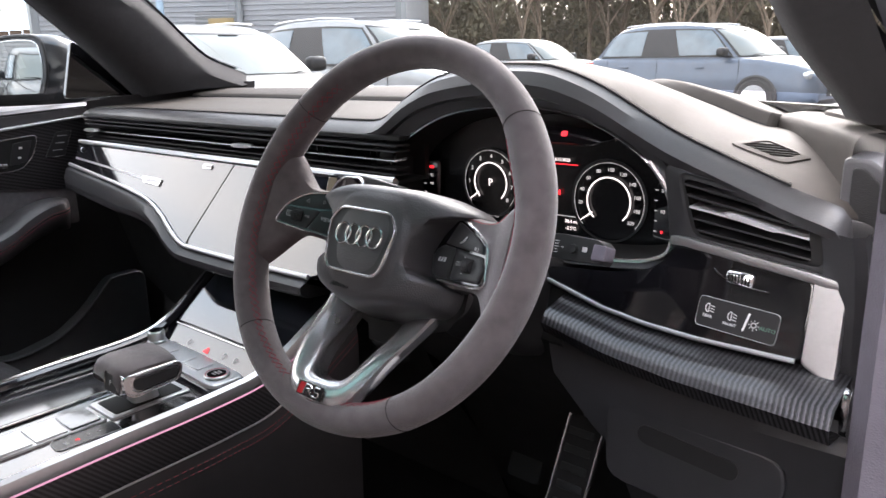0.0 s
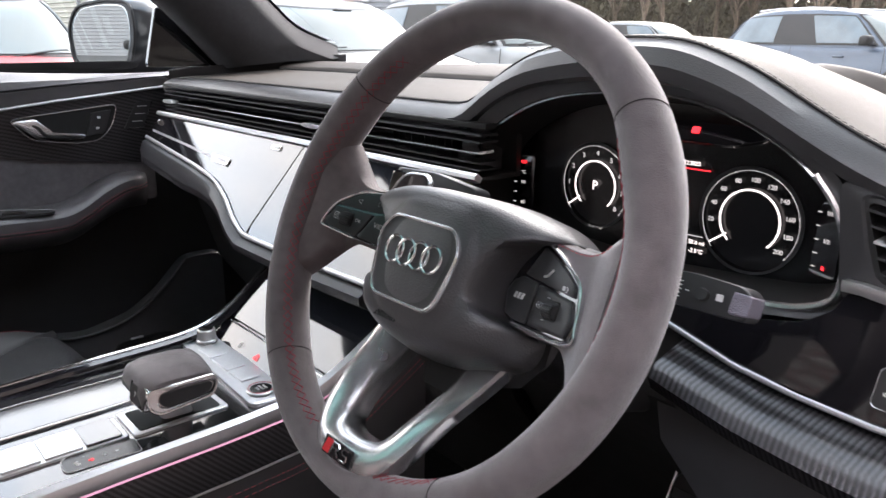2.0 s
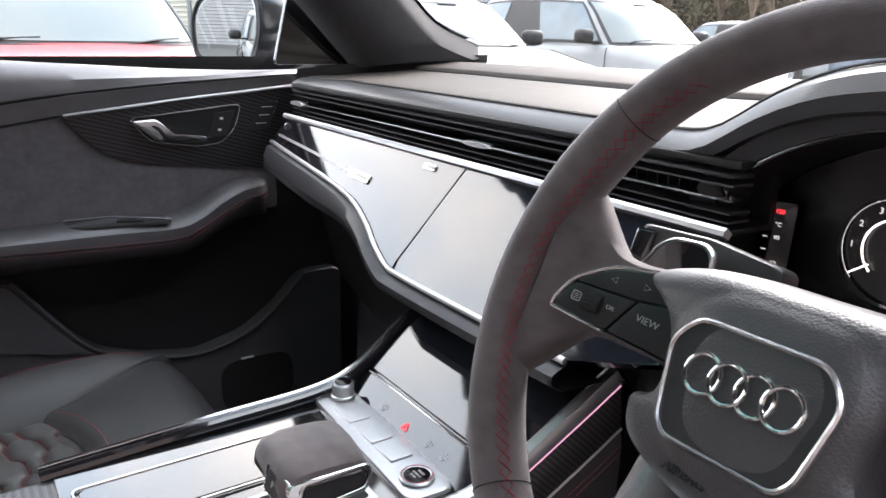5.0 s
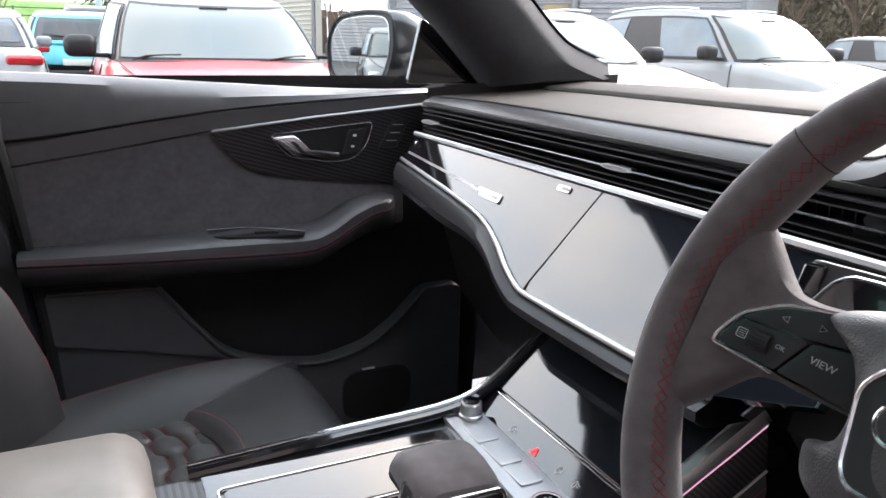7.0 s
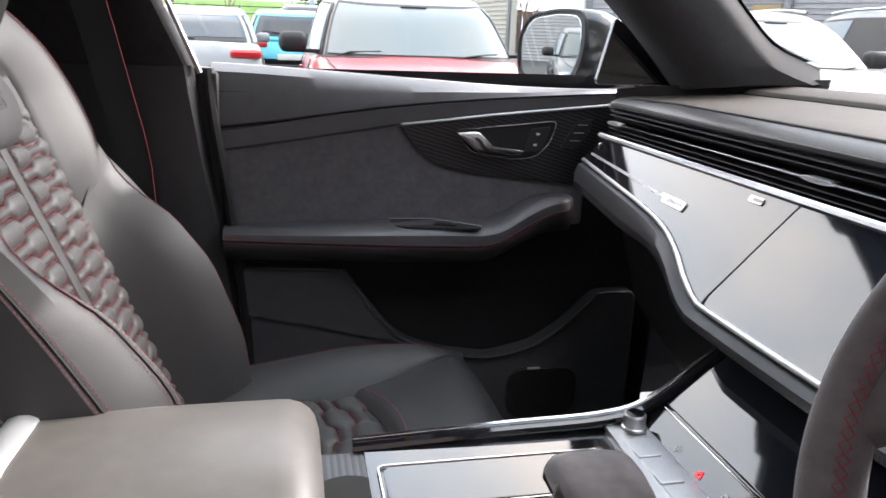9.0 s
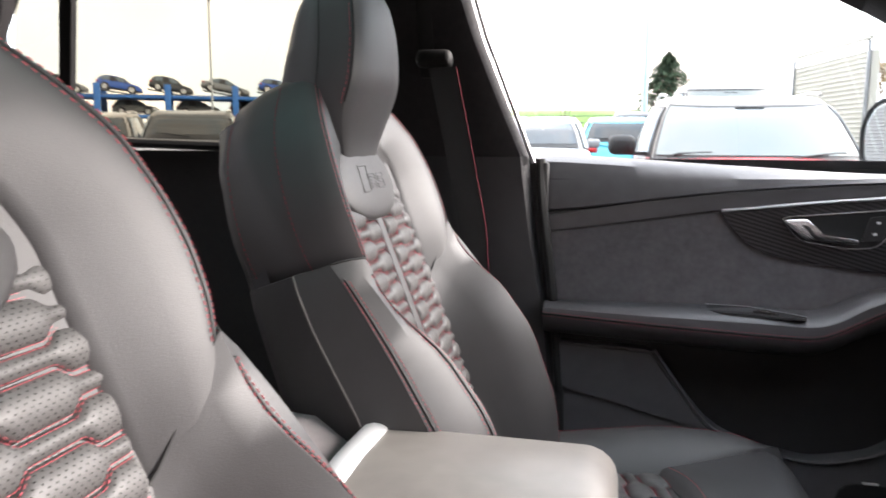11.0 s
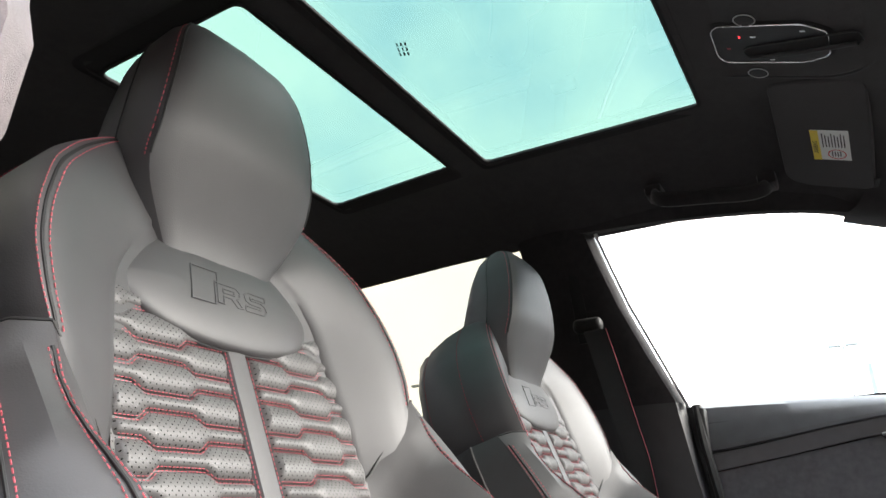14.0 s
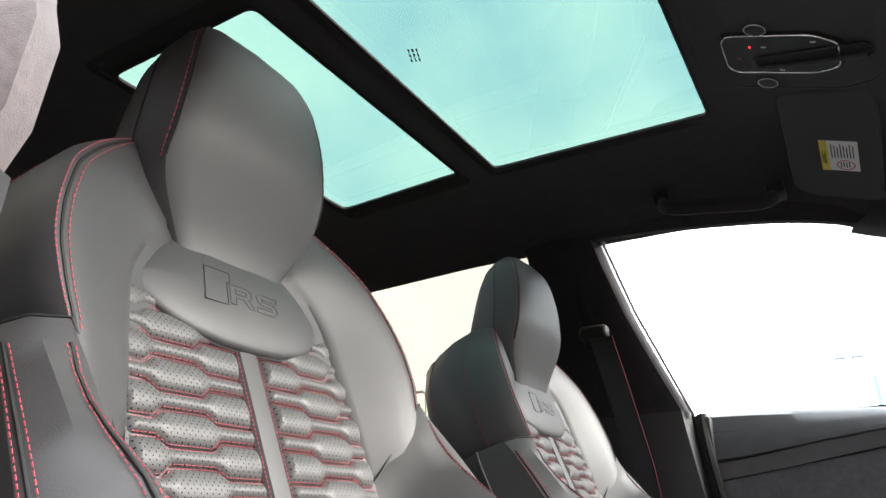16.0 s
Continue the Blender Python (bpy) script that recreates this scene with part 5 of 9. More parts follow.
part("rail", sweep(left_rail, ring(0.0032, 0.0045, 8)), CHROME, console, "slim chrome side rail")
part("rail_base", sweep([p + V(0.008, 0, -0.004) for p in left_rail], ring(0.007, 0.006, 8)), PIANO, console)
part("ambient_strip", sweep([p + V(0.0075, 0, -0.0105) for p in right_rail], ring(0.0012, n=6)), glow("ambient_pink", (1.0, 0.50, 0.72), 0.14), console, "thin pink ambient light line")
side = []
for p in right_rail:
    side.append([p + V(0.006, 0, -0.010), p + V(0.009, 0, -0.018), p + V(0.012, 0, -0.036), p + V(0.013, 0, -0.050)])
part("carbon_side", loft(side), CARBON_SIDE, console, "carbon weave side panel")
part("side_trim", sweep([p + V(0.0135, 0, -0.0515) for p in right_rail], ring(0.0014, n=6)), ALU, console)
part("side_leather", loft([[p + V(0.0125, 0, -0.052), p + V(0.016, 0, -0.07), p + V(0.015, 0, -0.11), V(p.x + 0.008, p.y, 0.60), V(p.x + 0.008, p.y, 0.46)] for p in right_rail]), LEATHER, console, "black leather side with fine red stitching")
bits = []
for a, b in zip(right_rail, right_rail[1:]):
    for dz, dx in ((-0.066, 0.0162), (-0.074, 0.0166)):
        for k in range(2):
            bits.append(sweep([a.lerp(b, k / 2) + V(dx, 0, dz), a.lerp(b, k / 2 + 0.3) + V(dx, 0, dz)], ring(0.0005, n=4)))
part("stitching", joined(*bits), RED, console)
part("cup_tray", plate(rrect(0.20, 0.09, 0.02), 0.01, 0.002), CARBON_SIDE, console, m=pose(-0.04, 0.13, 0.856))
part("cup_holder", lathe([(0.036, 0), (0.034, -0.002), (0.033, -0.0035), (0, -0.0035)], 28), DEEP, console, m=pose(-0.06, 0.140, 0.8575))

selector = thing("gear_selector", (0.0, 0.355, 0.862), "gear selector with grey suede top and chrome sides", "gear lever")
GM = pose(0.022, 0.342, 0.906, 0, 0, -4) @ Matrix.Scale(0.92, 4)
top = []
for y, dip, wide in ((-0.044, 0.020, 0.90), (-0.042, 0.011, 0.96), (-0.036, 0.004, 1.0), (-0.020, 0.0, 1.0), (0.015, 0.0, 1.0), (0.030, 0.002, 0.98), (0.036, 0.007, 0.95), (0.038, 0.016, 0.9)):
    top.append([V(x * wide, y, z - dip * (1.0 if z > 0 else 0.1)) for x, z in ((-0.036, -0.014), (-0.044, -0.008), (-0.046, 0.002), (-0.040, 0.010), (-0.028, 0.0145), (0.0, 0.0165), (0.028, 0.0135), (0.039, 0.0085), (0.0415, 0.003), (0.038, -0.012))])
part("knob_top", loft(top, True, True), SUEDE, selector, "flat grey suede top", m=GM)
flank = rounded([(-0.040, 0.0035), (0.034, 0.0050), (0.039, -0.002), (0.033, -0.017), (-0.030, -0.024), (-0.041, -0.016)], 0.006)
FM = frame_of((0.0440, 0, 0), (0, 1, 0), (-0.15, 0, 1))
part("knob_side", plate(flank, 0.045, 0.003), CHROME, selector, "chrome flank", m=GM @ FM)
part("flank_rim", sweep([V(x * 0.95, y, 0.0005) for x, y in flank], ring(0.0015, n=6), closed=True), CHROME, selector, m=GM @ FM)
part("side_button", plate(rounded([(-0.028, -0.002), (0.026, -0.001), (0.030, -0.005), (0.025, -0.013), (-0.022, -0.018), (-0.030, -0.013)], 0.004), 0.003, 0.0012), PLASTIC, selector, "black release button", m=GM @ FM @ pose(0.002, 0, 0.0022))
part("button_rim", sweep([V(x, y, 0.0006) for x, y in rounded([(-0.030, 0.0), (0.028, 0.001), (0.033, -0.005), (0.027, -0.0145), (-0.023, -0.020), (-0.032, -0.014)], 0.004)], ring(0.0012, n=5), closed=True), CHROME, selector, m=GM @ FM @ pose(0.002, 0, 0))
RM_ = frame_of((0.020, -0.0430, -0.008), (1, 0.12, 0), (0, 0.22, 1))
part("rear_bezel", plate(rrect(0.044, 0.027, 0.005), 0.02, 0.002), CHROME, selector, m=GM @ RM_)
part("park_button", plate(rrect(0.026, 0.021, 0.003), 0.003, 0.0008), BUTTON, selector, "park button", m=GM @ RM_ @ pose(-0.002, 0.0005, 0.0016))
letters("P", 0.009, WHITE_MARK, selector, GM @ RM_ @ pose(-0.002, 0.0005, 0.0020))
part("neck", loft([[V(x, y, z) for x, y in rrect(w_, l_, 0.008)] for w_, l_, z in ((0.040, 0.040, -0.006), (0.036, 0.034, -0.018), (0.028, 0.030, -0.030), (0.030, 0.036, -0.048))], True), ALU, selector, "aluminium neck", m=GM)

armrest = thing("storage_box", (-0.01, -0.1, 0.842), "padded black leather armrest storage box with chrome band", "storage box")


def cushion_rows(x0, x1, ys, z0, z1, r):
    rows = []
    for i, y in enumerate(ys):
        e = min(1.0, (ys[-1] - y) / r) if i > len(ys) / 2 else 1.0
        top_ = z1 - r * (1 - math.sqrt(max(0, 1 - (1 - e) ** 2)))
        rows.append([V(x0, y, z0), V(x0, y, max(z0 + 0.002, top_ - r)), V(x0 + r * 0.3, y, max(z0 + 0.003, top_ - r * 0.3)), V(x0 + r, y, top_), V((x0 + x1) / 2, y, top_ + 0.004), V(x1 - r, y, top_), V(x1 - r * 0.3, y, max(z0 + 0.003, top_ - r * 0.3)), V(x1, y, max(z0 + 0.002, top_ - r)), V(x1, y, z0)])
    return rows


part("pad", loft(cushion_rows(-0.125, 0.110, spread(-0.113, 0.08, 8) + [0.09, 0.10, 0.108, 0.113, 0.116], 0.85, 0.940, 0.032), True, True), ARM_TOP, armrest, "black leather pad with windscreen reflection in its colour")
part("chrome_band", loft([[p + V(0, dy, dz) for p in cushion_rows(-0.126, 0.111, [-0.122], 0.85, 0.942, 0.032)[0]] for dy, dz in ((-0.016, -0.003), (-0.012, 0.002), (-0.004, 0.0042), (0.004, 0.0036), (0.010, 0.0005), (0.012, -0.004))]), BAND, armrest, "satin chrome band")
part("rear_pad", loft(cushion_rows(-0.125, 0.110, spread(-0.50, -0.139, 8), 0.85, 0.946, 0.032), True, True), SUEDE, armrest)


# ================= front seats =================
BACK_O, BACK_UP, BACK_N = V(0, -0.215, 1.185), V(0, -0.360, 0.933), V(0, 0.933, 0.360)


def pad_half(u, flip, big, small, cell, phase=0.12):
    """Half height of a quilted row: long bulges and necks in turn."""
    k = (u / cell + phase + (0.5 if flip else 0.0)) % 1.0
    f = ease(0.0, 0.11, k) - ease(0.50, 0.61, k)
    return small + (big - small) * f


def quilted_row(length, flip, big, small, cell, rise, n=44):
    rows = []
    for u in spread(0, length, n):
        h = pad_half(u, flip, big, small, cell)
        e = min(1.0, min(u, length - u) / 0.005) ** 0.5
        rows.append([V(u, h * v, rise * e * (0.72 + 0.28 * h / big) * (1 - abs(v) ** 3.2) ** 0.55 - 0.0012 * abs(v)) for v in (-1, -0.9, -0.7, -0.4, 0, 0.4, 0.7, 0.9, 1)])
    return loft(rows)


def front_seat(cx, drop):
    seat = thing("front_seat", (cx, 0.05, 0.50), "black leather sport seat with honeycomb quilting and red stitching", "seat", "front seats")

    def S(u, s, w):
        return V(cx, 0, 0) + BACK_O + V(u, 0, 0) + BACK_UP * s + BACK_N * w
    HB = [(-0.54, 0.225), (-0.45, 0.240), (-0.30, 0.242), (-0.18, 0.226), (-0.09, 0.212), (-0.03, 0.207), (0.02, 0.195), (0.06, 0.174), (0.09, 0.145), (0.115, 0.100)]
    HI = [(-0.54, 0.128), (-0.20, 0.132), (-0.164, 0.133), (-0.13, 0.127), (-0.085, 0.121), (-0.04, 0.1155), (-0.015, 0.112)]
    # stitched outer edge of the shoulder and the inner edge of its broad flat face: half width, height, depth
    EDGE = [(0.180, -0.215, 0.026), (0.188, -0.150, 0.034), (0.1945, -0.0985, 0.042), (0.200, -0.074, 0.0445), (0.2010, -0.039, 0.0450), (0.194, -0.006, 0.0445), (0.177, 0.037, 0.0420), (0.151, 0.069, 0.0360), (0.122, 0.094, 0.0300), (0.100, 0.110, 0.0250), (0.075, 0.118, 0.0100)]
    INNER = [(0.131, -0.215, -0.008), (0.134, -0.170, -0.002), (0.126, -0.120, 0.006), (0.121, -0.085, 0.008), (0.1165, -0.048, 0.010), (0.112, -0.016, 0.013), (0.096, 0.012, 0.0165), (0.072, 0.032, 0.0180), (0.075, 0.058, 0.0180), (0.078, 0.078, 0.0160), (0.060, 0.095, 0.0020)]

    def along(table, col, k):
        return soft([(i, r[col]) for i, r in enumerate(table)], k, 0.30)

    def shoulder(k):
        """Half section of the shoulder from the back edge round the seam to the insert."""
        u, s, w = (along(EDGE, c, k) for c in range(3))
        du, ds = along(EDGE, 0, min(10, k + 0.3)) - along(EDGE, 0, max(0, k - 0.3)), along(EDGE, 1, min(10, k + 0.3)) - along(EDGE, 1, max(0, k - 0.3))
        n = math.hypot(du, ds)
        nu, ns = ds / n, -du / n
        g = 0.55 + 0.45 * ease(0.5, 3.0, k)
        side = [(u + nu * a, s + ns * a, b) for a, b in ((-0.040, -0.106), (-0.010 * g, -0.098), (0.006 * g, -0.078), (0.012 * g, -0.046), (0.013 * g, -0.012), (0.0085 * g, w * 0.55), (0.0030, w * 0.90), (0.0, w))]
        iu, ip, iw = (along(INNER, c, k) for c in range(3))
        front = [(u + (iu - u) * f, s + (ip - s) * f, w + (iw - w) * h + b) for f, h, b in ((0.11, 0.07, 0.0022), (0.24, 0.18, 0.0036), (0.45, 0.40, 0.0040), (0.70, 0.68, 0.0022), (0.88, 0.88, 0.0008), (0.97, 0.98, 0.0002), (1.0, 1.0, -0.0022))]
        return side + front

    # upper backrest: both shoulders in one skin
    KS = spread(0, 10, 61)
    SEC = [shoulder(k) for k in KS]
    rows = [[S(-u, s, w) for u, s, w in h] + [S(0, h[-1][1], min(-0.006, h[-1][2]))] + [S(u, s, w) for u, s, w in reversed(h)] for h in SEC]
    back = part("backrest", loft([r[7:-7] for r in rows]), SEAT, seat, "black leather backrest with shoulder wings")
    for side in (slice(0, 8), slice(-8, None)):
        part("wing_side", loft([r[side] for r, k in zip(rows, KS) if k > 1.85]), SEAT, seat, "black leather outer side of the shoulder wing")

    BO = [(-0.54, 0.235, 0.030), (-0.42, 0.246, 0.056), (-0.30, 0.244, 0.062), (-0.21, 0.236, 0.046), (-0.15, 0.230, 0.032), (-0.10, 0.223, 0.017), (-0.07, 0.218, 0.011)]
    BC = [(-0.54, 0.185, 0.075), (-0.42, 0.190, 0.106), (-0.30, 0.192, 0.110), (-0.22, 0.192, 0.089), (-0.17, 0.193, 0.0725), (-0.138, 0.1945, 0.0600), (-0.0985, 0.195, 0.0440), (-0.07, 0.196, 0.037)]

    def bolster(s):
        ho, wo = soft([(r[0], r[1]) for r in BO], s, 0.02), soft([(r[0], r[2]) for r in BO], s, 0.02)
        uc, wc, hi = soft([(r[0], r[1]) for r in BC], s, 0.02), soft([(r[0], r[2]) for r in BC], s, 0.02), soft(HI, s)
        return [(ho * 0.92, -0.094), (ho + 0.000, -0.074), (ho + 0.008, min(wo - 0.02, lin([(-0.54, 0.020), (-0.243, -0.005), (-0.15, -0.021), (-0.09, -0.026)], s))), (ho, wo), ((ho + uc) / 2 + 0.003, (wo + wc) / 2 + 0.004), (uc, wc), (uc * 0.72 + hi * 0.28, wc * 0.84), (uc * 0.40 + hi * 0.60, wc * 0.55), (hi + 0.010, wc * 0.22), (hi - 0.004, -0.004)]
    TOP = [-0.090, -0.090, -0.090, -0.092, -0.094, -0.0985, -0.118, -0.143, -0.160, -0.170]
    for q in (-1, 1):
        rows = []
        for f in spread(0, 1, 24):
            row = []
            for k, t in enumerate(TOP):
                s = -0.54 + f * (t + 0.54)
                u, w = bolster(s)[k]
                lift = 0.0015 - 0.004 * ease(0.955, 1.0, f)
                if k > 4:   # settle on the shoulder's face towards the seam
                    ue, we = lin([(-0.215, 0.180), (-0.15, 0.188), (-0.0985, 0.1945), (-0.074, 0.200)], s), lin([(-0.215, 0.026), (-0.15, 0.034), (-0.0985, 0.042), (-0.074, 0.0445)], s)
                    ui, wi = soft(HI, s), lin([(-0.215, -0.008), (-0.17, -0.002), (-0.12, 0.006), (-0.085, 0.008)], s)
                    w += (wi + (we - wi) * max(0.0, (u - ui) / (ue - ui)) + 0.004 - w) * ease(0.70, 1.0, f)
                row.append(S(q * (u + (0.0 if k > 3 else lift)), s, w + (lift if k > 2 else 0.0)))
            rows.append(row)
        rows.append([p + BACK_N * (-0.022 if k > 2 else 0.0) + V(-q * (0.02 if k < 4 else 0.0), 0, 0) for k, p in enumerate(rows[-1])])
        bol = part("side_bolster", loft([r[3:] for r in rows]), SEAT, seat, "black leather side bolster")
        part("bolster_side", loft([r[2:4] for r in rows]), SEAT, bol, "outer side of the bolster")
        part("side_shell", loft([r[:3] for r in rows]), PLASTIC, bol, "black shell behind the bolster")
        part("edge_piping", sweep([r[2] + V(q * 0.0012, 0, 0) for r in rows[:-1]], ring(0.0013, n=6), up=(0, 1, 0)), GREY_THREAD, bol, "pale piping along the shell")
        for k, o in ((3, 4), (5, 4)):
            for f in (0.05, 0.30):
                part("stitching", dashes([r[k].lerp(r[o], f) + BACK_N * 0.0008 + V(q * 0.0008, 0, 0) for r in rows[1:-2]], 0.0048, 0.00045), RED, bol)
            part("piping", sweep([r[k].lerp(r[o], 0.17) + BACK_N * 0.0003 + V(q * 0.0003, 0, 0) for r in rows[1:-2]], ring(0.0012, n=6), up=(0.3, 1, 0.2)), DEEP, bol)
        # double seam round the shoulder
        ks = spread(2.0, 8.9, 44)
        sh = [shoulder(k) for k in ks]
        for i, lift in ((7, 0.0006), (8, 0.0008)):
            part("stitching", dashes([S(q * h[i][0], h[i][1], h[i][2] + lift) for h in sh], 0.0048, 0.00045), RED, back)
        part("piping", sweep([S(q * h[7][0], h[7][1], h[7][2]).lerp(S(q * h[8][0], h[8][1], h[8][2]), 0.5) for h in sh], ring(0.0014, n=6), up=(0.3, 1, 0.2)), DEEP, back)
        for i in (2, 4):
            part("stitching", dashes([S(q * (h[i][0] + 0.0006), h[i][1], h[i][2]) for h in sh], 0.0058, 0.0005), DARK_RED, back)
        # seam between shoulder and bolster
        part("seam", sweep([p + BACK_N * 0.0003 for p in rows[-2][3:]], ring(0.0012, n=6), up=(0.3, 1, 0.2)), DEEP, back)
    # back shell with its pale edge line
    rows = []
    for s in spread(-0.54, 0.10, 14):
        hb = soft(HB, s)
        rows.append([S(-hb * 0.99, s, -0.062), S(-hb * 0.96, s, -0.086), S(-hb * 0.80, s, -0.110), S(0, s, -0.122), S(hb * 0.80, s, -0.110), S(hb * 0.96, s, -0.086), S(hb * 0.99, s, -0.062)])
    part("back_shell", loft(rows), SOFT, seat, "black back shell")
    # insert base under the quilting
    IM = frame_of(S(0, 0, 0.004), (-1, 0, 0), BACK_UP)
    part("insert", loft([[V(u, s, -0.0040 + 0.004 * (u / 0.13) ** 2) for u in spread(-soft(HI, s) - 0.004, soft(HI, s) + 0.004, 7)] for s in spread(-0.54, -0.02, 12)]), PERF, back, m=IM)

    # headrest, upright over the leaning backrest
    HH = [(0.020, 0.058), (0.033, 0.068), (0.060, 0.087), (0.077, 0.096), (0.101, 0.0945), (0.137, 0.0885), (0.163, 0.083), (0.193, 0.075), (0.213, 0.065), (0.228, 0.050), (0.236, 0.034)]
    HS = [(0.020, 0.012), (0.033, 0.020), (0.060, 0.037), (0.077, 0.050), (0.101, 0.069), (0.137, 0.085), (0.163, 0.093), (0.193, 0.099), (0.213, 0.099), (0.228, 0.093), (0.236, 0.082)]
    HC = [(0.020, 0.016), (0.033, 0.024), (0.060, 0.046), (0.077, 0.060), (0.101, 0.079), (0.137, 0.094), (0.163, 0.102), (0.193, 0.107), (0.213, 0.105), (0.228, 0.097), (0.236, 0.083)]
    H2 = [(0.020, 0.064), (0.033, 0.076), (0.060, 0.096), (0.080, 0.104), (0.112, 0.104), (0.150, 0.098), (0.190, 0.087), (0.210, 0.077), (0.228, 0.060), (0.236, 0.040)]
    W2 = [(0.020, -0.020), (0.080, 0.012), (0.112, 0.030), (0.150, 0.046), (0.190, 0.057), (0.210, 0.061), (0.236, 0.066)]
    WB = [(0.020, -0.090), (0.100, -0.045), (0.150, -0.014), (0.190, 0.010), (0.215, 0.026), (0.236, 0.048)]

    def head_at(s):
        h, ws, wc, h2, w2, wb = (soft(t, s, 0.008) for t in (HH, HS, HC, H2, W2, WB))
        return [(0.0, wc), (h * 0.45, wc - 0.0010), (h * 0.78, ws + (wc - ws) * 0.62), (h * 0.94, ws + (wc - ws) * 0.18), (h, ws - 0.0015), (h + 0.40 * (h2 - h) + 0.004, ws + 0.40 * (w2 - ws)), (h2, w2), (h2 * 0.97, w2 * 0.45 + wb * 0.55), (h2 * 0.72, wb)]
    SS = [0.020, 0.030] + spread(0.042, 0.214, 26) + [0.220, 0.226, 0.231, 0.236]
    rows = []
    for s in SS:
        half = head_at(s)
        rows.append([S(u, s, v) for u, v in half] + [S(0, s, soft(WB, s) - 0.003)] + [S(-u, s, v) for u, v in reversed(half[1:])])
    mid = sum(rows[-1], V(0, 0, 0)) / len(rows[-1]) + BACK_UP * 0.002
    rows += [[p.lerp(mid, f) for p in rows[-1]] for f in (0.45, 0.9)]
    k9 = len(rows[0])
    head = part("headrest", loft([[r[i % k9] for i in range(-4, 5)] for r in rows]), SEAT, seat, "integrated black leather headrest")
    part("headrest_shell", loft([[r[i] for i in range(4, k9 - 3)] for r in rows]), SEAT, head, "leather sides and back of the headrest")
    for q in (-1, 1):
        hs = [(s, head_at(s)) for s in spread(0.078, 0.233, 28)]
        part("seam", sweep([S(q * h[4][0], s, h[4][1] + 0.0002) for s, h in hs], ring(0.0012, n=5), up=(0.3, 1, 0.2)), DEEP, head)
        part("stitching", dashes([S(q * (h[4][0] * 0.72 + h[5][0] * 0.28 + 0.0006), s, h[4][1] * 0.72 + h[5][1] * 0.28 + 0.0006) for s, h in hs], 0.0048, 0.0005), RED, head)
        part("seam", sweep([S(q * (h[6][0] + 0.0004), s, h[6][1]) for s, h in hs], ring(0.0008, n=5), up=(0.3, 1, 0.2)), DEEP, head)

    # badge pad with an embossed emblem
    half = [(0.0, 0.0405), (0.034, 0.0395), (0.060, 0.0350), (0.088, 0.0165), (0.1085, -0.0090), (0.1105, -0.0150), (0.1060, -0.0240), (0.094, -0.0385), (0.072, -0.0530), (0.040, -0.0615), (0.0, -0.0640)]
    bp = [(p.x, p.y) for p in curve_through([(-x, y, 0) for x, y in half] + [(x, y, 0) for x, y in reversed(half[1:-1])], 80, True)]
    BM = frame_of(S(0, 0.003, 0.0112), (-1, 0, 0), BACK_UP)
    rows = [[V(x * f, -0.012 + (y + 0.012) * f, z - 0.0045 * (x * f / 0.11) ** 4) for x, y in bp] for f, z in ((1.0, -0.018), (1.012, -0.0050), (1.008, -0.0024), (0.985, -0.0002), (0.93, 0.0016), (0.82, 0.0036), (0.66, 0.0054), (0.45, 0.0067), (0.22, 0.0073), (0.02, 0.0075))]
    badge = part("badge_pad", loft(rows, True, True), SEAT, back, "smooth padded badge panel", m=BM)
    # joint round the pad, in black that also paints the crease's shade
    part("seam", sweep([p + V(0, 0, -0.0005) for p in rows[1]], ring(0.0016, n=6), closed=True), DEEP, badge, m=BM)

    def pad_top(x, y):
        f = max(abs(x) / 0.105, abs(y + 0.012) / 0.050)
        return float(np.interp(f, (0, 0.22, 0.45, 0.66, 0.82), (0.0075, 0.0073, 0.0067, 0.0054, 0.0036)))

    def emboss(pts, shut=True):
        fine = []
        for a, b in zip(pts, pts[1:] + (pts[:1] if shut else [])):
            fine += [(a[0] + (b[0] - a[0]) * k / 4, a[1] + (b[1] - a[1]) * k / 4) for k in range(4)]
        if not shut:
            fine.append(pts[-1])
        return sweep([V(x, y, pad_top(x, y) + 0.0001) for x, y in fine], ring(0.0010, 0.0006, 6), closed=shut)
    part("embossed_block", emboss([(-0.0480, -0.0290), (-0.0420, 0.0050), (-0.0140, 0.0050), (-0.0160, -0.0060), (-0.0195, -0.0060), (-0.0235, -0.0290)]), SEAT, badge, m=BM)
    for glyph in ([(-0.0200, -0.0265), (-0.0165, -0.0065), (0.0040, -0.0065), (0.0085, -0.0105), (0.0065, -0.0165), (0.0030, -0.0185), (0.0085, -0.0265), (0.0020, -0.0265), (-0.0035, -0.0190), (-0.0120, -0.0190), (-0.0135, -0.0265)], [(0.0415, -0.0065), (0.0190, -0.0065), (0.0140, -0.0105), (0.0150, -0.0160), (0.0200, -0.0185), (0.0320, -0.0185), (0.0320, -0.0215), (0.0130, -0.0215), (0.0120, -0.0265), (0.0345, -0.0265), (0.0395, -0.0225), (0.0385, -0.0165), (0.0340, -0.0140), (0.0215, -0.0140), (0.0210, -0.0115), (0.0405, -0.0115)], [(-0.0110, -0.0110), (-0.0120, -0.0150), (0.0010, -0.0150), (0.0020, -0.0110)]):
        part("embossed_bar", emboss(glyph), SEAT, badge, m=BM)

    # quilted rows either side of a centre strip
    part("centre_strip", loft([[S(-0.0125, s, 0.003), S(-0.0095, s, 0.0072), S(0.0, s, 0.0082), S(0.0095, s, 0.0072), S(0.0125, s, 0.003)] for s in spread(-0.54, -0.045, 6)]), SEAT, back)
    BIG, SMALL, CELL, LEN, PITCH = 0.0137, 0.0066, 0.098, 0.118, 0.0207
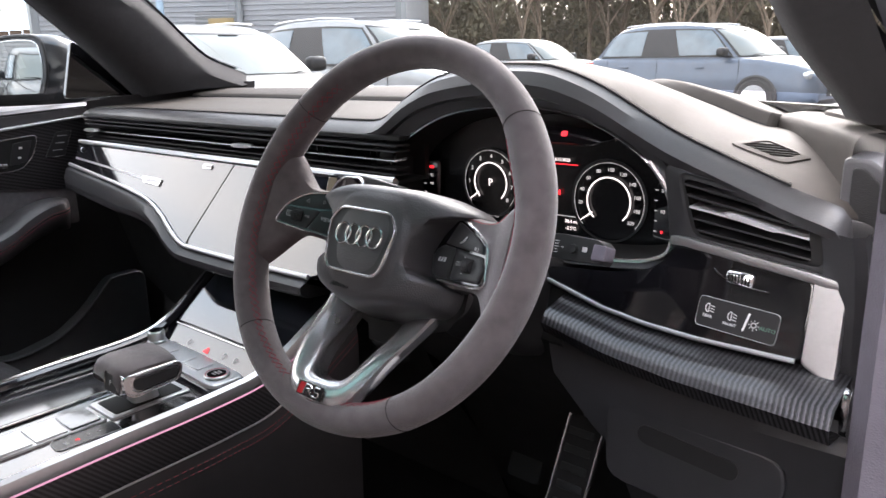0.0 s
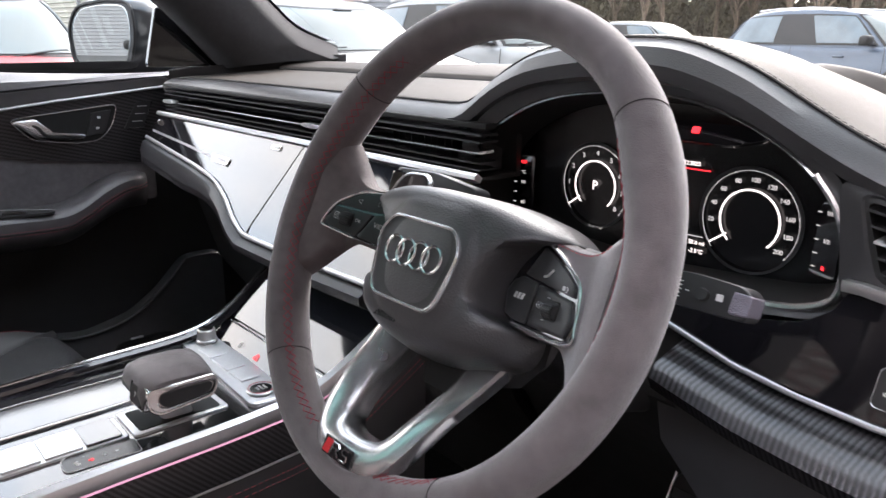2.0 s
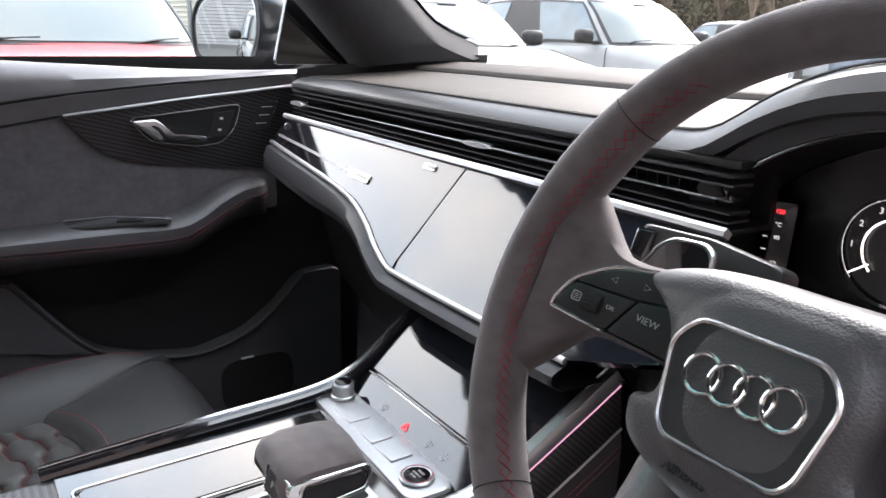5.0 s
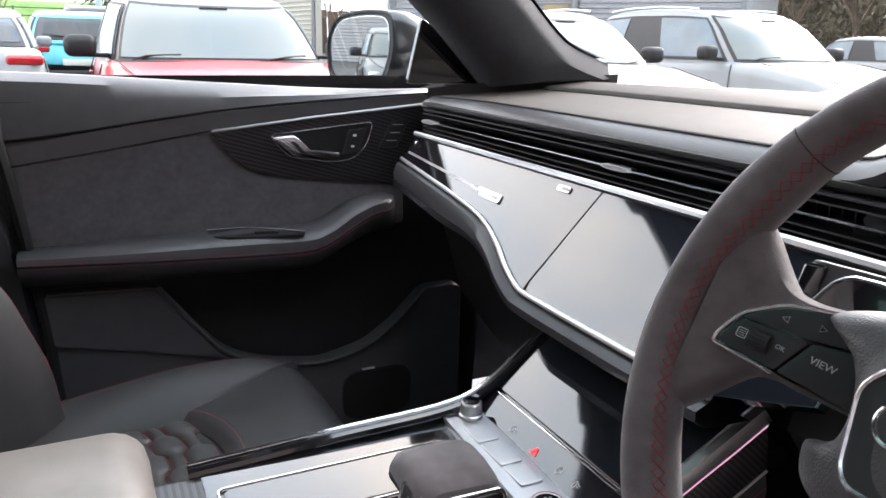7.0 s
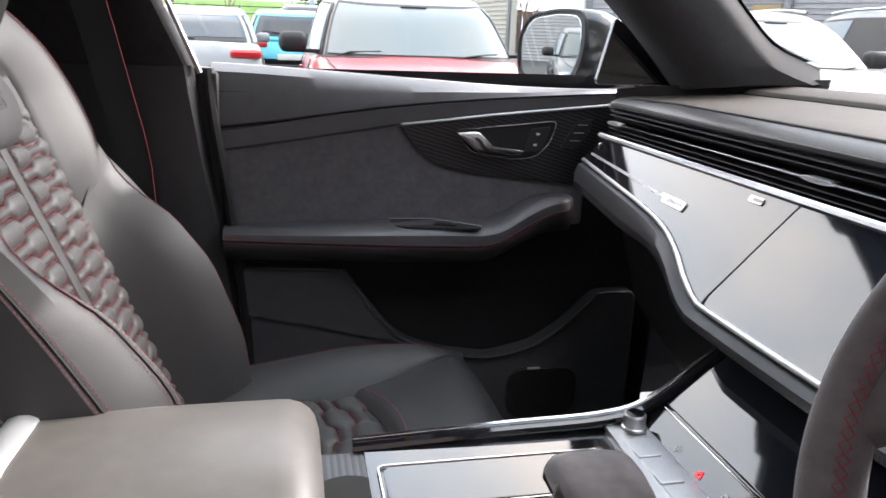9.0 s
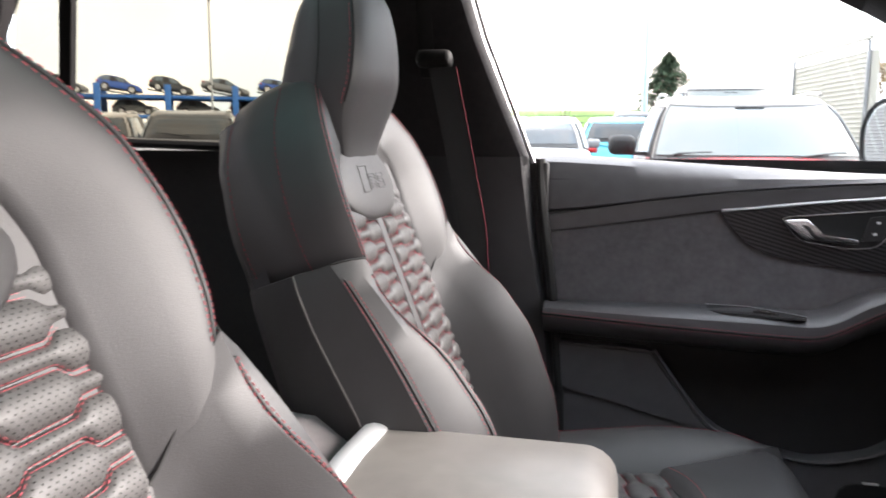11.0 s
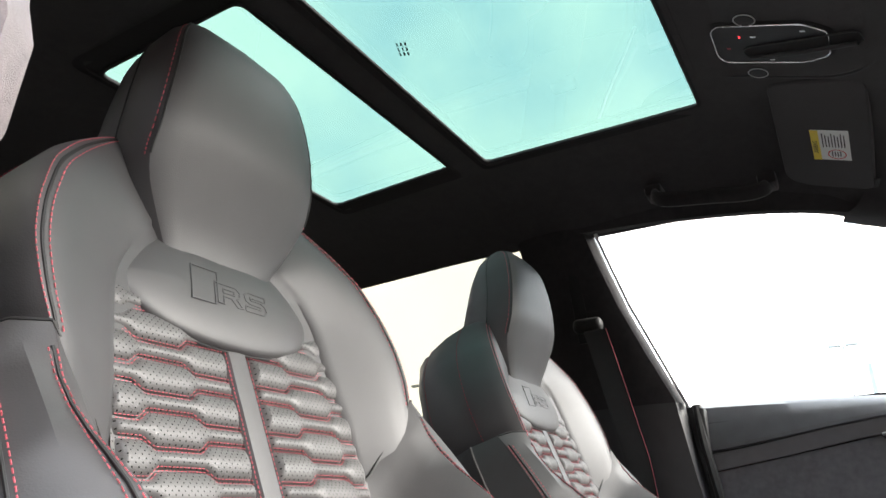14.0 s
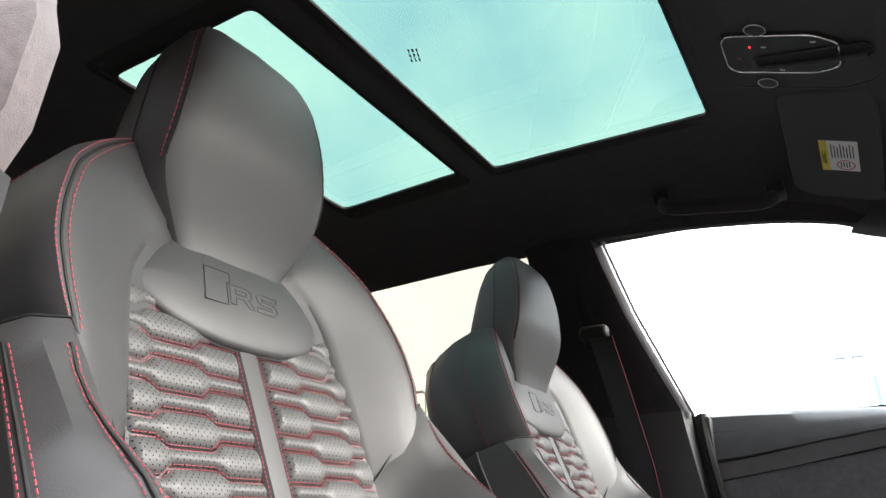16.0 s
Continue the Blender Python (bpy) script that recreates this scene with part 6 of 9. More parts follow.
    row_mesh = [link_mesh("quilted_pad", quilted_row(LEN, k, BIG, SMALL, CELL, 0.0085), PERF) for k in (0, 1)]
    lines = []
    for q in (-1, 1):
        for r in range(24):
            s0 = -0.034 - r * PITCH
            fm = frame_of(S(q * 0.0140, s0, 0.0018), (q, 0, 0), BACK_UP * -q)
            share("quilted_pad", row_mesh[r % 2], back, fm)
            for sg in (-1, 1):
                edge = [fm @ V(u, sg * (pad_half(u, r % 2, BIG, SMALL, CELL) - 0.0012), 0.0042) for u in spread(0.002, LEN - 0.002, 36)]
                lines.append(dashes(edge, 0.0040, 0.00032, 0.55))
        lines.append(dashes([S(q * 0.0125, s, 0.0062) for s in spread(-0.50, -0.05, 40)], 0.0045, 0.00045, 0.62))
    part("stitching", joined(*lines), RED, back, "red quilting stitches")

    # cushion: quilted field, smooth front panel behind a curved seam, tapering side bolsters
    def K(y):
        """Top of the quilted field."""
        return 0.744 - drop + 0.11 * (y + 0.05) ** 2

    def arc_y(u):
        return 0.226 - 0.040 * (u / 0.135) ** 2

    def bol_in(y):
        return soft([(-0.25, 0.122), (0.16, 0.128), (0.19, 0.137), (0.35, 0.222), (0.37, 0.228)], y, 0.02)

    def bol_row(q, y):
        zc = soft([(-0.25, 0.742), (0.03, 0.762), (0.19, 0.788), (0.30, 0.786), (0.35, 0.772), (0.37, 0.760)], y, 0.03) - drop
        hi, zi = bol_in(y), K(y) + 0.012 * ease(0.17, 0.24, y)
        out = 0.244 - 0.006 * ease(0.30, 0.37, y)
        sec = [(hi - 0.006, zi - 0.016), (hi + 0.002, zi - 0.002)]
        sec += [(hi + (out - hi) * f, zi + (zc - zi) * g) for f, g in ((0.12, 0.22), (0.32, 0.58), (0.56, 0.86), (0.80, 0.99), (0.94, 1.0))]
        return [V(cx + q * x, y, z) for x, z in sec + [(out, zc - 0.004), (out + 0.004, zc - 0.016), (out + 0.005, zc - 0.050), (out - 0.006, 0.62)]]
    for q in (-1, 1):
        rows = [bol_row(q, y) for y in spread(-0.20, 0.368, 24)]
        last = rows[-1]
        rows += [[V(p.x, 0.376, 0.62 + (p.z - 0.62) * 0.90) for p in last], [V(p.x, 0.380, 0.62 + (p.z - 0.62) * 0.3) for p in last]]
        bol = part("cushion_bolster", loft(rows), SEAT, seat, "black leather cushion bolster")
        part("stitching", dashes([r[6] + V(0, 0, 0.0008) for r in rows[2:-3]], 0.0048, 0.0005), RED, bol)
    rows = []
    for y in spread(-0.20, 0.232, 16):
        rows.append([V(cx + x, y, K(y) - 0.002 + 0.003 * (1 - (x / 0.14) ** 2)) for x in spread(-0.14, 0.14, 9)])
    cush = part("seat_cushion", loft(rows), SEAT, seat, "black leather seat cushion")
    rows = []
    for f in [0.0, 0.015, 0.04, 0.08] + spread(0.14, 1.0, 16):
        row = []
        for v in spread(-1, 1, 21):
            h = lin([(0.0, 0.139), (0.10, 0.150), (0.78, 0.225), (1.0, 0.222)], f)
            u = v * h
            y0, y1 = arc_y(v * 0.139), 0.404 - 0.030 * abs(v) ** 5
            y = y0 + (y1 - y0) * f
            e = max(0.0, (y - 0.335) / 0.069)
            z = K(y) + 0.014 * ease(-0.02, 0.10, f) - 0.004 * (1 - ease(0.0, 0.03, f)) - 0.062 * min(1.0, e) ** 2.4 - 0.006 * abs(v) ** 4 + 0.004 * (1 - v * v)
            row.append(V(cx + u, y, z))
        rows.append(row)
    rows += [[V(p.x, p.y + 0.006, p.z - 0.03) for p in rows[-1]], [V(p.x, p.y + 0.004, 0.62) for p in rows[-1]]]
    front = part("front_panel", loft(rows), PERF_DARK, cush, "smooth finely perforated front of the cushion")
    part("seam", sweep([p + V(0, 0.001, 0.001) for p in rows[0]], ring(0.0018, n=6)), DEEP, cush)
    part("stitching", dashes([p + V(0, 0.006, 0.0016) for p in rows[3]], 0.0050, 0.0005), RED, cush)
    B2, S2_, C2, P2, L2 = 0.0196, 0.0094, 0.086, 0.0294, 0.262

    def bent(bm):
        for v in bm.verts:
            v.co.y -= 0.030 * ((v.co.x - L2 / 2) / 0.135) ** 2
        return bm
    cmesh = [link_mesh("quilted_pad", bent(quilted_row(L2, k, B2, S2_, C2, 0.0100, 60)), PERF) for k in (0, 1)]
    lines = []
    for r in range(10):
        y = 0.203 - r * P2
        fm = frame_of(V(cx - L2 / 2, y, K(y) - 0.001), (1, 0, 0), (0, 1, 0.05))
        share("quilted_pad", cmesh[r % 2], cush, fm)
        for sgn in (1, -1):
            edge = [fm @ V(u, sgn * (pad_half(u, r % 2, B2, S2_, C2) - 0.0012) - 0.030 * ((u - L2 / 2) / 0.135) ** 2, 0.0040) for u in spread(0.004, L2 - 0.004, 60)]
            lines.append(dashes(edge, 0.0045, 0.00045, 0.55))
    part("stitching", joined(*lines), DARK_RED, cush, "red quilting stitches")
    part("seat_base", rbox(cx - 0.24, cx + 0.24, -0.20, 0.38, 0.50, 0.665, 0.02), PLASTIC, seat)
    part("recline_cover", plate(rrect(0.16, 0.10, 0.03), 0.02, 0.004), PLASTIC, seat, m=frame_of((cx + 0.272, -0.13, 0.66), (0, 1, 0), (0, 0, 1)))
    return seat


front_seat(0.380, 0.055)
passenger_seat = front_seat(0.380, 0.0)
passenger_seat.matrix_basis = Matrix.Translation((-0.330, 0.038, 0.497))

# ================= rear bench =================
bench = thing("rear_seat", (-0.03, -0.95, 0.48), "dark leather rear bench in shadow", "seat")
part("cushion", rbox(-0.64, 0.60, -1.10, -0.62, 0.50, 0.76, 0.05, 3), SEAT, bench)
part("backrest", moved(rbox(-0.64, 0.60, -0.08, 0.08, 0.0, 0.56, 0.05, 3), pose(0, -1.10, 0.70, 18)), SEAT, bench)
for x in (-0.40, 0.34):
    part("headrest", moved(rbox(x - 0.13, x + 0.13, -0.05, 0.05, 0.0, 0.12, 0.04, 3), pose(0, -1.29, 1.24, 12)), SEAT, bench)

# ================= body shell of the car =================
body = thing("estate_car", (-0.03, 0.3, 0.0), "dark grey coupe-style estate car with open driver's side", "car")
PAINT = material("grey_paint", (0.035, 0.038, 0.042), 0.3, metal=0.5, coat=1.0, vary=0.1, scale=8)
CXL = -0.03


def roof_z(x, y):
    f = abs(x - CXL)
    return lin([(-1.6, 1.34), (-1.2, 1.51), (-0.8, 1.600), (-0.45, 1.627), (0.0, 1.634), (0.117, 1.626), (0.25, 1.598), (0.36, 1.548), (0.44, 1.506)], y) - lin([(-0.9, 0.058), (-0.3, 0.085), (-0.05, 0.10)], y) * max(0.0, (f - 0.28) / 0.33) ** 2


HX0, HX1 = -0.337, 0.277
ROOF_X = [-0.625, -0.60, -0.54, -0.47, -0.40, HX0, -0.2, CXL, 0.14, HX1, 0.34, 0.41, 0.48, 0.54, 0.565]
ROOF_Y = [-1.6, -1.4, -1.2, -1.0, -0.8, -0.70, -0.602, -0.5, -0.42, -0.336, -0.27, -0.15, 0.0, 0.124, 0.2, 0.28, 0.36, 0.44]
bm = bmesh.new()
grid = [[bm.verts.new(V(x, y, roof_z(x, y))) for x in ROOF_X] for y in ROOF_Y]
for j in range(len(ROOF_Y) - 1):
    for i in range(len(ROOF_X) - 1):
        xm, ym = (ROOF_X[i] + ROOF_X[i + 1]) / 2, (ROOF_Y[j] + ROOF_Y[j + 1]) / 2
        if HX0 < xm < HX1 and (-0.27 < ym < 0.124 or -0.602 < ym < -0.336):
            continue
        bm.faces.new((grid[j][i], grid[j][i + 1], grid[j + 1][i + 1], grid[j + 1][i]))
part("roof_lining", bm, LINING, body, "black fabric roof lining")
for y0, y1, inset in ((-0.27, 0.124, 0.0), (-0.602, -0.336, 0.022)):
    ring_ = [(x * 1.0, y) for x, y in rounded([(HX0 + inset, y0), (HX1 - inset, y0), (HX1 - inset, y1), (HX0 + inset, y1)], 0.018, 4)]
    lo = [V(x, y, roof_z(x, y) + 0.002) for x, y in ring_]
    hi = [V(x, y, roof_z(CXL, y) + 0.006) for x, y in ring_]
    wide = [V(CXL + (x - CXL) * (1.06 + 4 * inset), (y0 + y1) / 2 + (y - (y0 + y1) / 2) * 1.07, roof_z(x, y) - 0.003) for x, y in ring_]
    part("roof_frame", loft([wide, lo, hi], True), DEEP, body, "black frame of the glass roof")
    part("frame_lip", sweep([p + V(0, 0, -0.001) for p in lo], ring(0.004, 0.003, 8), closed=True), DEEP, body)
    cxm, cym = CXL, (y0 + y1) / 2
    pane = bmesh.new()
    f = pane.faces.new([pane.verts.new(p + V((p.x - cxm) * 0.16, (p.y - cym) * 0.13, 0.006)) for p in hi])
    ob = part("roof_glass", pane, ROOF_GLASS, body, "green-tinted roof glass")
    ob.visible_shadow = False
# small printed mark on the glass
MK = joined(*[rbox(-0.02 + 0.012 * i, -0.012 + 0.012 * i, -0.006 * j, -0.006 * j + 0.0025, 0, 0.0004, 0) for i in range(3) for j in range(3)])
part("glass_print", MK, DEEP, body, m=pose(0.03, -0.235, 1.655, 180, 0, 20))

# outer roof skin, kept clear of the glass
bm = bmesh.new()
grid = [[bm.verts.new(V(x * 1.03, y, roof_z(x, y) + 0.062)) for x in ROOF_X] for y in ROOF_Y]
for j in range(len(ROOF_Y) - 1):
    for i in range(len(ROOF_X) - 1):
        xm, ym = (ROOF_X[i] + ROOF_X[i + 1]) / 2, (ROOF_Y[j] + ROOF_Y[j + 1]) / 2
        if -0.47 < xm < 0.41 and -0.8 < ym < 0.28:
            continue
        bm.faces.new((grid[j][i], grid[j][i + 1], grid[j + 1][i + 1], grid[j + 1][i]))
part("roof_skin", bm, PAINT, body, "dark grey painted roof")

for q in (-1, 1):
    def X(x):
        return q * x
    # roof rail trim above the side windows
    rail = [(0.785, 1.215), (0.70, 1.283), (0.58, 1.366), (0.47, 1.425), (0.351, 1.466), (0.225, 1.503), (0.11, 1.524), (-0.03, 1.540), (-0.153, 1.548), (-0.35, 1.560), (-0.6, 1.564), (-0.9, 1.548), (-1.2, 1.45)]
    hx = lambda y: 0.605 + 0.05 * max(0, (y - 0.30) / 0.4) + 0.01 * max(0, -y - 0.3)
    rows = []
    for y, z in [(p.x, p.y) for p in curve_through([(a, b, 0) for a, b in rail[4:]], 24)]:
        rows.append([V(X(hx(y) + 0.045), y, z + 0.03), V(X(hx(y) + 0.008), y, z + 0.002), V(X(hx(y) - 0.004), y, z + 0.004), V(X(hx(y) - 0.014), y, z + 0.016), V(X(hx(y) - 0.03), y, z + 0.035)])
    part("roof_rail_trim", loft(rows), LINING, body)
    # A-pillar: inner trim from the cowl to the roof
    ap = []
    for f in spread(0, 1, 28):
        yw, zw = lin([(0, 0.765), (0.25, 0.655), (0.5, 0.545), (0.75, 0.43), (1, 0.30)], f), lin([(0, 1.182), (0.25, 1.285), (0.5, 1.375), (0.75, 1.435), (1, 1.478)], f)
        yf, zf = lin([(0, 1.000), (0.06, 0.935), (0.12, 0.885), (0.20, 0.842), (0.30, 0.795), (0.42, 0.738), (0.5, 0.695), (0.75, 0.54), (1, 0.40)], f), lin([(0, 1.194), (0.06, 1.213), (0.12, 1.235), (0.20, 1.270), (0.30, 1.310), (0.42, 1.354), (0.5, 1.380), (0.75, 1.455), (1, 1.515)], f)
        xo = 0.70 - 0.085 * f
        xi = 0.655 - 0.085 * f - (0.022 * ease(0.0, 0.22, f) if q > 0 else 0.0)
        ap.append([V(X(xo + 0.02), yw - 0.004, zw), V(X(xi + 0.028), yw, zw), V(X(xi + 0.004), yw + 0.02, zw + 0.004), V(X(xi - 0.010), (yw + yf) / 2 - 0.01, (zw + zf) / 2 + 0.006), V(X(xi - 0.012), yf - 0.02, zf + 0.002), V(X(xi - 0.004), yf, zf + 0.004), V(X(xi + 0.03), yf + 0.02, zf + 0.03)])
    part("a_pillar_trim", loft(ap), SUEDE_DARK, body, "dark suede windscreen pillar trim")
    outer = [[r[0] + V(X(0.005), 0, 0), r[0] + V(X(0.03), 0.02, 0.012), r[6] + V(X(0.03), 0.01, 0.012), r[6] + V(0, 0.004, 0.004)] for r in ap]
    part("a_pillar_skin", loft(outer), PAINT, body)
    if q < 0:
        part("quarter_panel", plate(rounded([(0.62, 1.185), (0.80, 1.185), (0.648, 1.30)], 0.01), 0.01, 0.002), PIANO, body, m=frame_of((X(0.735), 0, 0), (0, 1, 0), (0, 0, 1)))
    # B-pillar
    bp = []
    drv = ((1.565, -0.14, -0.30, 0.600), (1.50, -0.105, -0.29, 0.622), (1.40, -0.075, -0.28, 0.648), (1.30, -0.055, -0.27, 0.660), (1.23, -0.042, -0.26, 0.662), (1.205, -0.033, -0.26, 0.662), (1.163, -0.043, -0.26, 0.662), (1.144, -0.056, -0.26, 0.664), (1.05, -0.062, -0.26, 0.668), (0.90, -0.058, -0.26, 0.672), (0.48, -0.05, -0.26, 0.680))
    pas = ((1.565, -0.165, -0.335, 0.600), (1.50, -0.150, -0.325, 0.618), (1.40, -0.122, -0.318, 0.648), (1.30, -0.085, -0.312, 0.676), (1.20, -0.045, -0.305, 0.706), (1.16, -0.042, -0.30, 0.716), (1.05, -0.028, -0.30, 0.722), (0.90, 0.000, -0.30, 0.722), (0.70, 0.02, -0.30, 0.722), (0.48, 0.03, -0.30, 0.722))
    out = 0.075 if q < 0 else 0.060
    cut_ = 5 if q < 0 else 8
    for z, yf, yb, x in (pas if q < 0 else drv):
        bp.append([V(X(x + out), yf - (0.01 if q < 0 else 0.05), z), V(X(x + 0.020), yf - 0.004, z), V(X(x), yf - 0.016, z), V(X(x - 0.012), yf - 0.06, z), V(X(x - 0.010), yb + 0.05, z), V(X(x + 0.004), yb + 0.006, z), V(X(x + out), yb, z)])
    # driver's pillar gets the lit tone, passenger's the dark lining
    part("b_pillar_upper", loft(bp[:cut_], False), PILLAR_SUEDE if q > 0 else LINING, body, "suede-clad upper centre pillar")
    part("b_pillar_lower", loft([[p + V(X(-0.004), 0, 0) for p in r] for r in bp[cut_ - 1:]]), SOFT, body, "black plastic lower centre pillar")
    part("b_pillar_skin", loft([[V(X(abs(r[0].x) + 0.0), r[0].y, r[0].z), V(X(abs(r[0].x) + 0.012), r[0].y - 0.06, r[0].z), V(X(abs(r[6].x)), r[6].y, r[6].z)] for r in bp]), PIANO, body)
    if q < 0:
        part("pillar_edge", sweep([V(X(x + 0.012), yf + 0.002, z) for z, yf, yb, x in ((1.55, -0.158, 0, 0.602), (1.40, -0.118, 0, 0.648), (1.19, -0.042, 0, 0.708))], ring(0.0045, 0.004, 8), up=(0, 1, 0)), ALU, body)
    if q < 0:
        part("door_jamb", loft([[V(-0.80, yj - 0.045, z), V(-0.746, yj - 0.045, z), V(-0.742, yj - 0.004, z), V(-0.80, yj, z)] for z, yj in ((1.196, -0.026), (1.12, -0.022), (0.97, -0.004), (0.75, 0.014), (0.48, 0.02))], True, True), PLASTIC, body)
    # seals
    sy = 0.0 if q < 0 else -0.06
    part("door_seal", sweep(curve_through([(X(0.735), 0.02 + sy, 0.48), (X(0.735), 0.015 + sy, 0.75), (X(0.735), -0.005 + sy, 0.97), (X(0.738), -0.025 + sy, 1.12), (X(0.745), -0.030 + sy, 1.195)], 16), ring(0.011, 0.009, 8), up=(0, 1, 0)), RUBBER, body, "black rubber door seal")
    # rear side: panel, pillar
    part("rear_side_panel", loft([[V(X(x), y, z) for y in spread(-0.30, -1.30, 8)] for x, z in ((0.80, 1.215), (0.745, 1.205), (0.735, 1.10), (0.73, 0.9), (0.73, 0.48))]), SUEDE_DARK, body)
    part("rear_ledge", sweep([V(X(0.745), -0.30, 1.205), V(X(0.745), -1.0, 1.225)], ring(0.012, 0.010, 8)), PLASTIC, body)
    cpl = []
    for z, yf, yb, x in ((1.60, -0.98, -1.35, 0.62), (1.40, -1.12, -1.5, 0.66), (1.22, -1.22, -1.6, 0.72), (0.48, -1.22, -1.6, 0.74)):
        cpl.append([V(X(x + 0.05), yf, z), V(X(x - 0.01), yf - 0.02, z), V(X(x - 0.02), yb, z), V(X(x + 0.05), yb, z)])
    part("rear_pillar", loft(cpl), LINING, body)
    part("door_sill", rbox(min(X(0.66), X(0.86)), max(X(0.66), X(0.86)), -1.3, 0.75, 0.40, 0.475, 0.02), PAINT, body, "painted door sill")
part("side_skirt", rbox(0.86, 0.93, -0.9, 0.95, 0.28, 0.46, 0.02), PAINT, body)

# lower end of the passenger's windscreen pillar, down to the dashboard
part("pillar_foot", loft([[V(x, y, 1.10), V(x, y, 1.16), V(x + 0.004, y, z)] for x, y, z in ((-0.735, 0.66, 1.178), (-0.715, 0.72, 1.186), (-0.692, 0.78, 1.190), (-0.672, 0.85, 1.196), (-0.660, 0.93, 1.203), (-0.655, 1.02, 1.206))]), SUEDE_DARK, body)
# driver's scuttle side and hinge pillar by the open door
# the violet grey paints daylight from the open door onto this black trim
part("hinge_pillar", loft([[V(0.738, 0.56, z), V(0.752, 0.545, z), V(0.785, 0.55, z), V(0.80, 0.60, z), V(0.80, 0.90, z)] for z in (1.205, 1.17, 1.0, 0.8, 0.6, 0.45)]), VINYL, body, "grained black trim of the hinge pillar with door-side light in its colour")
part("hinge_seal", sweep(curve_through([(0.765, 0.30, 1.475), (0.775, 0.45, 1.36), (0.785, 0.55, 1.22), (0.79, 0.555, 1.0), (0.79, 0.545, 0.7), (0.79, 0.50, 0.46)], 24), ring(0.011, 0.010, 8), up=(0, 1, 0)), RUBBER, body)
part("mirror_base_trim", plate(rounded([(0.545, 1.19), (0.60, 1.185), (0.60, 1.14), (0.555, 1.14)], 0.006), 0.03, 0.003), PLASTIC, body, m=frame_of((0.742, 0, 0), (0, -1, 0), (0, 0, 1)) @ pose(-1.14, 0, 0))
part("floor_pan", rbox(-0.86, 0.86, -1.6, 1.15, 0.40, 0.46, 0.01), PAINT, body)
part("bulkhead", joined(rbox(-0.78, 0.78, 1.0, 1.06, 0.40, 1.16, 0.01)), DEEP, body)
part("bonnet", loft([[V(x, y, z - 0.10 * (x / 0.9) ** 4) for x in spread(-0.92, 0.92, 13)] for y, z in ((1.20, 1.135), (1.5, 1.115), (1.9, 1.06), (2.2, 0.99), (2.35, 0.88), (2.38, 0.45))]), PAINT, body, "dark grey bonnet")
part("cowl_panel", loft([[V(x, cowl_y(max(-0.7, min(0.7, x))) + dy, z) for x in spread(-0.86, 0.86, 15)] for dy, z in ((-0.02, 1.180), (0.02, 1.178), (0.10, 1.150))]), DEEP, body)
for q in (-1, 1):
    part("front_wing", loft([[V(q * x, y, z) for y in (0.72, 1.2, 1.7, 2.2, 2.36)] for x, z in ((0.88, 1.115), (0.955, 1.03), (0.985, 0.85), (0.985, 0.45))]), PAINT, body)
    part("rear_wing", loft([[V(q * x, y, z) for y in (-0.34, -0.9, -1.6, -2.3)] for x, z in ((0.84, 1.20), (0.95, 1.10), (0.99, 0.85), (0.97, 0.40))]), PAINT, body)
    for y in (1.65, -1.35):
        tyre = part("wheel", moved(lathe([(0.25, -0.13), (0.36, -0.125), (0.385, -0.09), (0.385, 0.09), (0.36, 0.125), (0.25, 0.13)], 32), pose(q * 0.86, y, 0.385, 0, 90, 0)), RUBBER, body)
        part("rim", moved(lathe([(0.0, -0.02), (0.06, 0.02), (0.20, 0.03), (0.25, 0.11), (0.26, 0.12), (0.26, -0.1)], 24), pose(q * 0.88, y, 0.385, 0, q * 90, 0)), ALU, tyre)
part("tailgate", loft([[V(x, y, z) for x in spread(-0.85, 0.85, 7)] for y, z in ((-2.30, 1.12), (-2.42, 0.95), (-2.45, 0.45))]), PAINT, body)
for q in (-1, 1):
    part("rear_quarter", thicken(loft([[V(q * 0.64, -1.04, 1.60), V(q * 0.63, -1.35, 1.545), V(q * 0.59, -1.62, 1.42), V(q * 0.67, -2.27, 1.14)], [V(q * 0.74, -1.13, 1.40), V(q * 0.73, -1.45, 1.36), V(q * 0.71, -1.75, 1.29), V(q * 0.76, -2.28, 1.13)], [V(q * 0.815, -1.21, 1.225), V(q * 0.83, -1.55, 1.215), V(q * 0.84, -1.90, 1.205), V(q * 0.845, -2.30, 1.12)]]), 0.01), PAINT, body, "painted rear quarter")
part("boot_floor", rbox(-0.80, 0.80, -2.35, -1.5, 0.55, 0.62, 0.01), CARPET, body)
part("parcel_shelf", rbox(-0.70, 0.70, -2.25, -1.36, 1.10, 1.13, 0.01), CARPET, body)
part("carpet", rbox(-0.72, 0.72, -1.2, 0.98, 0.461, 0.475, 0.005), CARPET, body, "black carpet")
part("brake_pedal", joined(plate(rrect(0.06, 0.05, 0.008), 0.012, 0.002)), RUBBER, body, m=frame_of((0.24, 0.84, 0.62), (1, 0, 0), (0, 0.5, 1)))
PD = frame_of((0.392, 0.735, 0.735), (1, 0, 0), (0.12, 0.45, 1))
pedal = part("accelerator", plate(rounded([(-0.026, -0.085), (0.024, -0.085), (0.030, 0.055), (-0.020, 0.055)], 0.006), 0.012, 0.002), RUBBER, body, "ribbed black pedal with bright edges", m=PD)
for s in (-1, 1):
    part("pedal_edge", sweep([V(-0.001 + s * 0.026, -0.085, 0.001), V(0.005 + s * 0.026, 0.055, 0.001)], ring(0.0022, n=6)), SATIN, pedal, m=PD)
